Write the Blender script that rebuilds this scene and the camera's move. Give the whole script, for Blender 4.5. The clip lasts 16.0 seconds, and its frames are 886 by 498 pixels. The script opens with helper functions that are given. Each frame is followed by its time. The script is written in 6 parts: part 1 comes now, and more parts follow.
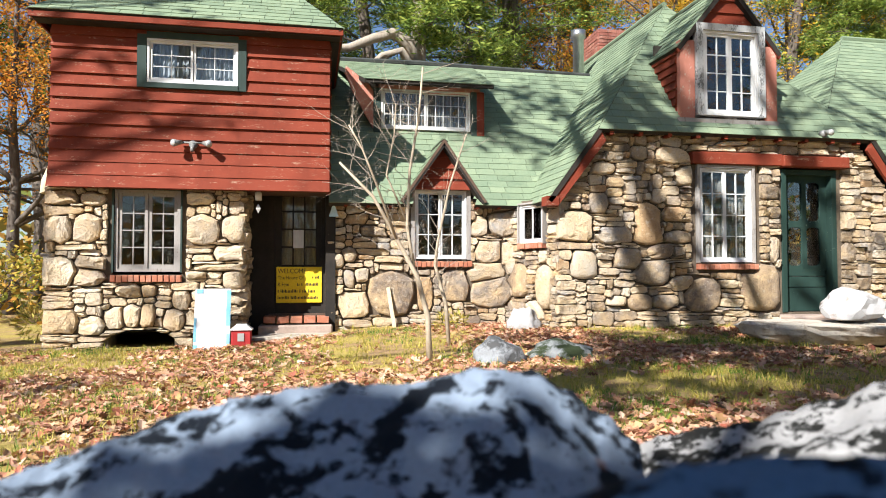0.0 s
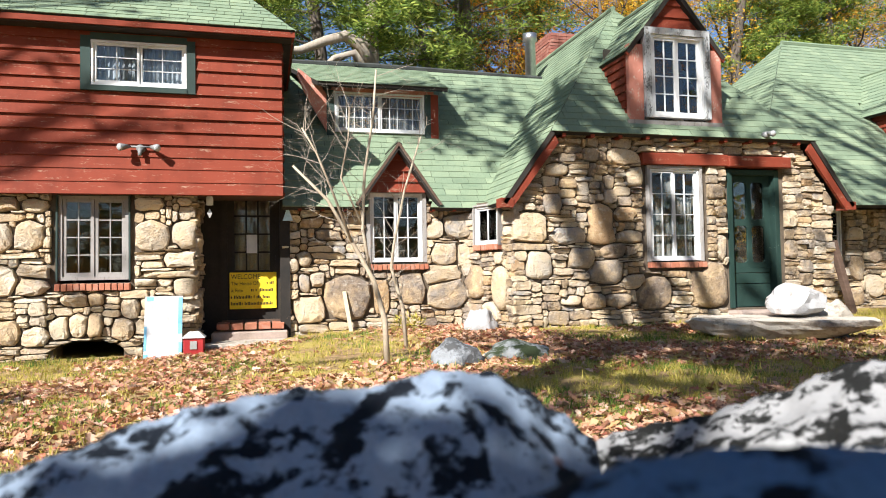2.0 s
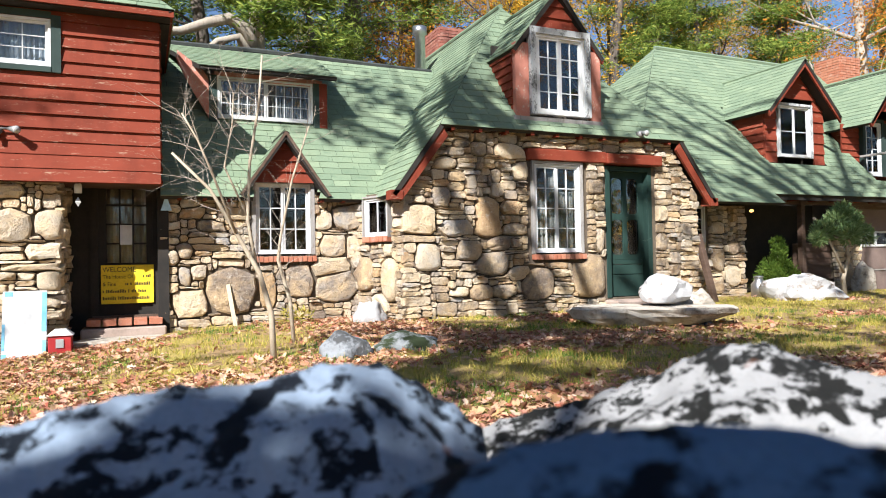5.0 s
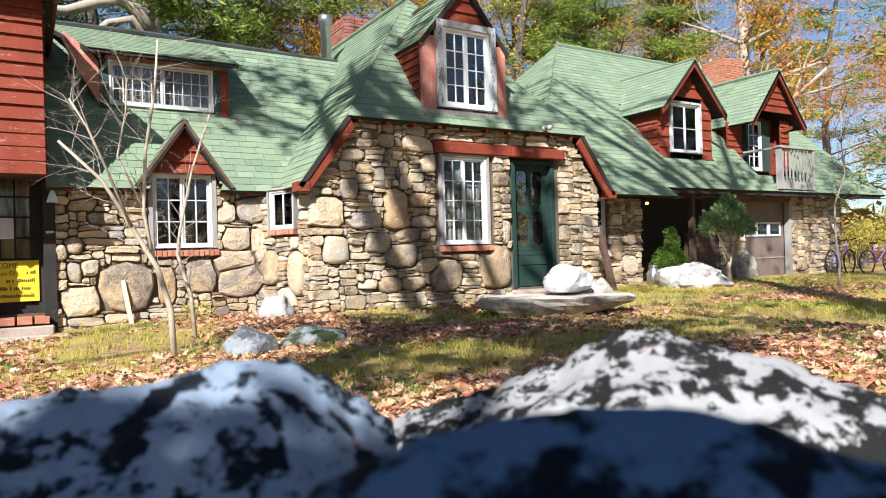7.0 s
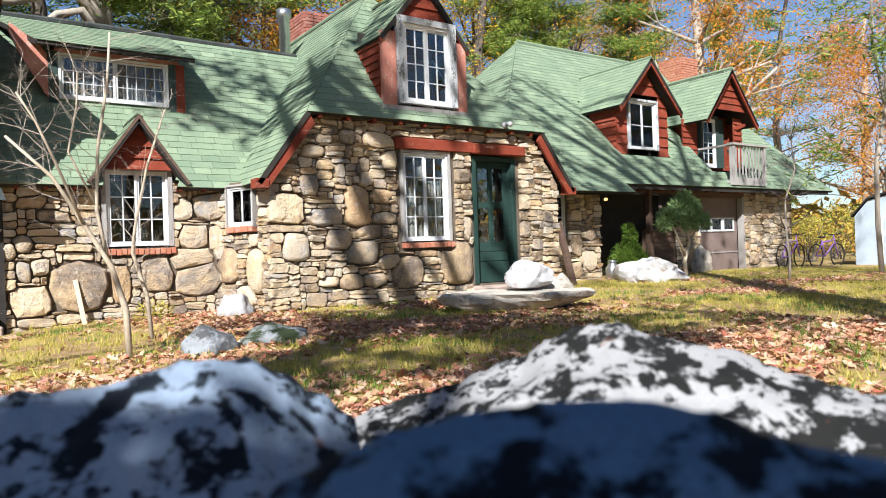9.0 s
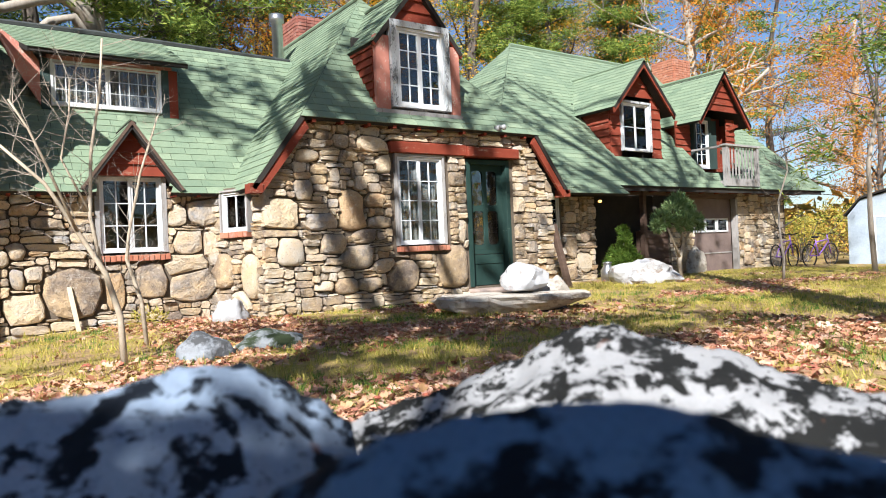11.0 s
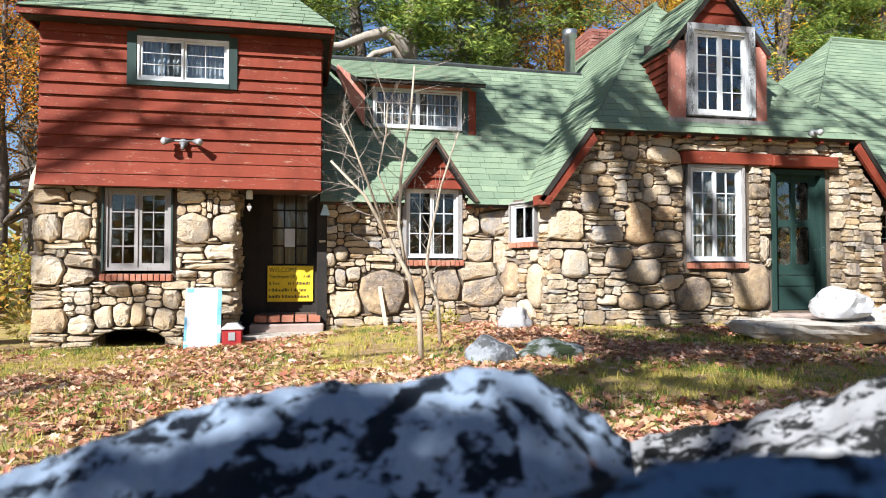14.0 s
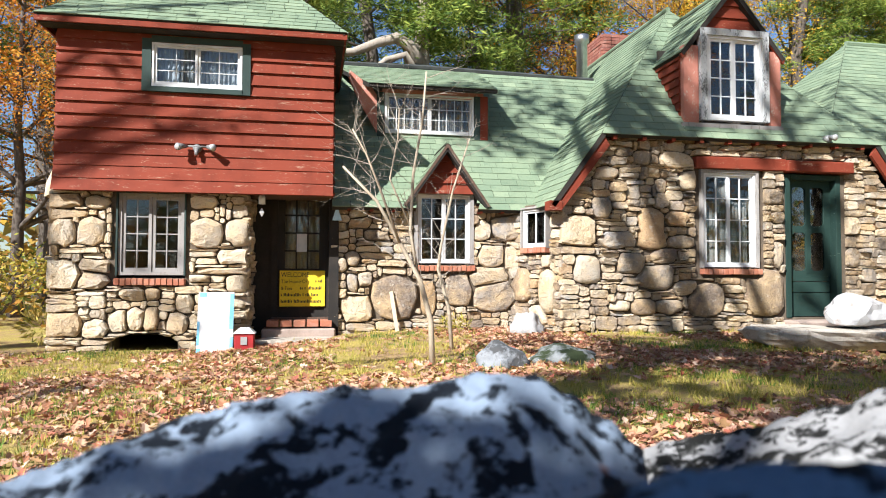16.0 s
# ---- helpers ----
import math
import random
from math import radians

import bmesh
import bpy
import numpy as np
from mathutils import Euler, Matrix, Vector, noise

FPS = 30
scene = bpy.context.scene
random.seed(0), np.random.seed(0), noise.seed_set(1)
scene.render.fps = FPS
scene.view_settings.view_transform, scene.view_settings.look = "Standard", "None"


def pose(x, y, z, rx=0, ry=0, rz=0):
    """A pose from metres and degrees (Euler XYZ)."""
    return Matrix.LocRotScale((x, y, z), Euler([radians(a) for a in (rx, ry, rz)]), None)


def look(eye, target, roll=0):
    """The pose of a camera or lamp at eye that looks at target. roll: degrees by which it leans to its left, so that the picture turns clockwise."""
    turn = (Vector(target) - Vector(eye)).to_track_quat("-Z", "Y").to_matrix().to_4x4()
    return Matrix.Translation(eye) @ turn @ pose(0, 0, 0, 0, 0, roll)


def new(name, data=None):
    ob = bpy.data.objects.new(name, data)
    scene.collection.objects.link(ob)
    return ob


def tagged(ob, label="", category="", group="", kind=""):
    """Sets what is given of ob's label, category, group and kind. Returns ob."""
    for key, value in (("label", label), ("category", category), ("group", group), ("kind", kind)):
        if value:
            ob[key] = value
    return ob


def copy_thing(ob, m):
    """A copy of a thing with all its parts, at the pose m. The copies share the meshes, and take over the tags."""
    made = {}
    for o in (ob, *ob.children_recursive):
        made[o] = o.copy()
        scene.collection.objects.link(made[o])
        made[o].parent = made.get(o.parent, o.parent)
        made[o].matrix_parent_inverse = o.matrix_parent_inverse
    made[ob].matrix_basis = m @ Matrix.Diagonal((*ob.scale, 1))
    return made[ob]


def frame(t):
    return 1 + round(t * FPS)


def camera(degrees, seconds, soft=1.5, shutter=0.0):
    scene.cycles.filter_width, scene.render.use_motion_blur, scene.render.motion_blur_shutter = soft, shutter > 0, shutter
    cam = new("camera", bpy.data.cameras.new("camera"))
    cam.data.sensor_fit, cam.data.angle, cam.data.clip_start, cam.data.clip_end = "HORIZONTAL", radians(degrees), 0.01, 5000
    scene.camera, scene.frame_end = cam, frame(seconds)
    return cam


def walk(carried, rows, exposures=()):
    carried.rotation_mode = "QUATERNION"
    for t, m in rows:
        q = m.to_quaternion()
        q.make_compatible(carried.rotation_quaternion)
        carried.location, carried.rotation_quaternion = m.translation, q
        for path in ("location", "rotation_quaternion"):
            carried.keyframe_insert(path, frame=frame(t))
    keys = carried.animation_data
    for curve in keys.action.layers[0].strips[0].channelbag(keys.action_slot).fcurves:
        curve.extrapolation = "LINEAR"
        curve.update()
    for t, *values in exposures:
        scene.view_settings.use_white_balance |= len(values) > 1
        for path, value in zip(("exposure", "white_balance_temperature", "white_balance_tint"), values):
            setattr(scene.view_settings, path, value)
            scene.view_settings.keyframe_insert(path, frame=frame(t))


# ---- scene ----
cam = camera(65.97, 16.0, 1.0)
EYE = 1.0
cam.data.dof.use_dof, cam.data.dof.focus_distance, cam.data.dof.aperture_fstop = True, 9.0, 4.5
# seconds, x, y, z from the first eye, yaw, pitch, roll
ROWS = [
    (0.0, 0, 0, 0, -11.0, 1.78, 0.01), (0.5, 0, 0, 0, -11.2, 1.95, 0.06), (1.0, 0, 0, 0, -11.84, 2.15, 0.34),
    (1.5, 0, 0, 0, -13.04, 2.16, 0.57), (2.0, 0, 0, 0, -14.65, 1.96, 1.0), (2.5, 0, 0, 0, -17.05, 1.53, 0.73),
    (3.0, 0, 0, 0, -19.25, 1.73, 0.99), (3.5, 0, 0, 0, -20.96, 1.68, 1.04), (6.0, 0, 0, 0, -27.32, 0.6, 1.24),
    (6.5, 0, 0, 0, -30.0, 0.46, 1.37), (7.0, 0, 0, 0, -31.57, 0.28, 1.64), (7.5, 0, 0, 0, -32.47, 0.22, 1.61),
    (8.0, 0, 0, 0, -33.27, 0.17, 1.73), (8.5, 0, 0, 0, -34.4, -0.06, 1.61), (11.0, 0, 0, 0, -35.2, 0.15, 2.56),
    (11.5, 0, 0, 0, -33.54, 0.31, 2.45), (12.0, 0, 0, 0, -30.19, 0.47, 2.12), (12.5, 0, 0, 0, -22.39, 0.24, 1.24),
    (13.0, 0, 0, 0, -18.9, 0.67, 0.92), (13.5, 0, 0, 0, -16.13, 1.46, 0.86), (14.0, 0, 0, 0, -11.7, 1.69, -0.01),
    (14.5, 0, 0, 0, -10.75, 1.63, -1.21), (15.0, 0, 0, 0, -10.47, 2.3, -0.49), (15.5, 0, 0, 0, -10.54, 2.28, -0.3),
    (16.0, 0, 0, 0, -10.74, 2.13, -0.16),
]
walk(cam, [(t, pose(x, y, EYE + z, 90 + pitch, roll, yaw)) for t, x, y, z, yaw, pitch, roll in ROWS], [(0, 1.28, 6080, 10), (3.5, 1.25, 5950, 10), (8.5, 1.21, 5800, 10), (12, 1.21, 5750, 10), (13.5, 1.26, 5680, 10), (16, 1.28, 5850, 10)])

# ---- light: low autumn sun from over the camera's left shoulder, blue sky ----
SUN_WAY = Vector((0.56, 0.56, -0.61)).normalized()
world = bpy.data.worlds.new("sky")
scene.world = world
world.use_nodes = True
_n = world.node_tree.nodes
_sky = _n.new("ShaderNodeTexSky")
_sky.sky_type, _sky.sun_disc = "NISHITA", False
_sky.dust_density, _sky.ozone_density = 0.3, 2.3
_sky.sun_elevation, _sky.sun_rotation = radians(37.6), radians(225)
_n["Background"].inputs[1].default_value = 0.052
world.node_tree.links.new(_sky.outputs[0], _n["Background"].inputs[0])
sun = new("sun", bpy.data.lights.new("sun", "SUN"))
sun.data.energy, sun.data.angle, sun.data.color = 5.0, radians(0.53), (1.0, 0.94, 0.85)
sun.matrix_world = look((0, 0, 30), Vector((0, 0, 30)) + SUN_WAY)

# ---- materials ----
class Nodes:
    """A material under construction."""

    def __init__(self, name, rough=0.8, metal=0.0, spec=0.3):
        self.m = bpy.data.materials.new(name)
        self.m.use_nodes = True
        self.t = self.m.node_tree
        self.b = self.t.nodes["Principled BSDF"]
        self.b.inputs["Roughness"].default_value = rough
        self.b.inputs["Metallic"].default_value = metal
        self.b.inputs["Specular IOR Level"].default_value = spec
        self.pos = self.t.nodes.new("ShaderNodeNewGeometry").outputs["Position"]

    def node(self, kind, **ins):
        n = self.t.nodes.new(kind)
        for k, v in ins.items():
            self.put(n.inputs[k.replace("_", " ")], v)
        return n

    def put(self, socket, v):
        if isinstance(v, bpy.types.NodeSocket):
            self.t.links.new(v, socket)
        else:
            socket.default_value = v

    def scaled(self, sx, sy, sz, src=None):
        n = self.node("ShaderNodeMapping")
        self.t.links.new(src or self.pos, n.inputs["Vector"])
        n.inputs["Scale"].default_value = (sx, sy, sz)
        return n.outputs[0]

    def noise(self, scale, detail=4, rough=0.6, vec=None, dist=0.0):
        n = self.node("ShaderNodeTexNoise", Scale=scale, Detail=detail, Roughness=rough, Distortion=dist)
        self.t.links.new(vec or self.pos, n.inputs["Vector"])
        return n.outputs["Fac"]

    def ramp(self, fac, stops, stepped=False):
        n = self.node("ShaderNodeValToRGB")
        n.color_ramp.interpolation = "CONSTANT" if stepped else "LINEAR"
        self.t.links.new(fac, n.inputs[0])
        e = n.color_ramp.elements
        while len(e) < len(stops):
            e.new(0.5)
        for q, (p, c) in zip(e, stops):
            q.position = p
            q.color = (*c, 1) if isinstance(c, tuple) else (c, c, c, 1)
        return n.outputs[0]

    def mix(self, fac, a, b, how="MIX"):
        n = self.t.nodes.new("ShaderNodeMix")
        n.data_type, n.blend_type = "RGBA", how
        self.put(n.inputs["Factor"], fac)
        for i, v in ((6, a), (7, b)):
            self.put(n.inputs[i], (*v, 1) if isinstance(v, tuple) else v)
        return n.outputs[2]

    def value(self, a, b, how="MULTIPLY"):
        n = self.t.nodes.new("ShaderNodeMath")
        n.operation = how
        self.put(n.inputs[0], a)
        self.put(n.inputs[1], b)
        return n.outputs[0]

    def rnd(self):
        return self.t.nodes.new("ShaderNodeObjectInfo").outputs["Random"]

    def island(self):
        return self.t.nodes.new("ShaderNodeNewGeometry").outputs["Random Per Island"]

    def done(self, colour, bump=None, strength=0.3, dist=0.01, rough=None):
        self.put(self.b.inputs["Base Color"], (*colour, 1) if isinstance(colour, tuple) else colour)
        if rough is not None:
            self.put(self.b.inputs["Roughness"], rough)
        if bump is not None:
            n = self.node("ShaderNodeBump", Strength=strength, Distance=dist)
            self.t.links.new(bump, n.inputs["Height"])
            self.t.links.new(n.outputs[0], self.b.inputs["Normal"])
        return self.m


def make_stone(name, stops):
    s = Nodes(name, 0.85, spec=0.25)
    base = s.ramp(s.rnd(), stops, True)
    n1, n2, n3 = s.noise(5, 6), s.noise(40, 5), s.noise(1.7, 3)
    c = s.mix(s.ramp(n1, [(0.38, 0.0), (0.66, 0.72)]), base, (0.62, 0.45, 0.25))
    c = s.mix(s.ramp(n2, [(0.30, 0.55), (0.44, 0.0)]), c, (0.15, 0.115, 0.08))
    c = s.mix(s.ramp(s.noise(14, 5, 0.7), [(0.55, 0.0), (0.7, 0.5)]), c, (0.66, 0.6, 0.5))
    c = s.mix(s.ramp(n3, [(0.55, 0.0), (0.75, 0.3)]), c, (0.52, 0.48, 0.42))
    return s.done(c, s.mix(0.4, s.noise(9, 8, 0.75), n2), 1.0, 0.07)


STONE = make_stone("field_stone", [(0.0, (0.25, 0.18, 0.12)), (0.09, (0.55, 0.45, 0.32)), (0.18, (0.17, 0.14, 0.115)), (0.27, (0.44, 0.38, 0.31)), (0.36, (0.62, 0.51, 0.37)), (0.45, (0.26, 0.22, 0.18)), (0.55, (0.40, 0.26, 0.14)), (0.60, (0.32, 0.26, 0.20)), (0.70, (0.58, 0.51, 0.41)), (0.77, (0.20, 0.155, 0.12)), (0.86, (0.50, 0.40, 0.27)), (0.94, (0.30, 0.285, 0.27))])
STONE_PALE = make_stone("pale_field_stone", [(0.0, (0.56, 0.45, 0.31)), (0.2, (0.42, 0.33, 0.24)), (0.35, (0.66, 0.56, 0.41)), (0.55, (0.50, 0.42, 0.32)), (0.7, (0.72, 0.63, 0.49)), (0.85, (0.46, 0.34, 0.21))])


def make_plain(name, a, b, scale=6.0, rough=0.8, bumps=0.15, spec=0.3, stretch=(1, 1, 1), metal=0.0):
    s = Nodes(name, rough, metal, spec)
    v = s.scaled(*stretch)
    n1, n2 = s.noise(scale, 5, vec=v), s.noise(scale * 9, 4, vec=v)
    c = s.mix(s.ramp(n1, [(0.3, 0.0), (0.7, 1.0)]), a, b)
    c = s.mix(s.ramp(n2, [(0.3, 0.25), (0.6, 0.0)]), c, tuple(x * 0.5 for x in a))
    return s.done(c, n2, bumps, 0.01)


def make_paint(name, paint, bare, worn=0.62, grain=(1, 1, 1)):
    """Old paint over wood: patches worn to the bare board, faint grain, a little different from board to board."""
    s = Nodes(name, 0.78, spec=0.2)
    v = s.scaled(*grain)
    n1, n2, n3 = s.noise(3.5, 6, 0.7, v), s.noise(30, 4, 0.6, v), s.noise(1.1, 3)
    c = s.mix(s.ramp(s.rnd(), [(0, 0.0), (1, 0.35)]), paint, tuple(x * 0.72 for x in paint))
    c = s.mix(s.ramp(n3, [(0.35, 0.0), (0.7, 0.35)]), c, tuple(min(1, x * 1.25 + 0.01) for x in paint))
    c = s.mix(s.ramp(s.noise(2.3, 5, 0.7, s.scaled(1, 1, 0.5)), [(0.46, 0.0), (0.72, 0.6)]), c, tuple(x * 0.45 for x in paint))
    c = s.mix(s.ramp(s.value(s.value(n1, 0.6), s.value(n2, 0.4), "ADD"), [(worn, 0.0), (worn + 0.05, 0.85)]), c, bare)
    return s.done(c, n2, 0.25, 0.006)


RED = make_paint("red_barn_paint", (0.19, 0.036, 0.017), (0.34, 0.22, 0.15), 0.575, (1, 1, 6))
RED_PALE = make_paint("faded_red_paint", (0.44, 0.18, 0.13), (0.46, 0.38, 0.31), 0.545, (2, 2, 1))
WHITE = make_paint("white_paint", (0.62, 0.62, 0.61), (0.36, 0.33, 0.29), 0.70)
WHITE_WORN = make_paint("peeling_white_paint", (0.52, 0.53, 0.53), (0.10, 0.10, 0.095), 0.515, (3, 3, 1))
GREY_WOOD = make_paint("weathered_grey_wood", (0.30, 0.28, 0.26), (0.16, 0.13, 0.11), 0.55, (6, 6, 1))
GREEN_TRIM = make_paint("dark_green_trim_paint", (0.035, 0.055, 0.048), (0.12, 0.12, 0.10), 0.68)
GREEN_DOOR = make_paint("green_door_paint", (0.018, 0.042, 0.034), (0.20, 0.25, 0.22), 0.62, (1, 1, 5))
# black wood; on the porch back wall it stands for deep shade
BLACK_WOOD = make_plain("black_wood_and_porch_shade", (0.018, 0.016, 0.014), (0.035, 0.028, 0.022), 4)
BROWN_WOOD = make_plain("brown_boards", (0.085, 0.05, 0.035), (0.13, 0.085, 0.06), 3, stretch=(1, 1, 5))
GARAGE_PAINT = make_plain("dull_mauve_garage_paint", (0.14, 0.10, 0.088), (0.19, 0.14, 0.12), 3)
PALE_WOOD = make_plain("pale_cut_wood", (0.55, 0.44, 0.28), (0.62, 0.52, 0.36), 5)
DARK_FELT = make_plain("tar_felt", (0.03, 0.032, 0.03), (0.06, 0.065, 0.06), 5)
METAL = make_plain("galvanised_steel", (0.42, 0.42, 0.43), (0.55, 0.55, 0.56), 8, 0.32, 0.05, 0.5, metal=0.9)
LAMP_METAL = make_plain("grey_cast_metal", (0.13, 0.13, 0.13), (0.22, 0.22, 0.21), 12, 0.5, 0.1, 0.5)
LENS = make_plain("lamp_glass", (0.36, 0.36, 0.35), (0.45, 0.45, 0.44), 8, 0.1, 0.02, 0.6)
# plaster coloured dark, so the rooms' lack of light is in the paint
INSIDE = make_plain("room_shade_plaster", (0.10, 0.085, 0.07), (0.13, 0.11, 0.09), 2)
CURTAIN = make_plain("white_curtain", (0.17, 0.165, 0.155), (0.25, 0.24, 0.225), 4)
# blue-grey of sky reflected in panes; the small side window's curtain uses it too
SKY_CLOTH = make_plain("sky_tinted_cloth", (0.30, 0.33, 0.37), (0.38, 0.41, 0.45), 3)
CURTAIN_TAN = make_plain("tan_curtain", (0.36, 0.29, 0.20), (0.45, 0.37, 0.27), 4)
MORTAR = make_plain("sandy_mortar", (0.085, 0.065, 0.045), (0.16, 0.125, 0.09), 7, 0.95, 0.6)
CONCRETE = make_plain("pinkish_concrete", (0.30, 0.23, 0.185), (0.40, 0.31, 0.26), 4, 0.95, 0.4)


def make_brick(name, a, b):
    s = Nodes(name, 0.88)
    n1, n2 = s.noise(9, 4), s.noise(60, 4)
    c = s.mix(s.rnd(), a, b)
    c = s.mix(s.ramp(n1, [(0.5, 0.0), (0.8, 0.4)]), c, (0.48, 0.38, 0.32))
    return s.done(c, n2, 0.5, 0.008)


BRICK = make_brick("red_brick", (0.33, 0.115, 0.065), (0.40, 0.17, 0.10))
BRICK_DARK = make_brick("sooty_brick", (0.22, 0.075, 0.055), (0.30, 0.12, 0.085))


def make_shingle(island):
    s = Nodes("green_asphalt_shingle" + ("_far" if island else ""), 0.9, spec=0.2)
    r = s.island() if island else s.rnd()
    n1, n2, n3 = s.noise(1.3, 5, 0.65), s.noise(130, 3, 0.7), s.noise(12, 4)
    c = s.ramp(r, [(0.0, (0.15, 0.195, 0.128)), (0.35, (0.20, 0.25, 0.162)), (0.7, (0.17, 0.22, 0.145)), (1.0, (0.245, 0.295, 0.19))])
    c = s.mix(s.ramp(n1, [(0.4, 0.0), (0.75, 0.5)]), c, (0.25, 0.30, 0.185))
    c = s.mix(s.ramp(n3, [(0.2, 0.5), (0.45, 0.0)]), c, (0.07, 0.12, 0.08))
    c = s.mix(s.ramp(n2, [(0.3, 0.5), (0.55, 0.0)]), c, (0.06, 0.11, 0.07))
    return s.done(c, n2, 0.5, 0.006)


SHINGLE, SHINGLE_FAR = make_shingle(False), make_shingle(True)


def make_glass():
    s = Nodes("window_glass")
    t = s.t
    clear, gloss = t.nodes.new("ShaderNodeBsdfTransparent"), t.nodes.new("ShaderNodeBsdfGlossy")
    gloss.inputs["Roughness"].default_value = 0.02
    clear.inputs[0].default_value = (0.86, 0.88, 0.87, 1)
    fres = t.nodes.new("ShaderNodeFresnel")
    fres.inputs[0].default_value = 1.55
    wave = s.node("ShaderNodeBump", Strength=0.06, Distance=0.02)
    t.links.new(s.noise(2.5, 2), wave.inputs["Height"])
    t.links.new(wave.outputs[0], gloss.inputs["Normal"])
    m = t.nodes.new("ShaderNodeMixShader")
    boost = s.value(fres.outputs[0], 1.1)
    t.links.new(boost, m.inputs[0])
    t.links.new(clear.outputs[0], m.inputs[1])
    t.links.new(gloss.outputs[0], m.inputs[2])
    t.links.new(m.outputs[0], t.nodes["Material Output"].inputs[0])
    return s.m


GLASS = make_glass()


def make_quartz(name, white, dark, scale, at=0.5, soft=0.08):
    """White quartz or pale rock with patches of dark lichen."""
    s = Nodes(name, 0.85, spec=0.12)
    n1, n2, n3, n4 = s.noise(scale, 7, 0.62, dist=0.4), s.noise(scale * 3.1, 6, 0.7), s.noise(scale * 14, 4), s.noise(scale * 0.45, 3)
    c = s.mix(s.ramp(n3, [(0.3, 0.35), (0.6, 0.0)]), white, tuple(x * 0.55 for x in white))
    both = s.value(s.value(n1, 0.65), s.value(n2, 0.35), "ADD")
    both = s.value(both, s.value(s.value(n4, 0.5, "SUBTRACT"), 0.25), "ADD")
    c = s.mix(s.ramp(both, [(at, 0.0), (at + soft, 0.99)]), c, dark)
    c = s.mix(s.ramp(s.noise(scale * 0.8, 3, 0.5), [(0.70, 0.0), (0.76, 0.6)]), c, (0.20, 0.085, 0.045))
    return s.done(c, s.mix(0.5, n2, n3), 0.5, 0.02 / scale * 4)


# near quartz: white tinted blue, so sky-lit shade sits in the colour
QUARTZ_SHADE_BLUE = make_quartz("lichened_quartz_shade_blue", (0.215, 0.265, 0.335), (0.005, 0.007, 0.011), 14, 0.483, 0.045)
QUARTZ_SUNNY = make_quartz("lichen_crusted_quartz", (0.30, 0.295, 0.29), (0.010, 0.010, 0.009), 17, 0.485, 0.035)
QUARTZ = make_quartz("white_quartz", (0.42, 0.41, 0.40), (0.20, 0.17, 0.14), 5.0, 0.53, 0.12)
QUARTZ_BROWN = make_quartz("stained_quartz", (0.40, 0.39, 0.38), (0.17, 0.12, 0.08), 4.0, 0.515, 0.10)
GREY_ROCK = make_quartz("grey_boulder", (0.24, 0.25, 0.26), (0.07, 0.07, 0.07), 6, 0.48, 0.1)
MOSS_ROCK = make_quartz("mossy_boulder", (0.24, 0.25, 0.25), (0.03, 0.04, 0.018), 3, 0.44, 0.08)
SLAB = make_quartz("grey_slab", (0.46, 0.41, 0.34), (0.19, 0.155, 0.12), 5, 0.50, 0.12)


def make_ground():
    s = Nodes("leafy_grass", 0.95, spec=0.1)
    n1, n2, n3, n4 = s.noise(0.55, 5), s.noise(9, 5, 0.7), s.noise(60, 4, 0.7), s.noise(2.2, 4)
    soil = s.mix(s.ramp(n2, [(0.3, 0.0), (0.7, 1.0)]), (0.18, 0.115, 0.06), (0.46, 0.31, 0.16))
    grass = s.mix(s.ramp(n3, [(0.35, 0.0), (0.65, 1.0)]), (0.21, 0.19, 0.035), (0.54, 0.42, 0.11))
    c = s.mix(s.ramp(s.value(s.value(n1, 0.5), s.value(n4, 0.5), "ADD"), [(0.44, 0.0), (0.58, 0.9)]), soil, grass)
    return s.done(c, s.mix(0.5, n2, n3), 0.9, 0.03)


GROUND = make_ground()


def make_leaf(name, cols, rough=0.7, clear=0.25):
    s = Nodes(name, rough, spec=0.2)
    c = s.ramp(s.island(), [(i / (len(cols) - 1), q) for i, q in enumerate(cols)])
    m = s.done(c)
    if clear:
        t = s.t
        tr, mx = t.nodes.new("ShaderNodeBsdfTranslucent"), t.nodes.new("ShaderNodeMixShader")
        t.links.new(c, tr.inputs[0])
        mx.inputs[0].default_value = clear
        t.links.new(s.b.outputs[0], mx.inputs[1])
        t.links.new(tr.outputs[0], mx.inputs[2])
        t.links.new(mx.outputs[0], t.nodes["Material Output"].inputs[0])
    return m


FALLEN = make_leaf("fallen_oak_leaves", [(0.15, 0.07, 0.04), (0.36, 0.16, 0.085), (0.54, 0.32, 0.20), (0.30, 0.075, 0.045), (0.62, 0.45, 0.32), (0.42, 0.24, 0.10), (0.46, 0.26, 0.18)], clear=0.1)
BLADES = make_leaf("grass_blades", [(0.20, 0.22, 0.025), (0.40, 0.34, 0.06), (0.60, 0.47, 0.13), (0.28, 0.28, 0.04), (0.50, 0.36, 0.11)])
PINE = make_leaf("pine_needles", [(0.05, 0.09, 0.015), (0.13, 0.20, 0.03), (0.24, 0.31, 0.05), (0.34, 0.37, 0.07)])
SPRUCE = make_leaf("spruce_needles", [(0.06, 0.11, 0.015), (0.10, 0.165, 0.02), (0.15, 0.21, 0.03)])
CYPRESS = make_leaf("blue_green_needles", [(0.12, 0.19, 0.07), (0.20, 0.29, 0.11), (0.30, 0.38, 0.16)])
ORANGE = make_leaf("autumn_oak_leaves", [(0.42, 0.11, 0.015), (0.62, 0.26, 0.03), (0.68, 0.36, 0.05), (0.48, 0.17, 0.03)], clear=0.45)
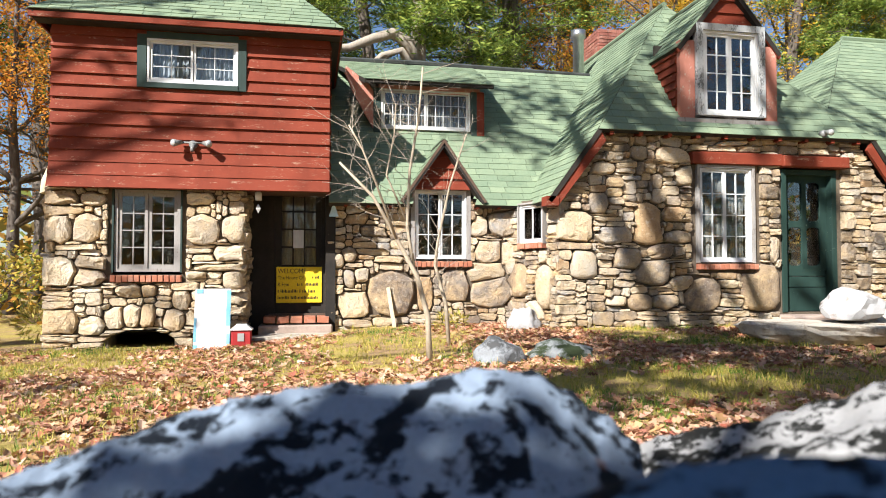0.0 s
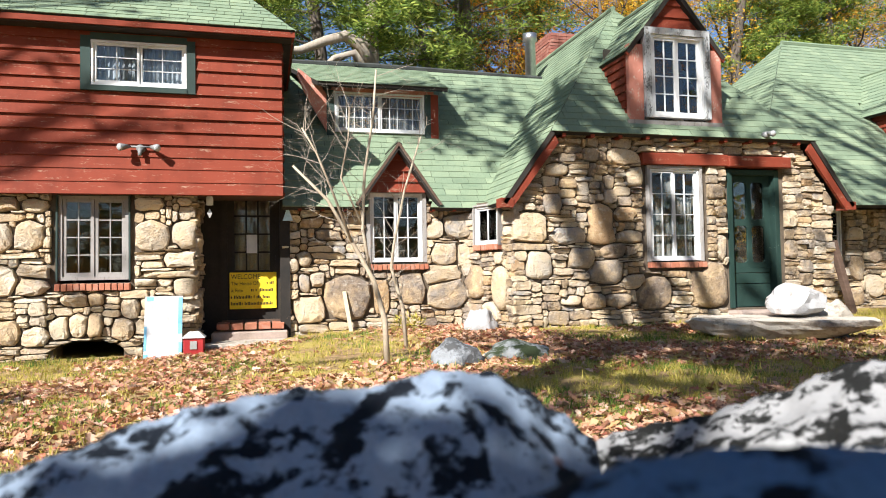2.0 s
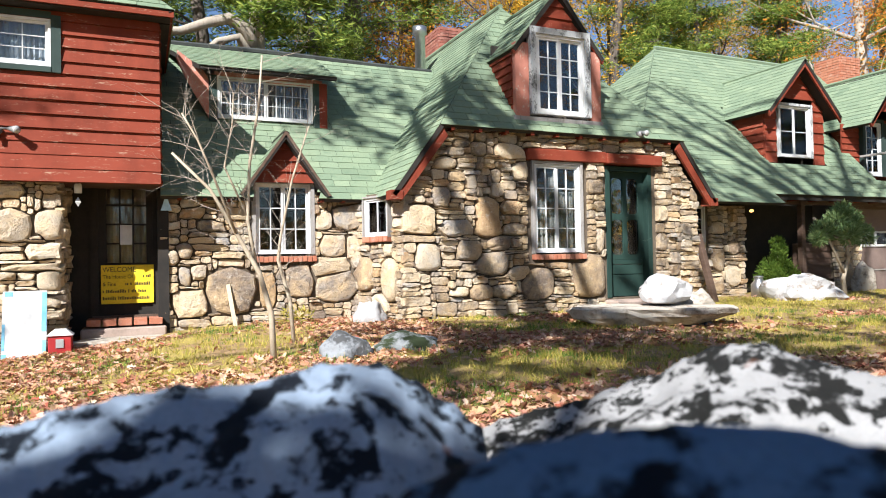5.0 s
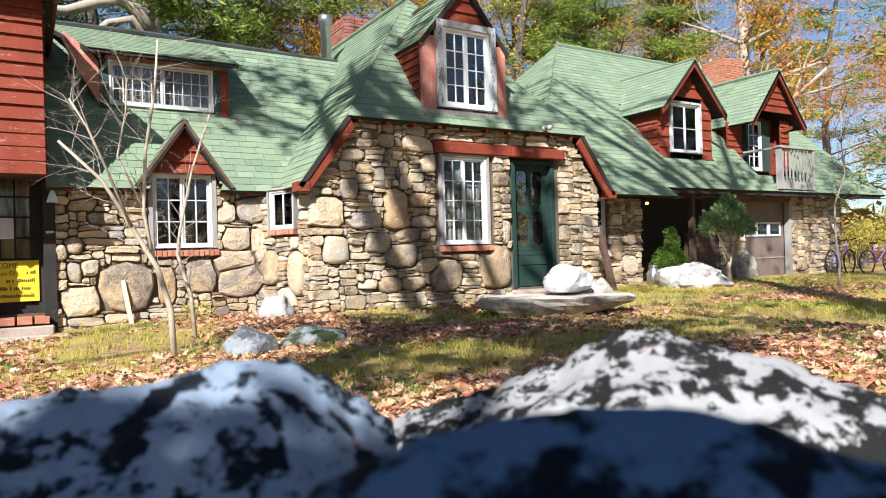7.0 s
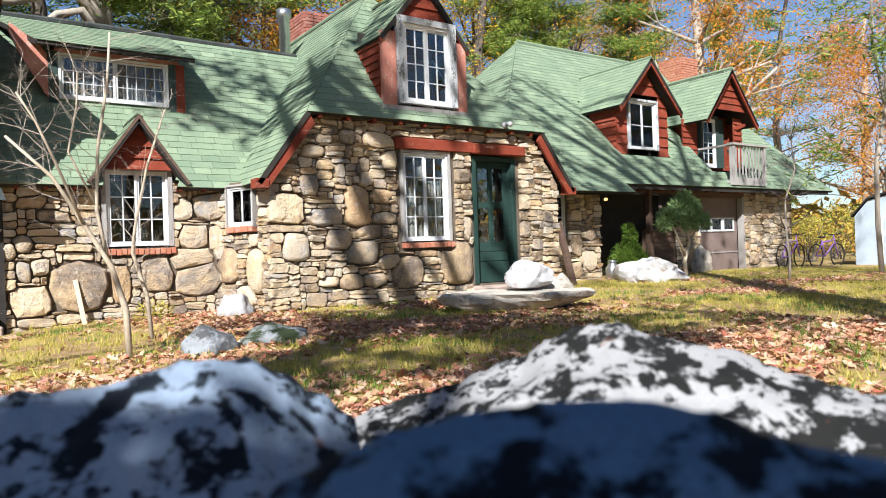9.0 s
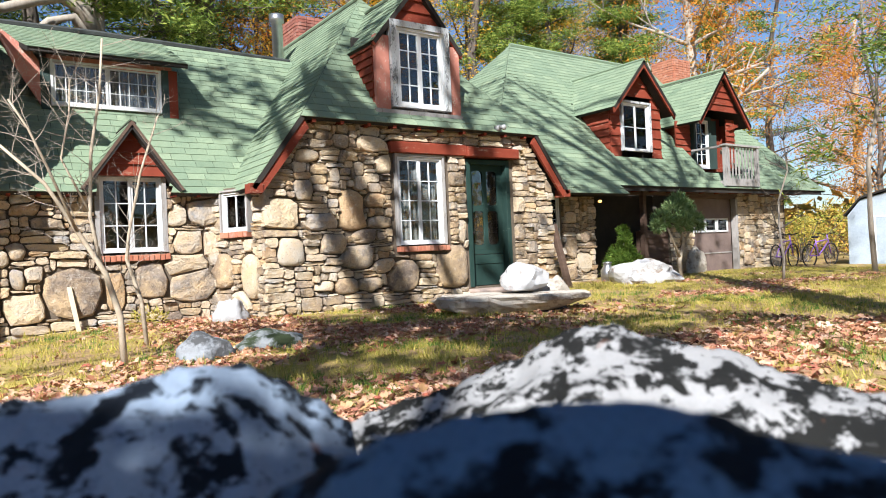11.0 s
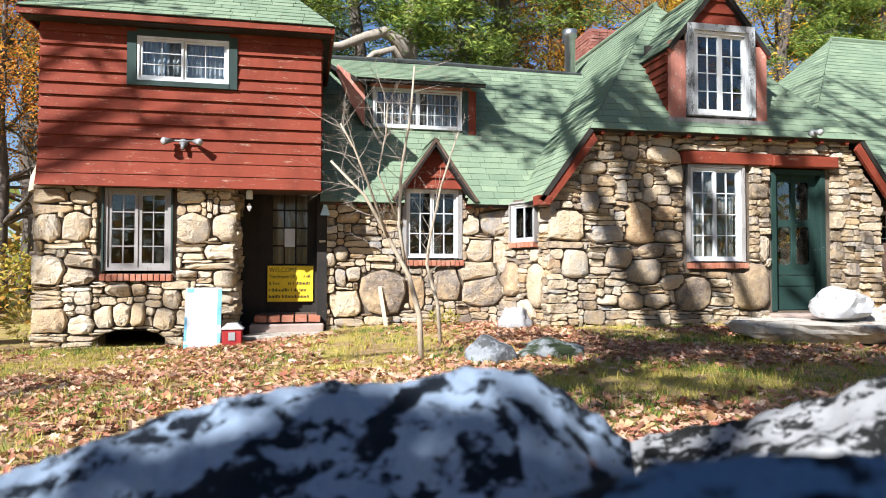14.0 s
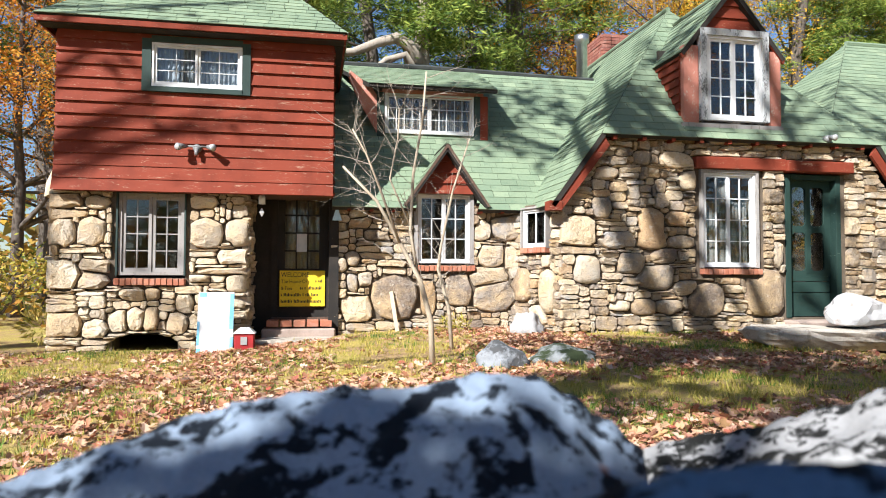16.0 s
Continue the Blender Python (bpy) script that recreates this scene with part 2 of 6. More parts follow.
GOLD = make_leaf("golden_leaves", [(0.66, 0.36, 0.02), (0.74, 0.48, 0.05), (0.55, 0.25, 0.02), (0.42, 0.36, 0.06)], clear=0.45)
BARK = make_plain("grey_brown_bark", (0.075, 0.06, 0.048), (0.17, 0.14, 0.115), 5, 0.95, 0.9, stretch=(3, 3, 0.6))
BARK_PALE = make_plain("pale_bark", (0.30, 0.25, 0.195), (0.42, 0.36, 0.29), 6, 0.9, 0.6, stretch=(3, 3, 0.8))
TWIG = make_plain("pale_twig_bark", (0.34, 0.27, 0.19), (0.50, 0.42, 0.31), 9, 0.85, 0.3)

# ---- building helpers ----
WHERE = {}
I4 = Matrix.Identity(4)


class Shape:
    """Collects simple solids into one mesh."""

    def __init__(self):
        self.v, self.f = [], []

    def add(self, verts, faces, m=None):
        k = len(self.v)
        self.v += [tuple(m @ Vector(p)) for p in verts] if m else [tuple(p) for p in verts]
        self.f += [tuple(i + k for i in q) for q in faces]
        return self

    def box(self, x0, x1, y0, y1, z0, z1, m=None):
        return self.hexa([(x0, y0, z0), (x1, y0, z0), (x1, y1, z0), (x0, y1, z0), (x0, y0, z1), (x1, y0, z1), (x1, y1, z1), (x0, y1, z1)], m)

    def hexa(self, p, m=None):
        return self.add(p, [(3, 2, 1, 0), (4, 5, 6, 7), (0, 1, 5, 4), (1, 2, 6, 5), (2, 3, 7, 6), (3, 0, 4, 7)], m)

    def slab(self, poly, d):
        """A flat polygon given depth along the vector d."""
        n = len(poly)
        a = [Vector(p) for p in poly]
        self.add(a + [p + Vector(d) for p in a], [tuple(range(n)), tuple(range(2 * n - 1, n - 1, -1))] + [(i, (i + 1) % n + 0, (i + 1) % n + n, i + n)[::-1] for i in range(n)])
        return self

    def rod(self, a, b, ra, rb=None, n=8):
        return self.tube([a, b], [ra, ra if rb is None else rb], n)

    def tube(self, pts, radii, n=8):
        pts = [Vector(p) for p in pts]
        k = len(self.v)
        side = None
        for i, p in enumerate(pts):
            d = (pts[min(i + 1, len(pts) - 1)] - pts[max(i - 1, 0)]).normalized()
            if side is None:
                side = d.orthogonal().normalized()
            side = (side - d * side.dot(d)).normalized()
            up = d.cross(side)
            for j in range(n):
                a = 2 * math.pi * j / n
                self.v.append(tuple(p + (side * math.cos(a) + up * math.sin(a)) * radii[i]))
        for i in range(len(pts) - 1):
            for j in range(n):
                q = (j + 1) % n
                self.f.append((k + i * n + j, k + i * n + q, k + (i + 1) * n + q, k + (i + 1) * n + j))
        self.f.append(tuple(k + j for j in range(n))[::-1])
        self.f.append(tuple(k + (len(pts) - 1) * n + j for j in range(n)))
        return self

    def mesh(self, name, material, smooth=False, bevel=0.0):
        me = bpy.data.meshes.new(name)
        me.from_pydata(self.v, [], self.f)
        if material:
            me.materials.append(material)
        if name in ("wall", "roof_deck", "upper_storey"):
            bm = bmesh.new()
            bm.from_mesh(me)
            bmesh.ops.remove_doubles(bm, verts=bm.verts[:], dist=0.0005)
            bm.to_mesh(me)
            bm.free()
        if bevel:
            bm = bmesh.new()
            bm.from_mesh(me)
            bmesh.ops.bevel(bm, geom=bm.edges[:], offset=bevel, segments=1, affect="EDGES")
            bm.to_mesh(me)
            bm.free()
        if smooth:
            me.polygons.foreach_set("use_smooth", [True] * len(me.polygons))
        return me


def base(name, at, label="", category="", group="", kind=""):
    """An Empty at the base of a thing."""
    ob = new(name)
    ob.matrix_basis = Matrix.Translation(at)
    ob.empty_display_size = 0.1
    WHERE[ob] = Matrix.Translation(at)
    return tagged(ob, label, category, group, kind)


def part(name, shape, material, parent=None, label="", smooth=False, bevel=0.0, at=I4, kind=""):
    me = shape if isinstance(shape, bpy.types.Mesh) else shape.mesh(name, material, smooth, bevel)
    ob = new(name, me)
    ob.matrix_basis = at
    if parent:
        ob.parent = parent
        ob.matrix_parent_inverse = WHERE.get(parent, I4).inverted()
    WHERE[ob] = at.copy()
    return tagged(ob, label, kind=kind)


def thing(name, shape, material, label, category, smooth=False, bevel=0.0, at=I4, group="", kind=""):
    return tagged(part(name, shape, material, None, "", smooth, bevel, at), label, category, group, kind)


# ---- rubble: stones that fill a wall, each shaped by its neighbours, bulging towards -y ----
RING = [radians(a) for q in (0, 90, 180, 270) for a in (q, q + 34, q + 56)]


def stone_mesh(rng, ring, depth, boulder, material):
    """ring: outline (x, z) round the middle. A boulder swells; a split stone has a flat, tilted face and sharp edges."""
    layers = ((1.0, 0.03), (1.0, -0.40 * depth), (0.92, -0.80 * depth), (0.62, -0.97 * depth)) if boulder else ((1.0, 0.03), (1.0, -0.72 * depth), (0.90, -0.98 * depth))
    wide, high = max(abs(x) for x, z in ring), max(abs(z) for x, z in ring)
    tilt, roll = rng.uniform(-0.25, 0.25) * depth / wide, rng.uniform(-0.30, 0.22) * depth / high
    n, v, f = len(ring), [], []
    for k, (sc, y) in enumerate(layers):
        for x, z in ring:
            q = rng.uniform(-0.13, 0.13) * depth if k else 0
            v.append((x * sc, y + q + (tilt * x + roll * z) * (k > 0), z * sc))
    v.append((rng.uniform(-0.25, 0.25) * wide, -depth * rng.uniform(0.95, 1.12), rng.uniform(-0.25, 0.25) * high))
    for k in range(len(layers) - 1):
        f += [(k * n + i, (k + 1) * n + i, (k + 1) * n + (i + 1) % n, k * n + (i + 1) % n) for i in range(n)]
    f += [(len(layers) * n - n + i, len(layers) * n, len(layers) * n - n + (i + 1) % n) for i in range(n)]
    return Shape().add(v, f).mesh("stone", material, boulder and rng.random() < 0.45)


def rubble(parent, m, x0, x1, z0, top, holes, big, seed, cell=0.035, depth=0.075, under=None, material=STONE):
    """Fills a wall with stones: the big ones where they stand, then flat ones course on course, grown till they meet."""
    rng = random.Random(seed)
    nx, nz = int((x1 - x0) / cell), int((max(top(x0 + i * (x1 - x0) / 40) for i in range(41)) - z0) / cell)
    closed = lambda x, z: z > top(x) - 0.02 or bool(under and z < under(x)) or any(a - 0.01 < x < b + 0.01 and c - 0.01 < z < d + 0.01 for a, b, c, d in holes)
    taken = np.array([[closed(x0 + (i + 0.5) * cell, z0 + (j + 0.5) * cell) for j in range(nz)] for i in range(nx)])
    seeds = []
    for x, z, w, h in big:
        i0, i1, j0, j1 = int((x - w / 2 - x0) / cell), int((x + w / 2 - x0) / cell) + 1, int((z - h / 2 - z0) / cell), int((z + h / 2 - z0) / cell) + 1
        i0, j0 = max(i0, 0), max(j0, 0)
        if taken[i0:i1, j0:j1].mean() > 0.45:
            continue
        seeds.append((x, z, w, h, True))
        for i in range(i0, min(i1, nx)):
            for j in range(j0, min(j1, nz)):
                u, q = (x0 + (i + 0.5) * cell - x) / (w / 2), (z0 + (j + 0.5) * cell - z) / (h / 2)
                if abs(u) ** 3 + abs(q) ** 3 < 1.0:
                    taken[i, j] = True
    for j in range(nz):
        i = 0
        while i < nx:
            if taken[i, j]:
                i += 1
                continue
            r = rng.random()
            ww, hh = (rng.randint(5, 10), rng.randint(4, 6)) if r < 0.10 else (rng.randint(5, 15), rng.choice((2, 2, 3, 3, 4)))
            w = 0
            while w < ww and i + w < nx and not taken[i + w, j]:
                w += 1
            if w < 2:
                taken[i, j] = True
                i += 1
                continue
            h = 0
            while h < hh and j + h < nz and not taken[i:i + w, j + h].any():
                h += 1
            taken[i:i + w, j:j + h] = True
            if h * w >= 4:
                seeds.append((x0 + (i + w / 2 + rng.uniform(-0.4, 0.4)) * cell, z0 + (j + h / 2 + rng.uniform(-0.3, 0.3)) * cell, w * cell, h * cell, False))
            i += w
    # who owns which spot of the wall: the stone that is nearest by its own width and height
    g = 0.0125
    gx, gz = np.arange(x0 - 0.05, x1 + 0.05, g), np.arange(z0 - 0.05, z0 + nz * cell + 0.05, g)
    near, owner = np.full((len(gx), len(gz)), 1.9), np.full((len(gx), len(gz)), -1)
    for k, (x, z, w, h, boulder) in enumerate(seeds):
        a, b = np.searchsorted(gx, (x - w * 0.85, x + w * 0.85))
        c, d = np.searchsorted(gz, (z - h * 0.85, z + h * 0.85))
        turn = rng.uniform(-0.3, 0.3) if boulder else rng.uniform(-0.12, 0.12)
        dx, dz = (gx[a:b, None] - x), (gz[None, c:d] - z)
        p = 2.3 if boulder else 4.0
        q = (np.abs(dx + turn * dz) / (w / 2)) ** p + (np.abs(dz - turn * dx) / (h / 2)) ** p
        q = q ** (1 / p)
        sub = near[a:b, c:d]
        better = q < sub
        sub[better] = q[better]
        owner[a:b, c:d][better] = k
    for i, x in enumerate(gx):
        for j, z in enumerate(gz):
            if closed(min(max(x, x0), x1), z):
                owner[i, j] = -1
    for k, (x, z, w, h, boulder) in enumerate(seeds):
        ring = []
        for a in RING:
            ux, uz = math.cos(a), math.sin(a)
            e = max(abs(ux), abs(uz))
            ux, uz = ux / e * w / 2, uz / e * h / 2
            f = 0.25
            while f < 1.7:
                i, j = int((x + ux * f - gx[0]) / g + 0.5), int((z + uz * f - gz[0]) / g + 0.5)
                if not (0 <= i < len(gx) and 0 <= j < len(gz)) or owner[i, j] != k:
                    break
                f += 0.04
            f = max(0.25, f - 0.02 - 0.006 / math.hypot(ux, uz)) * rng.uniform(0.90 if boulder else 0.95, 1.01)
            ring.append((ux * f, uz * f))
        d = depth * (rng.uniform(0.95, 1.35) if boulder else rng.uniform(0.4, 1.25))
        part("stone", stone_mesh(rng, ring, d, boulder, material), None, parent, at=m @ pose(x, 0, z))


def wall_slab(x0, x1, z0, top, holes, y0, y1, breaks=()):
    """A wall along x with openings right through it and a top that may slope."""
    s = Shape()
    xs = sorted({x0, x1, *breaks, *[q for h in holes for q in h[:2] if x0 < q < x1]})
    for a, b in zip(xs, xs[1:]):
        z = z0
        for h in sorted([h for h in holes if h[0] <= a + 1e-6 and h[1] >= b - 1e-6], key=lambda h: h[2]):
            if h[2] > z:
                s.box(a, b, y0, y1, z, h[2])
            z = max(z, h[3])
        ta, tb = top(a + 1e-5), top(b - 1e-5)
        s.hexa([(a, y0, z), (b, y0, z), (b, y1, z), (a, y1, z), (a, y0, ta), (b, y0, tb), (b, y1, tb), (a, y1, ta)])
    return s


# ---- shingled roof planes ----
def roof_plane(parent, bl, br, tr, tl, seed, single=False, course=0.135, tab=0.30, holes=(), lift=0.0):
    """One slope, eave bl-br and top tl-tr: a deck of boards and shingles laid course on course. holes: (u0, u1, v0, v1) cut for dormers."""
    rng = random.Random(seed)
    bl, br, tr, tl = (Vector(p) for p in (bl, br, tr, tl))
    u = (br - bl).normalized()
    up = (tl - bl) - u * (tl - bl).dot(u)
    if up.length < 0.01:
        up = (tr - br) - u * (tr - br).dot(u)
    v = up.normalized()
    n = u.cross(v).normalized()
    height = (tl - bl).dot(v)
    lt, w, rt = (tl - bl).dot(u), (br - bl).length, (tr - bl).dot(u)
    deck, many = Shape(), Shape()
    left = lambda q: lt * q / height
    right = lambda q: w + (rt - w) * q / height
    rows = max(1, round(height / course))
    step = height / rows
    at = lambda a, b, c: bl + u * a + v * b + n * (c + lift)
    if not holes:
        deck.hexa([at(a, b, c) for c in (-0.07, -0.004) for a, b in ((0, 0), (w, 0), (rt, height), (lt, height))])
    for k in range(rows):
        v0, v1 = k * step, (k + 1) * step
        spans = [(0.0, 1.0)]
        for h0, h1, g0, g1 in holes:
            if g0 < (v0 + v1) / 2 < g1:
                a, b = left(v0), right(v0)
                cut = []
                for s0, s1 in spans:
                    f0, f1 = (h0 - a) / (b - a), (h1 - a) / (b - a)
                    cut += [q for q in ((s0, min(s1, f0)), (max(s0, f1), s1)) if q[1] - q[0] > 1e-3]
                spans = cut
        for s0, s1 in spans:
            e = [(left(q) + (right(q) - left(q)) * s) for q in (v0, v1) for s in (s0, s1)]
            if holes:
                deck.hexa([at(e[0], v0, -0.07), at(e[1], v0, -0.07), at(e[3], v1, -0.07), at(e[2], v1, -0.07), at(e[0], v0, -0.004), at(e[1], v0, -0.004), at(e[3], v1, -0.004), at(e[2], v1, -0.004)])
            x = min(e[0], e[2]) - rng.uniform(0, tab)
            end = max(e[1], e[3])
            while x < end:
                x2 = x + tab * rng.uniform(0.8, 1.15)
                c0, c1 = max(x, e[0]), min(x2 - 0.006, e[1])
                d0, d1 = max(x, e[2]), min(x2 - 0.006, e[3])
                x = x2
                if c1 - c0 < 0.01 and d1 - d0 < 0.01:
                    continue
                c1, d1 = max(c1, c0), max(d1, d0)
                o = rng.uniform(-0.004, 0.004)
                t = rng.uniform(0.006, 0.011)
                pts = [at(c0, v0 - 0.012 + o, 0.004), at(c1, v0 - 0.012 + o, 0.004), at(d1, v1, 0.0), at(d0, v1, 0.0), at(c0, v0 - 0.012 + o, 0.004 + t), at(c1, v0 - 0.012 + o, 0.004 + t), at(d1, v1, 0.004), at(d0, v1, 0.004)]
                if single:
                    part("shingle", Shape().hexa(pts), SHINGLE, parent)
                else:
                    many.hexa(pts)
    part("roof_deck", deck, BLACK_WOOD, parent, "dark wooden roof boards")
    if many.v:
        part("shingles", many, SHINGLE_FAR, parent, kind="stuff")


def clapboards(parent, m, x0, x1, z0, z1, n, material, left=None, right=None, holes=(), flare=0.0, jitter=0.004, seed=1):
    """Overlapping boards on a face along x, each its own piece; left(z), right(z) trim them under a gable."""
    rng = random.Random(seed)
    h = (z1 - z0) / n
    for k in range(n):
        a, b = z0 + k * h + rng.uniform(-jitter, jitter), z0 + (k + 1) * h + 0.015
        fl = -flare * max(0, 1 - k / 3) ** 1.5
        runs = [(x0, x1)]
        for p, q, c, d in holes:
            if c < (a + b) / 2 < d:
                runs = [r for s in runs for r in ((s[0], min(s[1], p)), (max(s[0], q), s[1])) if r[1] - r[0] > 0.01]
        for p, q in runs:
            la, lb = (max(p, left(a)), max(p, left(b))) if left else (p, p)
            ra, rb = (min(q, right(a)), min(q, right(b))) if right else (q, q)
            if ra - la < 0.02:
                continue
            rb, lb = max(rb, lb + 0.004), lb
            y0, y1 = -0.048 + fl, -0.010 + fl * 0.7
            s = Shape().hexa([(la, y0, a), (ra, y0, a), (ra, 0.0, a), (la, 0.0, a), (lb, y1, b), (rb, y1, b), (rb, 0.004, b), (lb, 0.004, b)], m)
            part("board", s, material, parent)


def window(parent, name, m, w, h, sashes, cols, rows, frame_mat, casing=None, casing_w=0.07, sill=None, rail=0.05, bar=0.014, label="", cloth=None, back=True, deep=0.10):
    """A window in its own frame: x across, z up from the sill's middle, the face towards -y. casing: outer boards."""
    win = new(name)
    win.matrix_basis = m
    win.parent = parent
    win.matrix_parent_inverse = WHERE[parent].inverted()
    WHERE[win] = m.copy()
    tagged(win, label)
    put = lambda nm, s, mat, lab="", **k: part(nm, Shape().add(s.v, s.f, m), mat, win, lab, **k)
    x0, x1 = -w / 2, w / 2
    f = min(0.045, rail)
    put("frame", Shape().box(x0, x0 + f, 0, deep, 0, h).box(x1 - f, x1, 0, deep, 0, h).box(x0 + f, x1 - f, 0, deep, 0, f).box(x0 + f, x1 - f, 0, deep, h - f, h), frame_mat)
    sw = (w - 2 * f) / sashes
    for k in range(sashes):
        a, b = x0 + f + k * sw + 0.002, x0 + f + (k + 1) * sw - 0.002
        y = 0.02 if k % 2 == 0 else 0.035
        s = Shape().box(a, a + rail, y, y + 0.04, f, h - f).box(b - rail, b, y, y + 0.04, f, h - f)
        s.box(a + rail, b - rail, y, y + 0.04, f, f + rail * 1.3).box(a + rail, b - rail, y, y + 0.04, h - f - rail, h - f)
        put("sash", s, frame_mat)
        ga, gb, g0, g1 = a + rail, b - rail, f + rail * 1.3, h - f - rail
        for i in range(1, cols):
            x = ga + (gb - ga) * i / cols
            put("glazing_bar", Shape().box(x - bar / 2, x + bar / 2, y + 0.004, y + 0.03, g0, g1), frame_mat)
        for j in range(1, rows):
            z = g0 + (g1 - g0) * j / rows
            put("glazing_bar", Shape().box(ga, gb, y + 0.006, y + 0.028, z - bar / 2, z + bar / 2), frame_mat)
        pane = put("pane", Shape().box(ga, gb, y + 0.016, y + 0.019, g0, g1), GLASS)
        pane.visible_shadow = False
    if casing:
        c, g = casing_w, 0.004
        for q in ((x0 - c, x0 - g, -0.03, deep, -0.01, h + c), (x1 + g, x1 + c, -0.03, deep, -0.01, h + c), (x0 - g, x1 + g, -0.03, deep, h + g, h + c)):
            put("casing", Shape().box(*q), casing)
    if sill:
        put("sill", Shape().hexa([(x0 - 0.06, -0.09, -0.075), (x1 + 0.06, -0.09, -0.075), (x1 + 0.06, deep, -0.06), (x0 - 0.06, deep, -0.06), (x0 - 0.06, -0.09, -0.035), (x1 + 0.06, -0.09, -0.035), (x1 + 0.06, deep, -0.008), (x0 - 0.06, deep, -0.008)]), sill)
    if cloth:
        for a, b, c, d, mat in cloth:
            folds = max(6, int((b - a) / 0.018))
            s = Shape()
            v = []
            for i in range(folds + 1):
                x = a + (b - a) * i / folds
                y = deep + 0.035 + 0.014 * math.sin(i * 1.9) + 0.008 * math.sin(i * 0.7)
                v += [(x, y, c), (x, y, d), (x, y + 0.004, c), (x, y + 0.004, d)]
            fc = []
            for i in range(folds):
                k = 4 * i
                fc += [(k, k + 4, k + 5, k + 1), (k + 2, k + 3, k + 7, k + 6)]
            put("curtain", s.add(v, fc), mat, "pale curtain cloth, in places standing in for reflected sky")
    return win


def brick_row(parent, m, x0, x1, z, n, h=0.085, d=0.11, mat=None):
    w = (x1 - x0) / n
    me = Shape().box(-w * 0.44, w * 0.44, -d, 0.02, -h / 2, h / 2).mesh("brick", mat or BRICK, bevel=0.006)
    for i in range(n):
        part("brick", me, None, parent, at=m @ pose(x0 + (i + 0.5) * w, random.uniform(-0.008, 0.008), z + random.uniform(-0.004, 0.004), 0, random.uniform(-3, 3), 0))


def leaf_cloud(shape, rng, c, radius, n, size, long=1.0, squash=0.7):
    for _ in range(n):
        d = Vector((rng.gauss(0, 1), rng.gauss(0, 1), rng.gauss(0, 1) * squash)) * radius * 0.55
        p = c + d
        a = Vector((rng.uniform(-1, 1), rng.uniform(-1, 1), rng.uniform(-0.6, 0.6))).normalized()
        b = a.orthogonal().normalized()
        b.rotate(Matrix.Rotation(rng.uniform(0, 3.14), 3, a))
        s = size * rng.uniform(0.6, 1.3)
        a, b = a * s * long, b * s
        shape.add([p - a, p - b * 0.5, p + a, p + b * 0.5], [(0, 1, 2, 3)])




def polar(az, r):
    return r * math.sin(radians(az)), r * math.cos(radians(az))

# ---- the stone cottage: gable block, middle part, tower ----
cottage = base("stone_cottage", (4, 10, 0.2), "rambling fieldstone cottage with green shingled roofs and red boards", "house")
tower = base("cottage_tower", (-1.5, 10, 0.0), "two-storey cottage tower of red boards over fieldstone", "house")
flat = lambda z: (lambda x: z)

# gable block: front wall, a clipped gable
RY, RX0, RX1 = 9.2, 3.48, 8.95
gable_top = lambda x: min(2.02 + 1.37 * (x - 3.42), 3.04, 2.02 + 1.37 * (9.06 - x))
R_HOLES = [(5.6, 6.56, 1.10, 2.56), (7.03, 8.0, 0.36, 2.56)]
wall_r = part("wall", wall_slab(RX0, RX1, 0.05, gable_top, R_HOLES, RY, RY + 0.4, (4.17, 8.31)), MORTAR, cottage, "front wall of rounded and flat fieldstones")
R_BIG = [(3.71, 1.62, 0.55, 0.49), (4.81, 1.66, 0.45, 0.69), (3.83, 1.08, 0.44, 0.44), (4.5, 1.16, 0.43, 0.34), (4.88, 0.96, 0.55, 0.39), (5.68, 0.65, 0.61, 0.55), (6.67, 0.73, 0.7, 0.74), (5.36, 0.81, 0.4, 0.25), (4.05, 1.96, 0.31, 0.33), (4.28, 1.5, 0.54, 0.27), (4.68, 2.7, 0.29, 0.23), (5.21, 2.69, 0.55, 0.26), (4.13, 2.46, 0.38, 0.21), (5.39, 2.38, 0.31, 0.31), (5.22, 1.83, 0.34, 0.25), (5.3, 1.48, 0.5, 0.21), (4.99, 1.27, 0.46, 0.23), (4.67, 0.53, 0.41, 0.25), (5.09, 0.54, 0.43, 0.23), (4.32, 0.56, 0.33, 0.16), (8.14, 1.27, 0.34, 0.34), (8.15, 1.77, 0.29, 0.31), (6.79, 2.17, 0.32, 0.24), (6.86, 1.33, 0.21, 0.43)]
rubble(wall_r, pose(0, RY, 0), RX0, RX1, 0.06, gable_top, [(5.52, 6.64, 0.98, 2.76), (6.98, 8.05, 0.3, 2.76)], R_BIG, 3, depth=0.085)
part("footing", Shape().box(3.6, 6.95, RY - 0.10, RY + 0.05, 0.0, 0.14).box(6.95, 8.6, RY - 0.35, RY + 0.05, 0.0, 0.33), CONCRETE, cottage, "worn concrete footing", bevel=0.03)

# short wall between the gable block and the middle part
SIDE = Matrix.Translation((3.08, 10.2, 0)) @ Matrix.Rotation(math.atan2(-1.0, 0.42), 4, "Z")
S_LEN = math.hypot(1.0, 0.42)
side_wall = part("wall", Shape().add(*(lambda s: (s.v, s.f))(wall_slab(-0.1, S_LEN, 0.05, flat(2.05), [(0.24, 0.78, 1.42, 1.97)], 0.0, 0.35)), SIDE), MORTAR, cottage, "side wall of flat fieldstones")
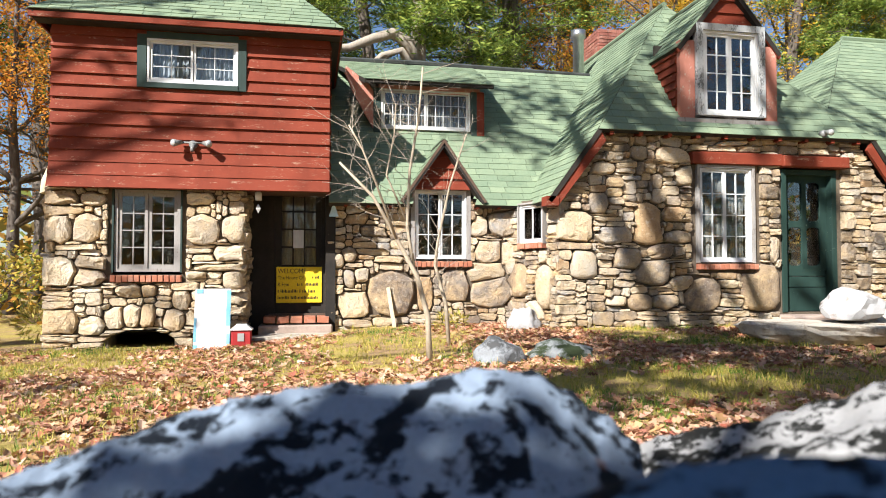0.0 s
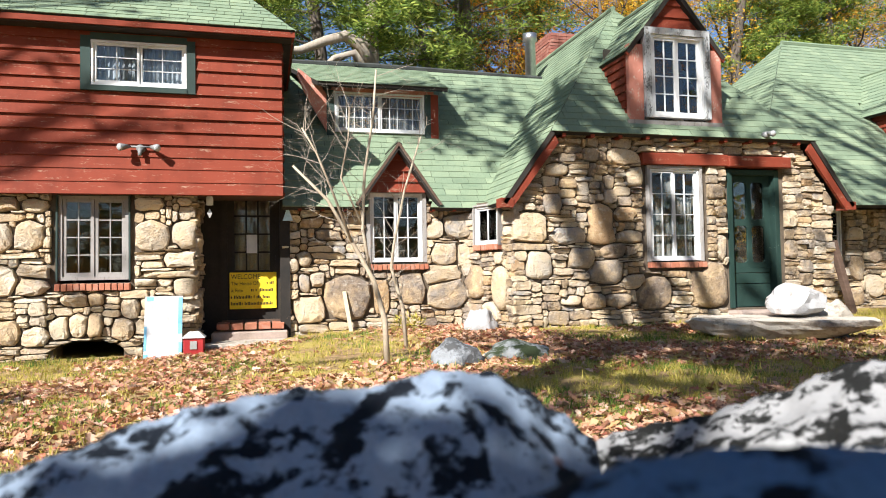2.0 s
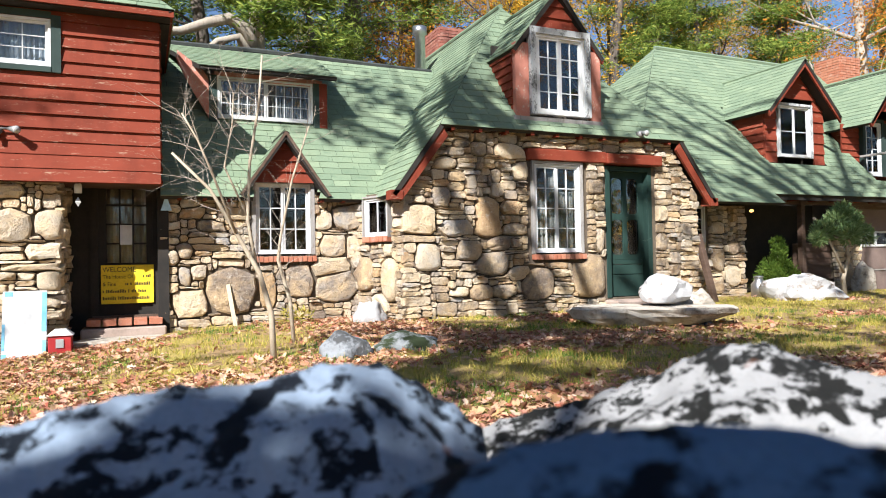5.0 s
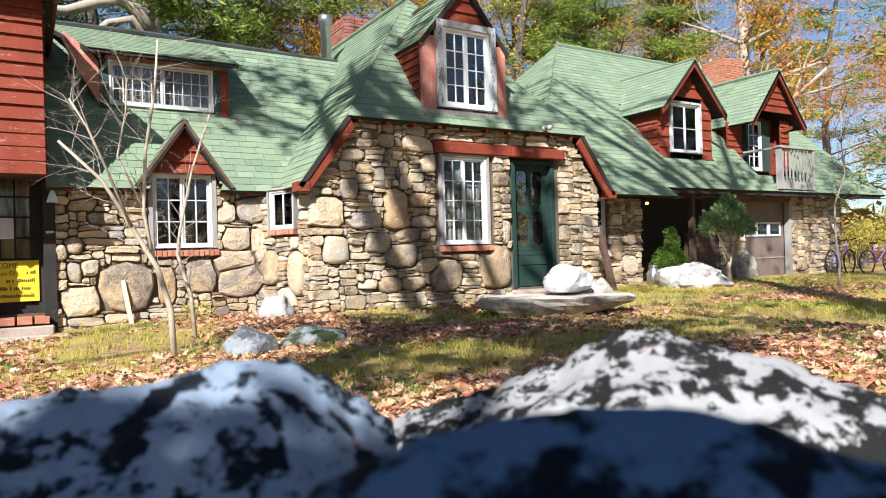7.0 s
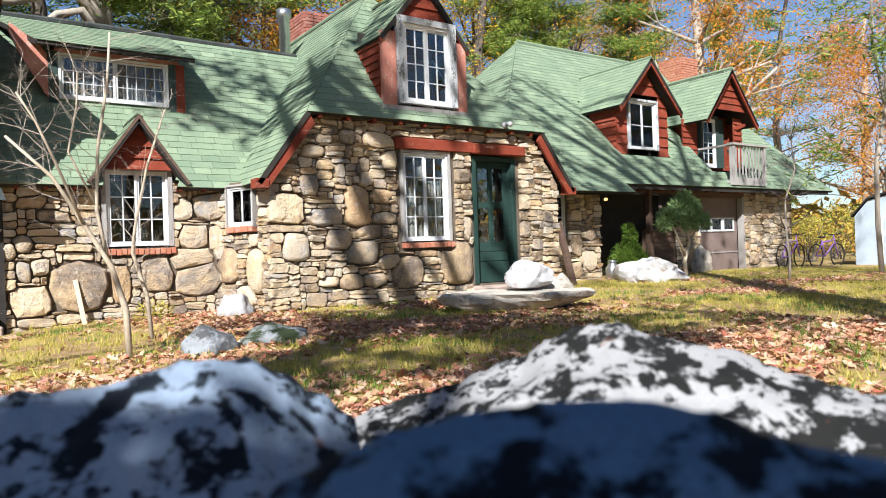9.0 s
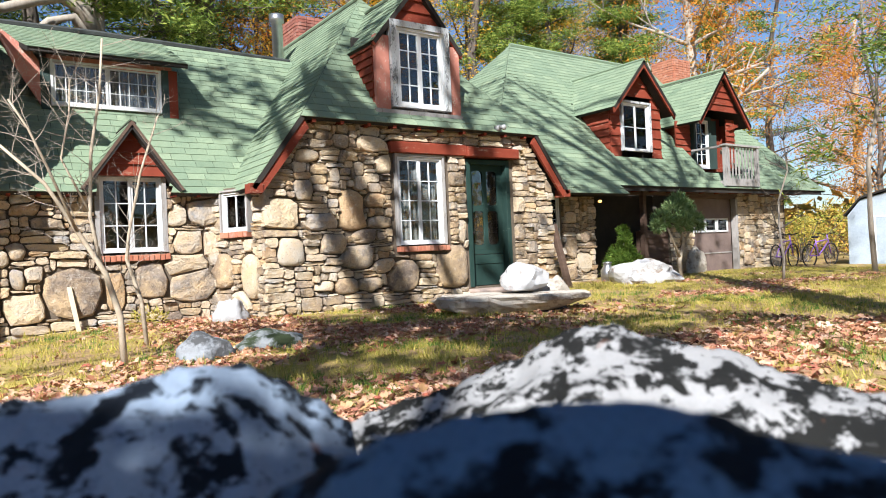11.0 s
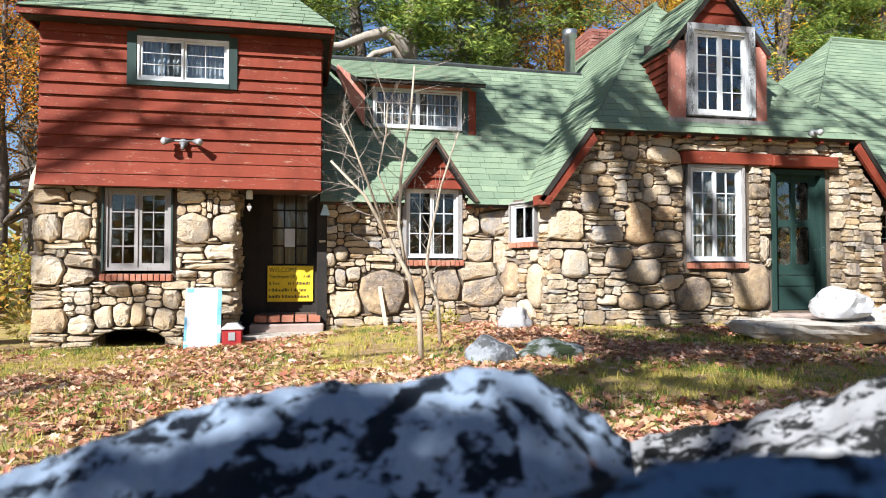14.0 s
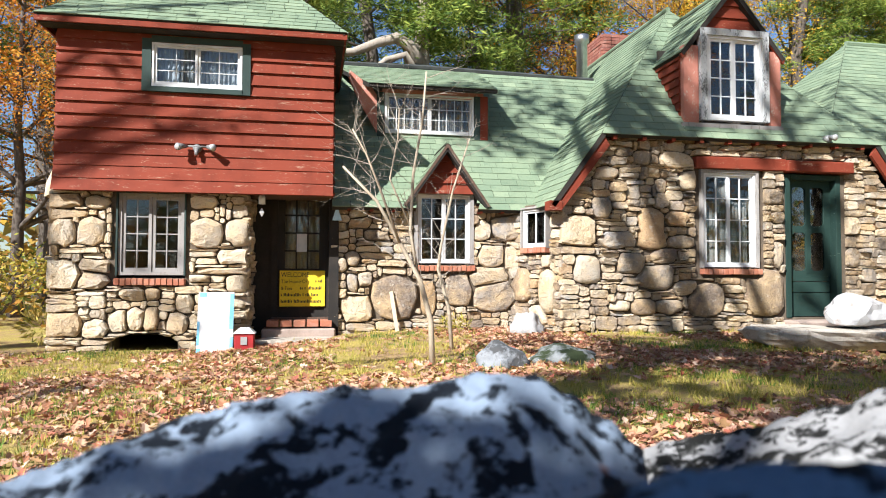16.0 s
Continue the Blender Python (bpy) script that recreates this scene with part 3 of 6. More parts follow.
rubble(side_wall, SIDE, 0, S_LEN, 0.06, flat(2.04), [(0.2, 0.82, 1.3, 2.0)], [(0.22, 0.85, 0.34, 0.55), (0.75, 0.75, 0.4, 0.7), (0.55, 0.4, 0.4, 0.35)], 5)
window(cottage, "window", SIDE @ pose(0.51, -0.06, 1.40), 0.52, 0.58, 1, 2, 1, WHITE, GREY_WOOD, 0.03, rail=0.03, bar=0.010, label="small white window under the eave", cloth=[(-0.23, 0.23, 0.04, 0.54, SKY_CLOTH)], deep=0.06)
brick_row(side_wall, SIDE, 0.22, 0.8, 1.36, 6)

# middle part
MY, MX0, MX1 = 10.2, 0.30, 3.10
wall_m = part("wall", wall_slab(MX0, MX1, 0.05, flat(2.1), [(1.52, 2.36, 1.14, 2.1)], MY, MY + 0.35), MORTAR, cottage, "low wall of flat and rounded fieldstones")
M_BIG = [(1.19, 0.66, 0.73, 0.69), (2.17, 0.77, 0.45, 0.51), (2.72, 0.66, 0.68, 0.48), (2.67, 0.98, 0.71, 0.29), (2.71, 1.27, 0.49, 0.38), (2.56, 1.67, 0.25, 0.33), (2.9, 1.73, 0.5, 0.37), (0.64, 0.49, 0.52, 0.42), (1.7, 0.65, 0.26, 0.6), (0.68, 1.76, 0.33, 0.18), (0.56, 1.22, 0.25, 0.24), (0.42, 1.14, 0.19, 0.25), (0.74, 0.93, 0.23, 0.25), (1.25, 0.32, 0.51, 0.21), (0.58, 0.86, 0.18, 0.3), (0.92, 1.57, 0.37, 0.17), (3.0, 1.21, 0.28, 0.53)]
rubble(wall_m, pose(0, MY, 0), MX0, MX1, 0.06, flat(2.08), [(1.48, 2.40, 1.02, 2.1)], M_BIG, 11)
window(cottage, "window", pose(1.945, MY - 0.02, 1.17), 0.80, 1.04, 2, 2, 3, WHITE, GREY_WOOD, 0.06, label="white small-paned casement window with a brick sill", deep=0.1, rail=0.028)
brick_row(wall_m, pose(0, MY, 0), 1.5, 2.42, 1.09, 13)

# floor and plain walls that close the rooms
part("room_shell", Shape().box(-3.2, 8.9, 14.9, 15.1, 0, 5.6).box(8.7, 8.9, 9.65, 14.9, 0, 2.2).box(0.3, 8.7, 10.6, 14.9, 0.02, 0.16), INSIDE, cottage, "inner walls coloured dark for unlit rooms")
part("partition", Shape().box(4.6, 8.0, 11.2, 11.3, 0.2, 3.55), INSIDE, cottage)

# roofs of the gable block
RID, RZ, HIP_Y = 6.25, 5.78, 11.2
roof_r = part("roof", Shape().rod((RID, HIP_Y, RZ + 0.02), (RID, 15, RZ + 0.02), 0.05), SHINGLE_FAR, cottage, "steep green shingled roof with a clipped gable")
EY = RY - 0.22
roof_plane(roof_r, (3.98, EY, 3.0), (8.56, EY, 3.0), (RID, HIP_Y, RZ), (RID, HIP_Y, RZ), 1, single=True, holes=[(1.42, 2.92, 0.32, 1.66), (1.78, 2.58, 1.66, 2.15)], course=0.15)
for sgn, seed in ((-1, 2), (1, 3)):
    low = (RID + sgn * 3.02, 1.98)
    corner = (RID + sgn * 2.27, EY, 3.0)
    # lower strip, below the clipped gable's eave, then the part behind the hip
    mid_y = HIP_Y
    if sgn < 0:
        roof_plane(roof_r, (low[0], 15, low[1]), (low[0], EY, low[1]), corner, (corner[0], 15, 3.0), seed)
        roof_plane(roof_r, (corner[0], 15, 3.0), corner, (RID, HIP_Y, RZ), (RID, 15, RZ), seed + 10)
    else:
        roof_plane(roof_r, (low[0], EY, low[1]), (low[0], 15, low[1]), (corner[0], 15, 3.0), corner, seed)
        roof_plane(roof_r, corner, (corner[0], 15, 3.0), (RID, 15, RZ), (RID, HIP_Y, RZ), seed + 10)
for sgn in (-1, 1):
    a, b = Vector((RID + sgn * 2.24, EY + 0.02, 3.0)), Vector((RID + sgn * 3.0, EY + 0.02, 1.98))
    part("rake_board", Shape().slab([a, b, b + Vector((-sgn * 0.12, 0, -0.1)), a + Vector((-sgn * 0.10, 0, -0.16))], (0, 0.05, 0)), RED, cottage, "red painted rake board")
    part("rake_foot", Shape().box(RID + sgn * 2.95 - 0.09, RID + sgn * 2.95 + 0.09, EY, RY, 1.9, 2.03), RED, cottage, "red painted beam end")
for i in range(10):
    x = 4.2 + i * 0.45
    part("rafter_tail", Shape().box(x - 0.03, x + 0.03, EY + 0.03, RY, 2.93, 3.0), RED, cottage, "red painted rafter tail")
part("lintel", Shape().box(5.5, 7.0, RY - 0.11, RY + 0.1, 2.57, 2.75), RED, cottage, "red painted timber lintel", bevel=0.012)
part("lintel", Shape().box(6.98, 8.12, RY - 0.16, RY + 0.1, 2.56, 2.73), RED, cottage, "red painted timber lintel", bevel=0.012)
window(cottage, "window", pose(6.08, RY - 0.03, 1.12), 0.86, 1.40, 2, 2, 4, WHITE, GREY_WOOD, 0.045, label="white small-paned window with pale curtains", cloth=[(-0.32, 0.38, 0.05, 0.98, CURTAIN), (-0.12, 0.02, 0.9, 1.3, CURTAIN)], deep=0.1, rail=0.03)
brick_row(wall_r, pose(0, RY, 0), 5.6, 6.58, 1.05, 12)

# green screen door
door = new("door")
door.parent, door.matrix_parent_inverse = cottage, WHERE[cottage].inverted()
WHERE[door] = I4
tagged(door, "weathered dark green screen door with four glazed panels")
DX0, DX1, DZ0, DZ1, DY = 7.12, 7.90, 0.37, 2.46, RY + 0.10
part("door_frame", Shape().box(7.03, 7.12, RY - 0.02, RY + 0.2, 0.36, 2.54).box(7.90, 7.99, RY - 0.02, RY + 0.2, 0.36, 2.54).box(7.12, 7.90, RY - 0.02, RY + 0.2, 2.46, 2.54), GREEN_DOOR, door, bevel=0.006)
midx = (DX0 + DX1) / 2
s = Shape()
for a, b in ((DX0, DX0 + 0.11), (midx - 0.04, midx + 0.04), (DX1 - 0.11, DX1)):
    s.box(a, b, DY, DY + 0.04, DZ0 + 0.66, DZ1)
for a, b in ((DZ0 + 0.62, DZ0 + 0.70), (1.66, 1.76), (DZ1 - 0.10, DZ1)):
    s.box(DX0, DX1, DY + 0.003, DY + 0.037, a, b)
for cx in (DX0 + 0.11, midx - 0.04, midx + 0.04, DX1 - 0.11):
    for cz, sg in ((1.66, -1), (1.76, 1), (DZ1 - 0.10, -1), (DZ0 + 0.70, 1)):
        d = 1 if cx in (DX0 + 0.11, midx + 0.04) else -1
        s.slab([(cx, DY + 0.006, cz), (cx + d * 0.055, DY + 0.006, cz), (cx + d * 0.018, DY + 0.006, cz + sg * 0.018), (cx, DY + 0.006, cz + sg * 0.055)], (0, 0.03, 0))
part("door_leaf", s, GREEN_DOOR, door)
for k, (a, b) in enumerate(((DZ0, DZ0 + 0.36), (DZ0 + 0.37, DZ0 + 0.53), (DZ0 + 0.54, DZ0 + 0.62))):
    part("board", Shape().box(DX0 + 0.02, DX1 - 0.02, DY + 0.004, DY + 0.03, a, b), GREEN_DOOR, door, bevel=0.004)
for a, b in ((DX0 + 0.11, midx - 0.04), (midx + 0.04, DX1 - 0.11)):
    for c, d in ((DZ0 + 0.7, 1.66), (1.76, DZ1 - 0.1)):
        g = part("pane", Shape().box(a, b, DY + 0.018, DY + 0.021, c, d), GLASS, door)
        g.visible_shadow = False
part("knob", Shape().tube([(DX0 + 0.06, DY, 1.28), (DX0 + 0.06, DY - 0.03, 1.28), (DX0 + 0.06, DY - 0.05, 1.28), (DX0 + 0.06, DY - 0.07, 1.28)], [0.01, 0.012, 0.028, 0.015], 10), BLACK_WOOD, door, "dark round knob", True)
part("inner_door", Shape().box(DX0, DX1, RY + 0.3, RY + 0.34, DZ0, DZ1), BLACK_WOOD, door)

# big dormer over the gable block
def gable_dormer(parent, cx, y, z0, hw, ez, az, y_roof, y_back, ev, face_mat, win, cheek_y, seed, board_n=6, rake=0.15):
    """A dormer with a gabled roof: face at y, eaves at ez, apex az; the slopes run back from y_roof to y_back."""
    slope = (az - ez) / ev
    d = part("dormer", Shape().box(cx - hw, cx - hw + 0.06, y, cheek_y, z0, ez), BLACK_WOOD, parent, "red boarded dormer with a green gabled roof")
    part("cheek", Shape().box(cx + hw - 0.06, cx + hw, y, cheek_y, z0, ez), BLACK_WOOD, d)
    face = pose(0, y, 0)
    lf = lambda z: max(cx - hw, cx - (az - 0.06 - z) / slope)
    rf = lambda z: min(cx + hw, cx + (az - 0.06 - z) / slope)
    clapboards(d, face, cx - hw, cx + hw, z0, az - 0.1, board_n, face_mat, lf, rf, [win] if win else [], seed=seed)
    for sg in (-1, 1):
        m = Matrix(((0, -sg * 1.0, 0, cx + sg * hw), (1.0, 0, 0, 0), (0, 0, 1, 0), (0, 0, 0, 1))) if sg > 0 else Matrix(((0, 1.0, 0, cx - hw), (-1.0, 0, 0, 0), (0, 0, 1, 0), (0, 0, 0, 1)))
        if sg > 0:
            clapboards(d, m, y, cheek_y, z0, ez + 0.05, max(4, board_n - 2), face_mat, seed=seed + 3)
        else:
            clapboards(d, m, -cheek_y, -y, z0, ez + 0.05, max(4, board_n - 2), face_mat, seed=seed + 4)
    rf_ob = part("roof", Shape().rod((cx, y_roof, az + 0.015), (cx, y_back, az + 0.015), 0.035), SHINGLE_FAR, parent, "green shingled dormer roof")
    roof_plane(rf_ob, (cx - ev, y_back, ez), (cx - ev, y_roof, ez), (cx, y_roof, az), (cx, y_back, az), seed + 5)
    roof_plane(rf_ob, (cx + ev, y_roof, ez), (cx + ev, y_back, ez), (cx, y_back, az), (cx, y_roof, az), seed + 6)
    for sg in (-1, 1):
        a, b = Vector((cx, y_roof + 0.01, az - 0.03)), Vector((cx + sg * ev, y_roof + 0.01, ez - 0.03))
        part("rake_board", Shape().slab([a, b, b + Vector((-sg * 0.03, 0, -rake * 0.75)), a + Vector((0, 0, -rake))], (0, 0.04, 0)), RED, parent, "red painted rake board")
    return d


gable_dormer(cottage, 6.17, RY + 0.06, 3.2, 0.80, 4.30, 5.37, RY - 0.06, 10.95, 0.87, RED, (5.5, 6.86, 3.2, 4.72), 10.4, 40, 11, 0.07)
window(cottage, "window", pose(6.18, RY - 0.05, 3.31), 0.92, 1.27, 2, 2, 4, WHITE, WHITE_WORN, 0.105, label="tall white casement window with peeling casing", deep=0.1, rail=0.04)
for a, b, c in ((5.36, 5.60, 4.42), (6.76, 6.97, 4.40)):
    part("corner_board", Shape().box(a, b, RY - 0.03, RY + 0.08, 3.25, c), RED_PALE, cottage, "faded red corner board")
part("sill_board", Shape().box(5.3, 6.97, RY - 0.08, RY + 0.1, 3.17, 3.25), GREY_WOOD, cottage, "weathered sill board")
# dark sheet behind the dormer glass in place of an unlit room
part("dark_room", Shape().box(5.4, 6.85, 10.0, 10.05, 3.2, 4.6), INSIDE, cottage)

# middle roof with the long shed dormer and the small gable
roof_m = part("roof", Shape().tube([(0.25, 12.6, 4.88), (2.0, 12.6, 4.9), (5.4, 12.6, 4.84)], [0.05, 0.05, 0.05], 6), DARK_FELT, cottage, "green shingled roof with a tarred ridge")
roof_plane(roof_m, (0.26, 9.95, 1.98), (3.3, 9.95, 1.98), (5.5, 12.6, 4.86), (0.26, 12.6, 4.86), 21, single=True, course=0.145, holes=[(0.86, 2.5, 1.85, 3.5), (1.22, 2.16, -0.1, 0.42)])
roof_plane(roof_m, (5.3, 15.2, 1.98), (0.26, 15.2, 1.98), (0.26, 12.6, 4.86), (5.3, 12.6, 4.86), 22)
for i in range(9):
    x = 0.5 + i * 0.33
    if 1.45 < x < 2.45:
        continue
    part("rafter_tail", Shape().box(x - 0.025, x + 0.025, 9.98, 10.2, 1.93, 2.0), RED, cottage, "red painted rafter tail")
SY = 11.15
shed_face = part("dormer", Shape().box(1.02, 1.09, SY, 12.5, 3.2, 4.02).box(2.80, 2.87, SY, 12.5, 3.2, 4.02).box(1.09, 2.8, SY - 0.01, SY + 0.05, 3.95, 4.06), RED_PALE, cottage, "long low dormer with faded red cheeks")
part("cheek", Shape().slab([(1.05, SY - 0.02, 3.24), (1.05, SY - 0.02, 3.85), (0.92, SY - 0.02, 4.06), (0.55, SY - 0.02, 4.34), (0.53, SY - 0.02, 4.22), (0.68, SY - 0.02, 3.88)][::-1], (0, 0.05, 0)), RED_PALE, shed_face, "faded red boarded cheek")
part("corner_board", Shape().box(2.74, 2.87, SY - 0.04, SY, 3.26, 4.0), RED, shed_face)
for a, b in ((1.0, 1.12), (2.64, 2.74)):
    part("corner_board", Shape().box(a, b, SY - 0.04, SY, 3.26, 4.0), GREEN_TRIM, shed_face, "dark green trim")
roof_s = part("roof", Shape().box(0.86, 2.96, SY - 0.27, SY - 0.24, 4.02, 4.06), BLACK_WOOD, cottage, "low green shingled dormer roof")
roof_plane(roof_s, (0.84, SY - 0.28, 4.07), (2.98, SY - 0.28, 4.07), (3.02, 12.55, 4.84), (0.30, 12.55, 4.84), 23, course=0.14)
window(cottage, "window", pose(1.88, SY - 0.03, 3.33), 1.50, 0.66, 2, 5, 3, WHITE, None, rail=0.03, bar=0.009, label="long white dormer window with small panes", cloth=[(-0.7, 0.7, 0.02, 0.6, CURTAIN)], deep=0.08)
# room shade behind the long window, as a dark sheet
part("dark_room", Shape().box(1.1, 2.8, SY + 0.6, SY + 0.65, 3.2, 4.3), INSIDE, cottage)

# small gable over the middle window
gab = part("gable", Shape().slab([(1.45, MY - 0.08, 2.22), (2.45, MY - 0.08, 2.22), (1.95, MY - 0.08, 2.88)], (0, 0.05, 0)), RED, cottage, "small red boarded gable")
clapboards(gab, pose(0, MY - 0.08, 0), 1.45, 2.45, 2.22, 2.86, 4, RED, lambda z: 1.95 - (2.9 - z) * 0.74, lambda z: 1.95 + (2.9 - z) * 0.74, seed=9)
roof_g = part("roof", Shape().rod((1.95, MY - 0.3, 2.97), (1.95, 10.95, 2.97), 0.025), SHINGLE_FAR, cottage, "small green gable roof")
roof_plane(roof_g, (1.30, 10.95, 2.03), (1.30, MY - 0.28, 2.03), (1.95, MY - 0.28, 2.96), (1.95, 10.95, 2.96), 31)
roof_plane(roof_g, (2.60, MY - 0.28, 2.03), (2.60, 10.95, 2.03), (1.95, 10.95, 2.96), (1.95, MY - 0.28, 2.96), 32)
for sg in (-1, 1):
    part("rake_board", Shape().slab([(1.95, MY - 0.29, 2.96), (1.95 + sg * 0.655, MY - 0.29, 2.02), (1.95 + sg * 0.62, MY - 0.29, 2.01), (1.95, MY - 0.29, 2.895)], (0, 0.03, 0)), BROWN_WOOD, cottage, "weathered rake board")

# tower
TY = 9.6
T_HOLES = [(-2.54, -1.68, 0.94, 2.1), (-2.58, -1.76, -0.16, 0.22)]
wall_t = part("wall", wall_slab(-3.3, -0.92, -0.15, flat(2.12), T_HOLES, TY, TY + 0.4), MORTAR, tower, "ground-floor wall of rounded fieldstones")
arch = lambda x: 0.0 + (0.22 * math.sqrt(max(0.0, 1 - ((x + 2.18) / 0.46) ** 2)) if abs(x + 2.18) < 0.46 else -0.2)
T_BIG = [(-3.16, 1.54, 0.27, 0.39), (-2.83, 1.54, 0.33, 0.4), (-3.15, 0.99, 0.29, 0.4), (-2.78, 1.1, 0.46, 0.18), (-2.81, 0.9, 0.36, 0.24), (-3.12, 0.34, 0.35, 0.34), (-2.77, 0.28, 0.32, 0.26), (-2.5, 0.36, 0.25, 0.32), (-2.29, 0.4, 0.22, 0.33), (-2.09, 0.4, 0.2, 0.32), (-1.77, 0.34, 0.29, 0.3), (-2.33, 0.72, 0.33, 0.2), (-2.08, 0.73, 0.21, 0.18), (-1.68, 0.6, 0.26, 0.28), (-3.13, 1.94, 0.34, 0.2), (-2.79, 1.93, 0.3, 0.19), (-1.42, 1.54, 0.45, 0.41), (-1.05, 1.56, 0.25, 0.36), (-1.11, 1.23, 0.35, 0.21), (-1.24, 1.04, 0.63, 0.11), (-1.05, 0.87, 0.21, 0.24), (-1.05, 0.61, 0.22, 0.19), (-1.44, 1.95, 0.39, 0.18), (-1.48, 0.93, 0.26, 0.13)]
rubble(wall_t, pose(0, TY, 0), -3.3, -0.92, -0.1, flat(2.1), [(-2.58, -1.64, 0.84, 2.12)], T_BIG, 17, depth=0.085, under=arch, material=STONE_PALE)
LEFT = Matrix(((0, 1, 0, -3.3), (-1, 0, 0, 0), (0, 0, 1, 0), (0, 0, 0, 1)))
wall_tl = part("wall", Shape().box(-3.3, -2.95, TY + 0.4, 13.2, -0.15, 2.12), MORTAR, tower)
rubble(wall_tl, LEFT, -11.6, -TY, -0.1, flat(2.1), [], [], 19)
RET = Matrix(((0, -1, 0, -0.92), (1, 0, 0, 0), (0, 0, 1, 0), (0, 0, 0, 1)))
wall_tr = part("wall", Shape().box(-1.2, -0.92, TY + 0.4, 10.5, -0.1, 2.12), MORTAR, tower, "shaded stone return beside the door")
rubble(wall_tr, RET, TY, 10.45, 0.0, flat(2.1), [], [(10.0, 0.6, 0.4, 0.5), (10.05, 1.4, 0.5, 0.3)], 23)
window(tower, "window", pose(-2.11, TY - 0.02, 0.98), 0.82, 1.08, 2, 2, 4, GREY_WOOD, GREEN_TRIM, 0.025, label="grey small-paned double casement with a brick sill", rail=0.042, deep=0.12)
brick_row(wall_t, pose(0, TY, 0), -2.55, -1.67, 0.89, 12, 0.09)
part("room_shell", Shape().box(-2.9, -0.95, 12.0, 12.1, 0, 2.1).box(-2.9, -0.95, 10.1, 12.0, 0.5, 0.6), INSIDE, tower)
SX0, SX1, SZ0, SZ1 = -3.26, 0.23, 2.10, 4.22
TF = TY - 0.10
siding = part("upper_storey", wall_slab(SX0, SX1, SZ0, flat(SZ1), [(-2.12, -0.97, 3.46, 4.05)], TF, TF + 0.15), BROWN_WOOD, tower, "upper storey of red lapped boards")
for nm, q in (("side_wall", (SX0, SX0 + 0.15, TF + 0.15, 13.2, SZ0, SZ1)), ("side_wall", (SX1 - 0.15, SX1, TF + 0.15, 13.2, SZ0, SZ1)), ("storey_floor", (SX0 + 0.15, SX1 - 0.15, TF + 0.15, 13.2, SZ0, SZ0 + 0.1)), ("back_wall", (SX0 + 0.15, SX1 - 0.15, 13.0, 13.2, SZ0 + 0.1, SZ1))):
    part(nm, Shape().box(*q), BROWN_WOOD, tower)
clapboards(siding, pose(0, TF, 0), SX0 - 0.02, SX1 + 0.02, SZ0 - 0.03, SZ1, 13, RED, holes=[(-2.24, -0.86, 3.40, 4.12)], flare=0.10, jitter=0.012, seed=4)
RIGHT = Matrix(((0, -1, 0, SX1), (1, 0, 0, 0), (0, 0, 1, 0), (0, 0, 0, 1)))
clapboards(siding, RIGHT, TF, 13.2, SZ0, SZ1, 13, RED, seed=5)
clapboards(siding, Matrix(((0, 1, 0, SX0), (-1, 0, 0, 0), (0, 0, 1, 0), (0, 0, 0, 1))), -13.2, -TF, SZ0, SZ1, 13, RED, seed=6)
# the cloth's colour stands in for sky reflected in these panes
window(tower, "window", pose(-1.545, TF - 0.05, 3.47), 1.15, 0.58, 2, 2, 3, WHITE, None, label="white sliding window in dark green trim", deep=0.1, rail=0.03, bar=0.009, cloth=[(-0.54, 0.54, 0.02, 0.56, SKY_CLOTH)])
part("window_trim", Shape().box(-2.24, -2.125, TF - 0.06, TF, 3.40, 4.10).box(-0.965, -0.86, TF - 0.06, TF, 3.40, 4.10).box(-2.125, -0.965, TF - 0.07, TF, 3.40, 3.465).box(-2.125, -0.965, TF - 0.06, TF, 4.055, 4.14), GREEN_TRIM, tower, "dark green window trim")
part("eave_return", Shape().slab([(-3.28, 9.72, 2.62), (-3.28, 9.72, 2.08), (-3.52, 9.85, 2.02), (-3.50, 9.85, 2.2)], (0, 0.9, 0)), PALE_WOOD, tower, "pale slanted board beside the tower")
part("room_back", Shape().box(-3.0, 0.0, 11.5, 11.6, 2.3, 4.2), INSIDE, tower)
roof_t = part("roof", Shape().rod((-2.2, 11.35, 5.95), (-0.8, 11.35, 5.95), 0.05), SHINGLE_FAR, tower, "hipped roof of green shingles")
ex0, ex1, ey0, ey1, ez = -3.47, 0.42, 9.22, 13.5, 4.27
roof_plane(roof_t, (ex0, ey0, ez), (ex1, ey0, ez), (-0.85, 11.35, 5.93), (-2.2, 11.35, 5.93), 51, single=True, course=0.14)
roof_plane(roof_t, (ex1, ey0, ez), (ex1, ey1, ez), (-0.85, 11.35, 5.93), (-0.85, 11.35, 5.93), 52)
roof_plane(roof_t, (ex0, ey1, ez), (ex0, ey0, ez), (-2.2, 11.35, 5.93), (-2.2, 11.35, 5.93), 53)
roof_plane(roof_t, (ex1, ey1, ez), (ex0, ey1, ez), (-2.2, 11.35, 5.93), (-0.85, 11.35, 5.93), 54)
for a, b, c, d in ((ex0, ex1, ey0 + 0.01, ey0 + 0.04), (ex1 - 0.04, ex1 - 0.01, ey0 + 0.04, ey1), (ex0 + 0.01, ex0 + 0.04, ey0 + 0.04, ey1)):
    part("fascia", Shape().box(a, b, c, d, ez - 0.095, ez - 0.025), RED, tower, "red fascia board")
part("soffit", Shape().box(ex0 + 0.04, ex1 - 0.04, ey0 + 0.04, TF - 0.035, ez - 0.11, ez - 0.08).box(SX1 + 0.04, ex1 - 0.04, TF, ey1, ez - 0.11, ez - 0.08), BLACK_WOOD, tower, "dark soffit")

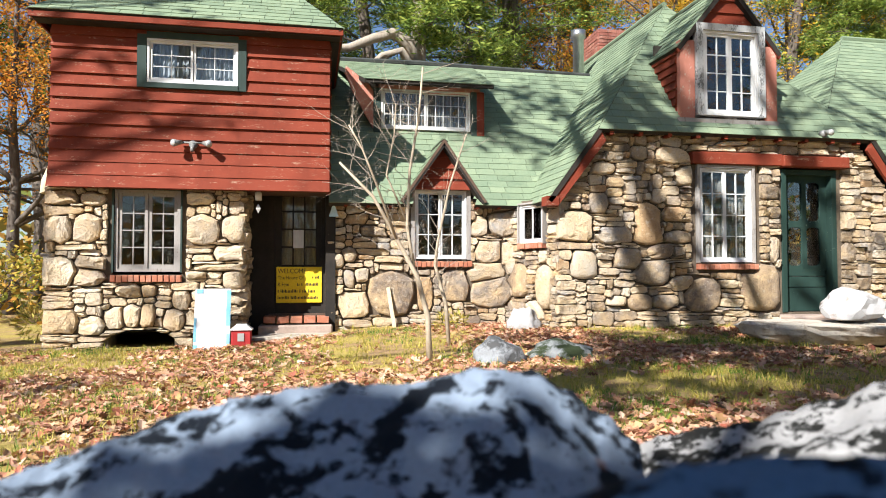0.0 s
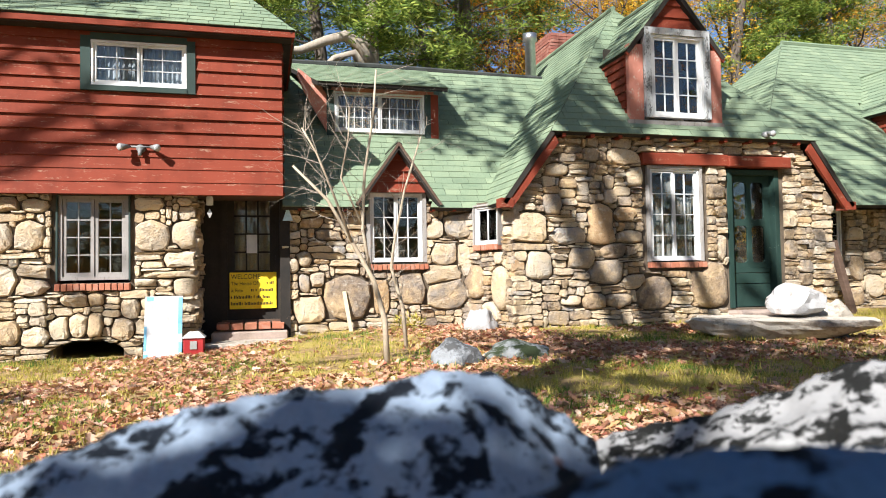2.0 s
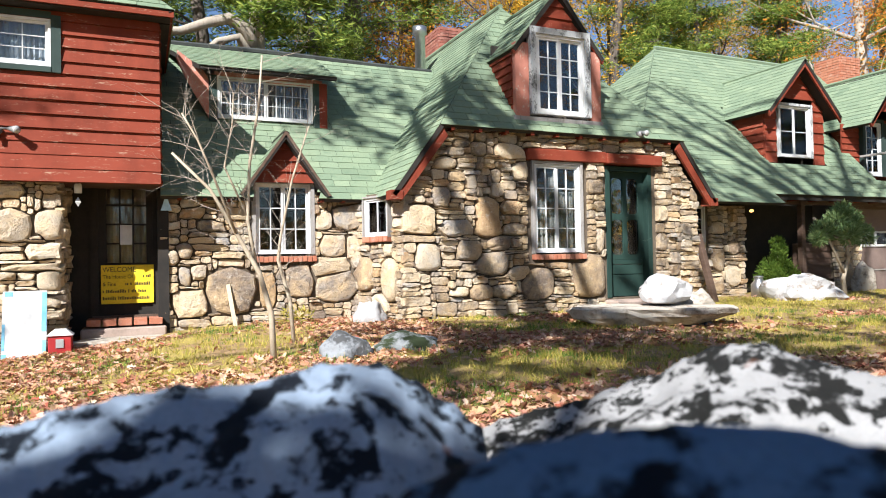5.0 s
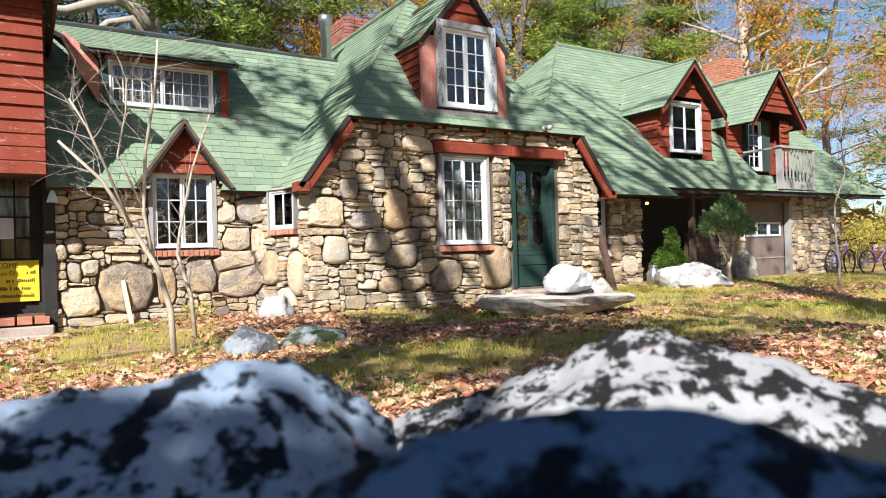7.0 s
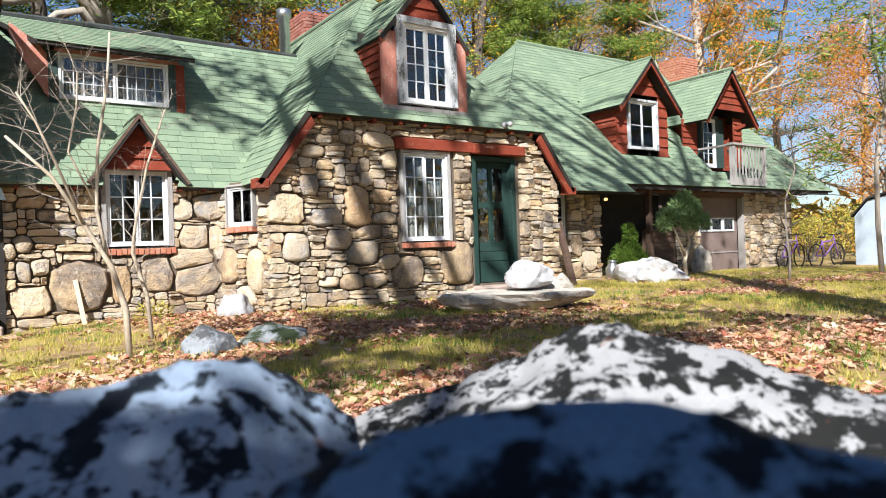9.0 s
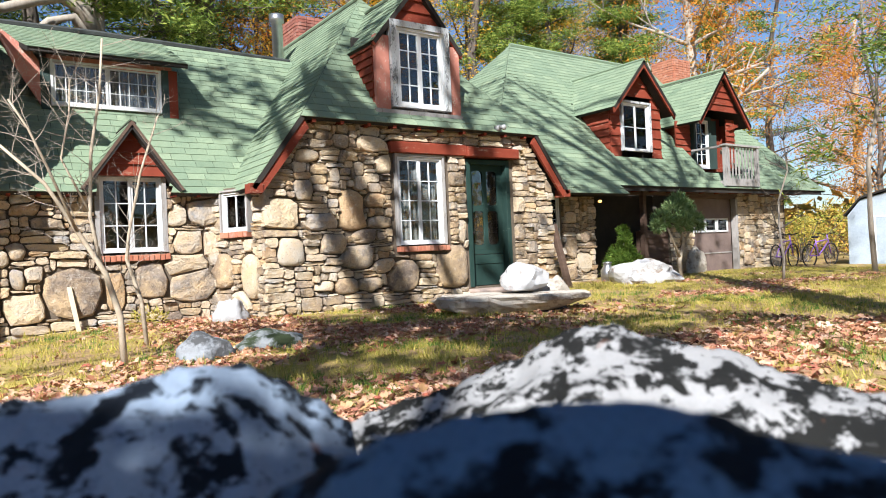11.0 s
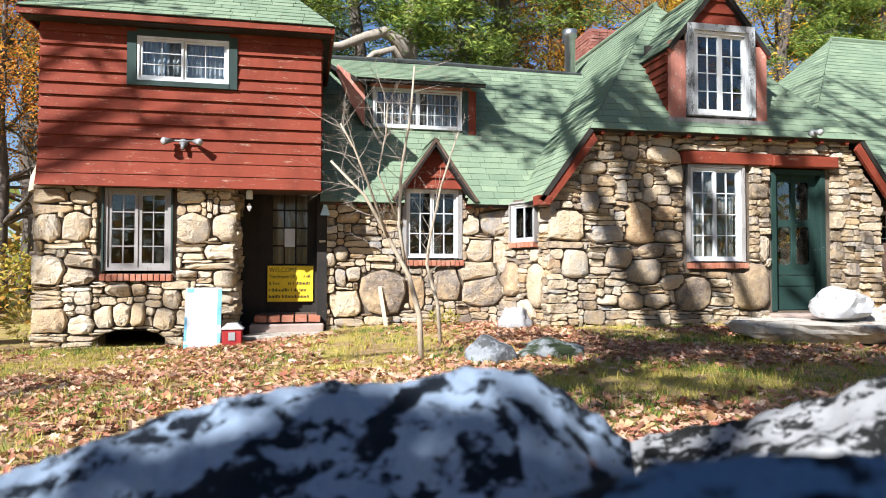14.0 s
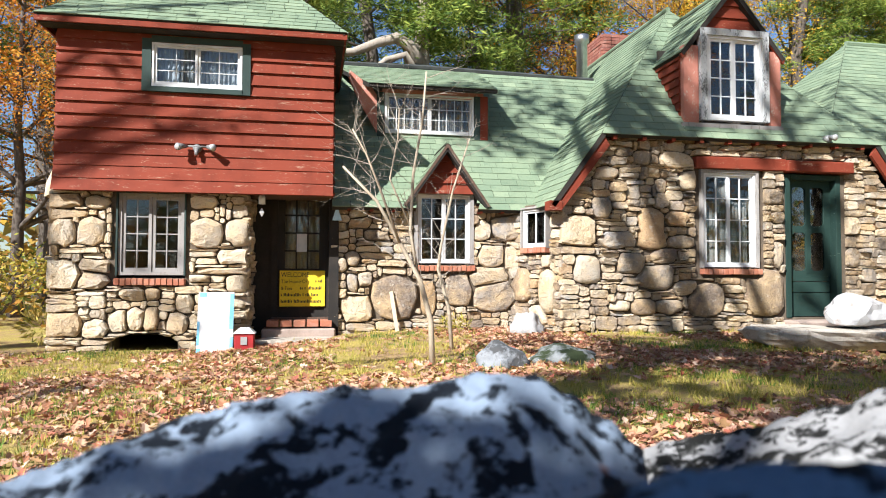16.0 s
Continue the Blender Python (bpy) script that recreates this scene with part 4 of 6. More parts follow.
# sheltered door beside the tower
D1 = 10.4
part("lobby", Shape().box(-0.92, -0.62, D1, D1 + 0.12, 0.1, 2.12).box(0.22, 0.36, TY + 0.5, D1 + 0.12, 0.1, 2.12), BLACK_WOOD, tower, "dark lobby boarding")
d1 = new("door")
d1.parent, d1.matrix_parent_inverse = tower, WHERE[tower].inverted()
WHERE[d1] = I4
tagged(d1, "dark glazed door with small panes and tan curtains")
part("door_frame", Shape().box(-0.62, -0.52, D1 - 0.03, D1 + 0.1, 0.34, 2.12).box(0.16, 0.22, D1 - 0.03, D1 + 0.1, 0.34, 2.12), BLACK_WOOD, d1)
s = Shape().box(-0.52, -0.42, D1, D1 + 0.045, 0.36, 2.12).box(0.08, 0.16, D1, D1 + 0.045, 0.36, 2.12).box(-0.42, 0.08, D1, D1 + 0.045, 0.36, 0.5).box(-0.42, 0.08, D1, D1 + 0.045, 0.98, 1.08).box(-0.42, 0.08, D1 + 0.004, D1 + 0.04, 0.5, 0.98)
for i in (1, 2):
    s.box(-0.42 + i / 6 - 0.012, -0.42 + i / 6 + 0.012, D1 + 0.004, D1 + 0.04, 1.08, 2.12)
for j in (1, 2, 3, 4):
    s.box(-0.42, 0.08, D1 + 0.006, D1 + 0.038, 1.08 + j * 0.265 - 0.012, 1.08 + j * 0.265 + 0.012)
part("door_leaf", s, BLACK_WOOD, d1)
g = part("pane", Shape().box(-0.42, 0.08, D1 + 0.02, D1 + 0.023, 1.08, 2.12), GLASS, d1)
g.visible_shadow = False
v, fc = [], []
for i in range(31):
    x, y = -0.43 + 0.52 * i / 30, D1 + 0.07 + 0.012 * math.sin(i * 1.5)
    v += [(x, y, 1.05), (x, y, 2.1)]
    if i:
        fc.append((2 * i - 2, 2 * i, 2 * i + 1, 2 * i - 1))
part("curtain", Shape().add(v, fc), CURTAIN_TAN, d1, "tan gathered curtain")
part("threshold", Shape().box(-0.6, 0.22, D1 - 0.06, D1 + 0.1, 0.31, 0.36), BROWN_WOOD, d1)

# ---- garage wing ----
wing = base("garage_wing", (15, 11, 0.15), "long garage wing with a green roof and red gabled dormers", "house")
WY = 10.8
W_HOLES = [(10.36, 10.8, 1.04, 2.1)]
wall_w = part("wall", wall_slab(8.9, 11.85, 0.0, flat(2.1), W_HOLES, WY, WY + 0.4), MORTAR, wing, "fieldstone pier wall with a narrow window")
rubble(wall_w, pose(0, WY, 0), 9.6, 11.85, 0.1, flat(2.1), [(10.32, 10.84, 0.98, 2.12)], [(11.1, 0.95, 0.4, 0.5), (11.5, 0.6, 0.44, 0.5), (11.05, 0.4, 0.4, 0.4), (11.55, 1.2, 0.36, 0.3), (11.1, 1.6, 0.36, 0.3)], 61)
window(wing, "window", pose(10.58, WY - 0.01, 1.06), 0.42, 1.02, 1, 2, 4, WHITE, None, label="narrow white window beside the stone pier", rail=0.035, cloth=[(-0.18, 0.18, 0.03, 0.9, CURTAIN)])
PORCH = WY + 0.9
# black boards here carry the porch's deep shade in their colour
porch = part("porch_wall", Shape().box(11.85, 15.2, PORCH, PORCH + 0.15, 0, 2.5).box(11.75, 11.9, WY + 0.4, PORCH, 0, 2.4), BLACK_WOOD, wing, "boarded back wall of the porch, coloured black for its deep shade")
low_wall = part("porch_rail_wall", Shape().box(13.66, 14.75, 10.95, 11.05, 0.05, 1.27), BROWN_WOOD, wing, "low brown boarded wall at the porch")
clapboards(low_wall, pose(0, 10.95, 0), 13.66, 14.75, 0.08, 1.27, 7, BROWN_WOOD, seed=62)
part("porch_post", Shape().box(13.55, 13.66, WY - 0.1, WY + 0.02, 0.1, 2.3), BROWN_WOOD, wing, "weathered porch post")
part("porch_door", Shape().box(12.4, 13.2, PORCH - 0.06, PORCH - 0.004, 0.2, 2.2), BLACK_WOOD, wing, "dark porch door")
wall_g = part("wall", Shape().box(14.75, 15.55, WY, WY + 0.4, -0.05, 1.4), MORTAR, wing, "fieldstone wall beside the garage door")
wall_h = part("wall", Shape().box(17.68, 20.0, WY, WY + 0.4, -0.05, 2.3), MORTAR, wing, "fieldstone wall at the end of the wing")
rubble(wall_g, pose(0, WY, 0), 14.75, 15.55, 0.05, flat(1.4), [], [(15.1, 0.5, 0.5, 0.7)], 63)
rubble(wall_h, pose(0, WY, 0), 17.7, 20.0, 0.0, flat(2.25), [], [(18.1, 0.4, 0.5, 0.4), (18.8, 0.9, 0.5, 0.4)], 64, cell=0.05)
gar = part("garage_door", Shape().box(15.55, 17.55, WY + 0.12, WY + 0.16, 0.12, 1.18).box(15.55, 17.55, WY + 0.12, WY + 0.16, 1.55, 2.1).box(15.55, 15.75, WY + 0.12, WY + 0.16, 1.18, 1.55).box(17.4, 17.55, WY + 0.12, WY + 0.16, 1.18, 1.55), GARAGE_PAINT, wing, "dull mauve overhead garage door with a row of panes")
part("panel_strip", Shape().box(15.55, 17.55, WY + 0.10, WY + 0.12, 0.60, 0.63), GREY_WOOD, gar)
for i in range(3):
    a = 15.8 + i * 0.54
    part("light_frame", Shape().box(a, a + 0.03, WY + 0.09, WY + 0.14, 1.18, 1.55).box(a + 0.47, a + 0.5, WY + 0.09, WY + 0.14, 1.18, 1.55).box(a + 0.03, a + 0.47, WY + 0.09, WY + 0.14, 1.18, 1.23).box(a + 0.03, a + 0.47, WY + 0.09, WY + 0.14, 1.51, 1.55), WHITE, gar, "white pane frame")
    g = part("pane", Shape().box(a + 0.03, a + 0.47, WY + 0.11, WY + 0.114, 1.23, 1.51), GLASS, gar)
    g.visible_shadow = False
part("garage_back", Shape().box(15.4, 20, WY + 1.2, WY + 1.3, 0, 2.3), INSIDE, wing)
part("door_post", Shape().box(17.56, 17.66, WY - 0.05, WY + 0.1, 0.05, 2.08), GREY_WOOD, wing, "weathered pale door post")
part("header", Shape().box(11.9, 20.1, WY - 0.05, WY + 0.1, 2.15, 2.35).box(15.4, 17.7, WY + 0.0, WY + 0.14, 2.08, 2.15), BROWN_WOOD, wing, "brown timber header")
part("end_wall", Shape().box(20.0, 20.2, WY, 17.2, -0.1, 2.4).box(9, 20.2, 17.0, 17.2, 0, 2.4), BROWN_WOOD, wing)
RW = (14.0, 6.5)
roof_w = part("roof", Shape().tube([(12.4, RW[0], 6.52), (19.3, RW[0], 6.5)], [0.06, 0.06], 6), SHINGLE_FAR, wing, "long green shingled roof, sagging and hipped")
roof_plane(roof_w, (8.6, 10.0, 2.09), (12.2, 10.0, 2.09), (12.1, 10.22, 2.33), (8.7, 10.22, 2.33), 71, course=0.15)
roof_plane(roof_w, (8.4, 10.2, 2.3), (21.5, 10.2, 2.3), (19.2, 14.0, 6.5), (12.4, 14.0, 6.5), 72, course=0.15, holes=[(4.42, 6.3, 1.0, 3.2), (7.6, 9.45, 0.55, 3.2)])
roof_plane(roof_w, (8.4, 17.8, 2.3), (8.4, 10.2, 2.3), (12.4, 14.0, 6.5), (12.4, 14.0, 6.5), 73)
roof_plane(roof_w, (21.5, 10.2, 2.3), (21.5, 17.8, 2.3), (19.2, 14.0, 6.5), (19.2, 14.0, 6.5), 74)
roof_plane(roof_w, (21.5, 17.8, 2.3), (8.4, 17.8, 2.3), (12.4, 14.0, 6.5), (19.2, 14.0, 6.5), 75)
part("eave_board", Shape().box(11.4, 21.3, 10.24, 10.28, 2.18, 2.28), BLACK_WOOD, wing, "dark eave board")
for i in range(14):
    part("rafter_tail", Shape().box(11.8 + i * 0.68, 11.87 + i * 0.68, 10.26, 10.8, 2.2, 2.27), RED, wing, "red rafter tail")
gable_dormer(wing, 13.76, 11.0, 3.1, 0.95, 4.2, 5.44, 10.65, 13.1, 1.17, RED, (13.16, 14.36, 3.15, 4.6), 12.6, 80, 9)
# cloth serves as curtain and as painted sky reflection together
window(wing, "window", pose(13.76, 10.97, 3.25), 1.0, 1.17, 2, 1, 2, WHITE, WHITE_WORN, 0.06, rail=0.032, label="white dormer window with large panes", cloth=[(-0.46, 0.46, 0.05, 1.1, SKY_CLOTH)])
# another dark sheet that stands for room shade
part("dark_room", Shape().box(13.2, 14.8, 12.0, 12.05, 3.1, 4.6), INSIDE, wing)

# balcony dormer: deep hood over a recessed door
bx, bY = 17, 10.55
hood = part("dormer", Shape().box(16.13, 17.85, 11.32, 11.38, 2.9, 4.4), RED, wing, "deep hooded dormer over a balcony door")
clapboards(hood, pose(0, 10.75, 0), 16.05, 18.05, 4.45, 5.36, 5, RED, lambda z: bx - (5.45 - z) * 0.82, lambda z: bx + (5.45 - z) * 0.82, seed=91)
clapboards(hood, pose(0, 10.95, 0), 17.55, 17.95, 2.95, 4.3, 9, RED, seed=92)
part("cheek", Shape().box(16.05, 16.13, 11.3, 13, 2.9, 4.2), RED, hood)
part("cheek", Shape().box(17.85, 17.93, 11.0, 13, 2.9, 4.2), RED, hood)
clapboards(hood, pose(0, 11.3, 0), 15.75, 16.38, 2.95, 4.2, 8, RED, seed=93)
part("trim_board", Shape().box(17.22, 17.5, 11.2, 11.31, 2.95, 4.3), GREEN_TRIM, hood, "dark green trim board")
roof_h = part("roof", Shape().rod((bx, bY, 5.56), (bx, 13.2, 5.56), 0.04), SHINGLE_FAR, wing, "green shingled hood roof")
roof_plane(roof_h, (15.8, 13.2, 4.1), (15.8, bY, 4.1), (bx, bY, 5.53), (bx, 13.2, 5.53), 94)
roof_plane(roof_h, (18.2, bY, 4.1), (18.2, 13.2, 4.1), (bx, 13.2, 5.53), (bx, bY, 5.53), 95)
part("rake_board", Shape().slab([(bx, bY, 5.5), (18.2, bY, 4.07), (18.13, bY, 3.97), (bx, bY, 5.34)], (0, 0.05, 0)), RED, wing, "red rake board")
part("rake_board", Shape().slab([(bx, bY, 5.5), (15.8, bY, 4.07), (15.85, bY, 4.0), (bx, bY, 5.4)], (0, 0.05, 0)), RED, wing, "red rake board")
part("brace", Shape().slab([(17.65, 10.85, 4.0), (18.05, 10.85, 4.12), (18.05, 10.85, 4.2), (17.65, 10.85, 4.1)], (0, 0.1, 0)), RED, wing, "red timber brace")
window(wing, "window", pose(16.82, 11.2, 2.95), 0.62, 1.34, 1, 2, 4, WHITE, GREEN_TRIM, 0.09, label="white glazed balcony door in green trim")
balcony = part("balcony", Shape().box(16.25, 17.8, 10.2, 11.2, 2.42, 2.5).box(16.25, 17.8, 10.18, 10.22, 2.36, 2.56), GREY_WOOD, wing, "weathered grey balcony with vertical pickets")
me = Shape().box(-0.022, 0.022, -0.012, 0.012, 0, 0.82).mesh("picket", GREY_WOOD)
for i in range(9):
    part("picket", me, None, balcony, at=pose(16.46 + i * 0.15, 10.2, 2.56))
for a, b in ((16.24, 16.36), (17.7, 17.8)):
    part("post", Shape().box(a, b, 10.15, 10.25, 2.36, 3.42), GREY_WOOD, balcony)
part("rail", Shape().box(16.2, 17.84, 10.12, 10.28, 3.40, 3.45), GREY_WOOD, balcony)
part("rail", Shape().box(16.23, 16.35, 10.28, 11.15, 3.38, 3.43), GREY_WOOD, balcony)


def chimney(parent, x, y, z0, z1, w, mat):
    c = part("chimney", Shape().box(x - w / 2 + 0.02, x + w / 2 - 0.02, y - w / 2 + 0.02, y + w / 2 - 0.02, z0, z1), MORTAR, parent, "brick chimney stack")
    rows, n = int((z1 - z0) / 0.075), max(2, round(w / 0.2))
    me = Shape().box(-w / n / 2 + 0.006, w / n / 2 - 0.006, -0.03, 0.03, -0.032, 0.032).mesh("brick", mat)
    for k in range(rows):
        o = 0.012 if k > rows - 4 else 0
        for i in range(n):
            q = -w / 2 + (i + 0.5) * w / n
            for a, b, r in ((x + q, y - w / 2 - o, 0), (x - w / 2 - o, y + q, 90)):
                part("brick", me, None, c, at=pose(a, b, z0 + (k + 0.5) * 0.075, 0, 0, r))


chimney(cottage, 6.72, 14.6, 4.9, 6.4, 0.8, BRICK_DARK)
chimney(wing, 18.75, 13.5, 5.4, 6.7, 0.8, BRICK)
part("flue", Shape().tube([(5.42, 13.2, 4.4), (5.42, 13.2, 5.78), (5.42, 13.2, 5.8), (5.42, 13.2, 5.95), (5.42, 13.2, 5.97)], [0.11, 0.11, 0.15, 0.15, 0.05], 16), METAL, cottage, "galvanised stove pipe with a cap", True)

# ---- the yard ----
def ground_z(x, y):
    """The lawn: nearly level, falling a little towards the tower and, far off, to the east."""
    s = min(1.0, max(0.0, (1.6 - x) / 3.6))
    z = 0.17 - 0.19 * s * s * (3 - 2 * s) * min(1.0, max(0.0, (y - 2) / 6))
    z -= 0.012 * max(0.0, x - 15)
    return z + 0.02 * noise.noise((x * 0.9, y * 0.9, 3.0)) + 0.012 * noise.noise((x * 3, y * 3, 7.0))


def steps(lo, hi, fine, far):
    a, q = [lo], fine
    b, d = [hi], fine
    n = int((hi - lo) / fine)
    mid = [lo + (hi - lo) * i / n for i in range(n + 1)]
    left, right = [], []
    x = lo
    while x > -far:
        q *= 1.35
        x -= q
        left.append(x)
    x = hi
    while x < far:
        d *= 1.35
        x += d
        right.append(x)
    return left[::-1] + mid + right


xs, ys = steps(-7, 24, 0.16, 400), steps(0.5, 13, 0.16, 400)
gv = [(x, y, ground_z(max(-60, min(60, x)), max(-60, min(60, y)))) for y in ys for x in xs]
gf = [(j * len(xs) + i, j * len(xs) + i + 1, (j + 1) * len(xs) + i + 1, (j + 1) * len(xs) + i) for j in range(len(ys) - 1) for i in range(len(xs) - 1)]
thing("ground", Shape().add(gv, gf), GROUND, "autumn lawn of thin grass, soil and leaf litter", "ground", smooth=True, kind="structure")


def lump(name, at, size, material, label, category, seed, rough=0.25, scale=1.6, turn=0.0, cut=0.0, sub=4, group="", flat_top=0.0, facets=False):
    """A boulder: a ball pushed about by noise at two scales, flattened below."""
    bm = bmesh.new()
    bmesh.ops.create_icosphere(bm, subdivisions=3 if facets else sub, radius=1)
    for v in bm.verts:
        p = v.co.copy()
        n1, n2 = noise.noise(p * scale + Vector((seed, 0, 0))), noise.noise(p * scale * 3.3 + Vector((0, seed, 0)))
        cell = noise.cell(p * 2.1 + Vector((0, 0, seed)))
        v.co = p * (1 + rough * n1 + rough * 0.35 * n2 + rough * 0.12 * cell)
        if flat_top and v.co.z > flat_top:
            v.co.z = flat_top + (v.co.z - flat_top) * 0.15
        if v.co.z < -0.6:
            v.co.z = -0.6 + (v.co.z + 0.6) * 0.2
    me = bpy.data.meshes.new(name)
    bm.to_mesh(me)
    bm.free()
    me.materials.append(material)
    me.polygons.foreach_set("use_smooth", [not facets] * len(me.polygons))
    ob = new(name, me)
    ob.matrix_basis = pose(*at, 0, 0, turn) @ Matrix.Diagonal((*size, 1))
    return tagged(ob, label, category, group)


# the quartz boulders that the camera looks over: a crest of varying height round the eye
def crest_rock(name, az0, az1, r_in, r0, r_out, crest, fall_in, material, label, amp, seed, n=220, m=90):
    """crest: (azimuth, dip below the eye's level) of the skyline at the distance r0; the stone falls away before and behind it."""
    v = []
    for i in range(n + 1):
        az = az0 + (az1 - az0) * i / n
        k = max(q for q in range(len(crest) - 1) if crest[q][0] <= az or q == 0)
        f = min(1, max(0, (az - crest[k][0]) / (crest[k + 1][0] - crest[k][0])))
        f = f * f * (3 - 2 * f)
        rr = r0 * (1 + 0.10 * noise.noise((az * 0.05, seed, 0)))
        top = EYE - rr * math.tan(radians(crest[k][1] * (1 - f) + crest[k + 1][1] * f))
        side = min(1.0, min(az - az0, az1 - az) / 6)
        for j in range(m + 1):
            r = r_in + (r_out - r_in) * j / m
            d = r - rr
            z = top - (fall_in * d * d / (0.05 + abs(d)) if d < 0 else 2.6 * d * d / (0.10 + d))
            px, py = r * math.sin(radians(az)), r * math.cos(radians(az))
            near = min(1.0, 0.10 + abs(d) * 5)
            z += near * amp * (noise.noise((px * 6, py * 6, seed)) + 0.55 * noise.noise((px * 15, py * 15, seed + 5))) + amp * 0.22 * noise.noise((px * 38, py * 38, seed + 9)) + amp * 0.15 * noise.noise((px * 90, py * 90, seed + 3))
            edge = min(side, 1.0, (m - j) / 6)
            v.append((px, py, 0.05 + (max(z, 0.1) - 0.05) * max(0.0, edge)))
    f = [(i * (m + 1) + j, i * (m + 1) + j + 1, (i + 1) * (m + 1) + j + 1, (i + 1) * (m + 1) + j) for i in range(n) for j in range(m)]
    return thing(name, Shape().add(v, f), material, label, "rock", smooth=True)


crest_rock("quartz_boulder", -62, 33, 0.30, 0.86, 1.5, [(-62, 27), (-34, 17.5), (-21.7, 14.3), (-18.3, 13.5), (-14.6, 12.3), (-9.5, 10.9), (-4.4, 10.0), (2.4, 9.4), (7.0, 9.5), (11.7, 8.7), (14.6, 8.2), (18.3, 8.4), (21.1, 9.6), (23.8, 11.4), (27.3, 13.6), (33, 19)], 0.42, QUARTZ_SHADE_BLUE, "white quartz boulder, shade-blue in its colour, patched with black lichen", 0.026, 2.0)
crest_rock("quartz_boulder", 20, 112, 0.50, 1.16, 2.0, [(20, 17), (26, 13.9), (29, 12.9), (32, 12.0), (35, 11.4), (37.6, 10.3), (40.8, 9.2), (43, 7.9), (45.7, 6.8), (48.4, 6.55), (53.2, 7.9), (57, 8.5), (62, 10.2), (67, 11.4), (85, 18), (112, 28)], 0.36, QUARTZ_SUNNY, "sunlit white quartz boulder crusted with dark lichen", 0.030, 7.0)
# deep shade on the nearest rock is put into this dark blue base
SHADE_ROCK = make_quartz("shade_blue_rock", (0.075, 0.14, 0.235), (0.002, 0.004, 0.008), 11, 0.476, 0.05)
crest_rock("dark_boulder", 12, 100, 0.22, 0.46, 0.64, [(12, 27), (22, 17.8), (25.8, 16.3), (30.5, 15.1), (37.7, 13.6), (44.8, 12.9), (51.5, 12.8), (55.7, 13.3), (59.7, 14.8), (63.5, 15.6), (70, 16.0), (100, 28)], 0.5, SHADE_ROCK, "near lichened rock beside the quartz, coloured the dark blue of shade", 0.012, 4.0, 120, 50)

# stones on the lawn
lump("boulder", (1.68, 6.0, 0.19), (0.24, 0.2, 0.19), GREY_ROCK, "grey speckled boulder half sunk in leaf litter", "rock", 1.3)
lump("boulder", (2.36, 6.25, 0.17), (0.32, 0.24, 0.15), MOSS_ROCK, "low grey boulder with a mossy dark face", "rock", 4.1)
lump("quartz_stone", (2.95, 9.25, 0.25), (0.22, 0.18, 0.24), QUARTZ, "white quartz stone against the cottage wall", "rock", 2.2)
def slab_bench(x, y, turn, half, wide, top, low):
    """A split slab: level top, broken edge, underside drawn in."""
    rng, n = random.Random(14), 40
    v, f = [], []
    levels = ((0.0, top), (0.5, top), (0.94, top - 0.004), (1.0, top - 0.025), (1.02, top - 0.07), (0.95, top - 0.12), (0.80, low + 0.07), (0.58, low), (0.0, low))
    for k, (sc, z) in enumerate(levels):
        for i in range(n):
            a = 2 * math.pi * i / n
            c, q = math.cos(a), math.sin(a)
            r = (abs(c) ** 3.2 + abs(q) ** 3.2) ** (-1 / 3.2) * (1 + 0.13 * noise.noise((c * 2.2, q * 2.2, 5)) + 0.13 * noise.noise((c * 6, q * 6, 9 + k * 0.6)))
            v.append((c * r * half * sc, q * r * wide * sc, z + 0.018 * noise.noise((c * sc * 5, q * sc * 5, 2 + k)) + 0.03 * c * (k > 4)))
    for k in range(len(levels) - 1):
        f += [(k * n + i, (k + 1) * n + i, (k + 1) * n + (i + 1) % n, k * n + (i + 1) % n) for i in range(n)]
    return thing("stone_bench", Shape().add(v, f), SLAB, "long grey stone slab bench on low stones", "bench", at=pose(x, y, 0, 0, 0, turn))


slab_bench(5.85, 6.75, -40, 0.98, 0.42, 0.41, 0.17)
for x, y in ((5.45, 7.05), (6.3, 6.45)):
    lump("bench_support", (x, y, 0.14), (0.22, 0.18, 0.08), GREY_ROCK, "rough stone carrying the slab bench", "rock", x)
lump("quartz_stone", (6.02, 6.74, 0.575), (0.33, 0.26, 0.215), QUARTZ, "white quartz lump lying on the stone bench", "rock", 8.8, rough=0.34, scale=1.3, facets=True)
lump("stone", (6.75, 6.95, 0.34), (0.28, 0.2, 0.24), SLAB, "tan fieldstone standing behind the slab bench", "rock", 9.7, rough=0.3)
lump("quartz_rock", (11.25, 8.9, 0.32), (0.66, 0.38, 0.32), QUARTZ_BROWN, "large white and rusty quartz rock on the lawn", "rock", 12.7, rough=0.42, scale=1.5, turn=-35, facets=True)
lump("stone", (15.0, 10.3, 0.35), (0.3, 0.2, 0.45), SLAB, "upright stone beside the garage", "rock", 15.2)

# entry steps
part_step = base("entry_step", (-0.2, 10.1, 0.05), "brick-edged entry step before the dark door", "step")
part("tread", Shape().box(-0.72, 0.32, 9.95, 10.34, 0.05, 0.22), CONCRETE, part_step, bevel=0.02)
brick_row(part_step, pose(0, 10.3, 0), -0.66, 0.28, 0.29, 5, 0.09, 0.3)
thing("flagstone", Shape().slab([(-0.95, 9.3, 0.02), (0.2, 9.45, 0.02), (0.3, 9.95, 0.02), (-0.6, 9.98, 0.02)], (0, 0, 0.09)), SLAB, "flat flagstone before the entry step", "flagstone", bevel=0.02)

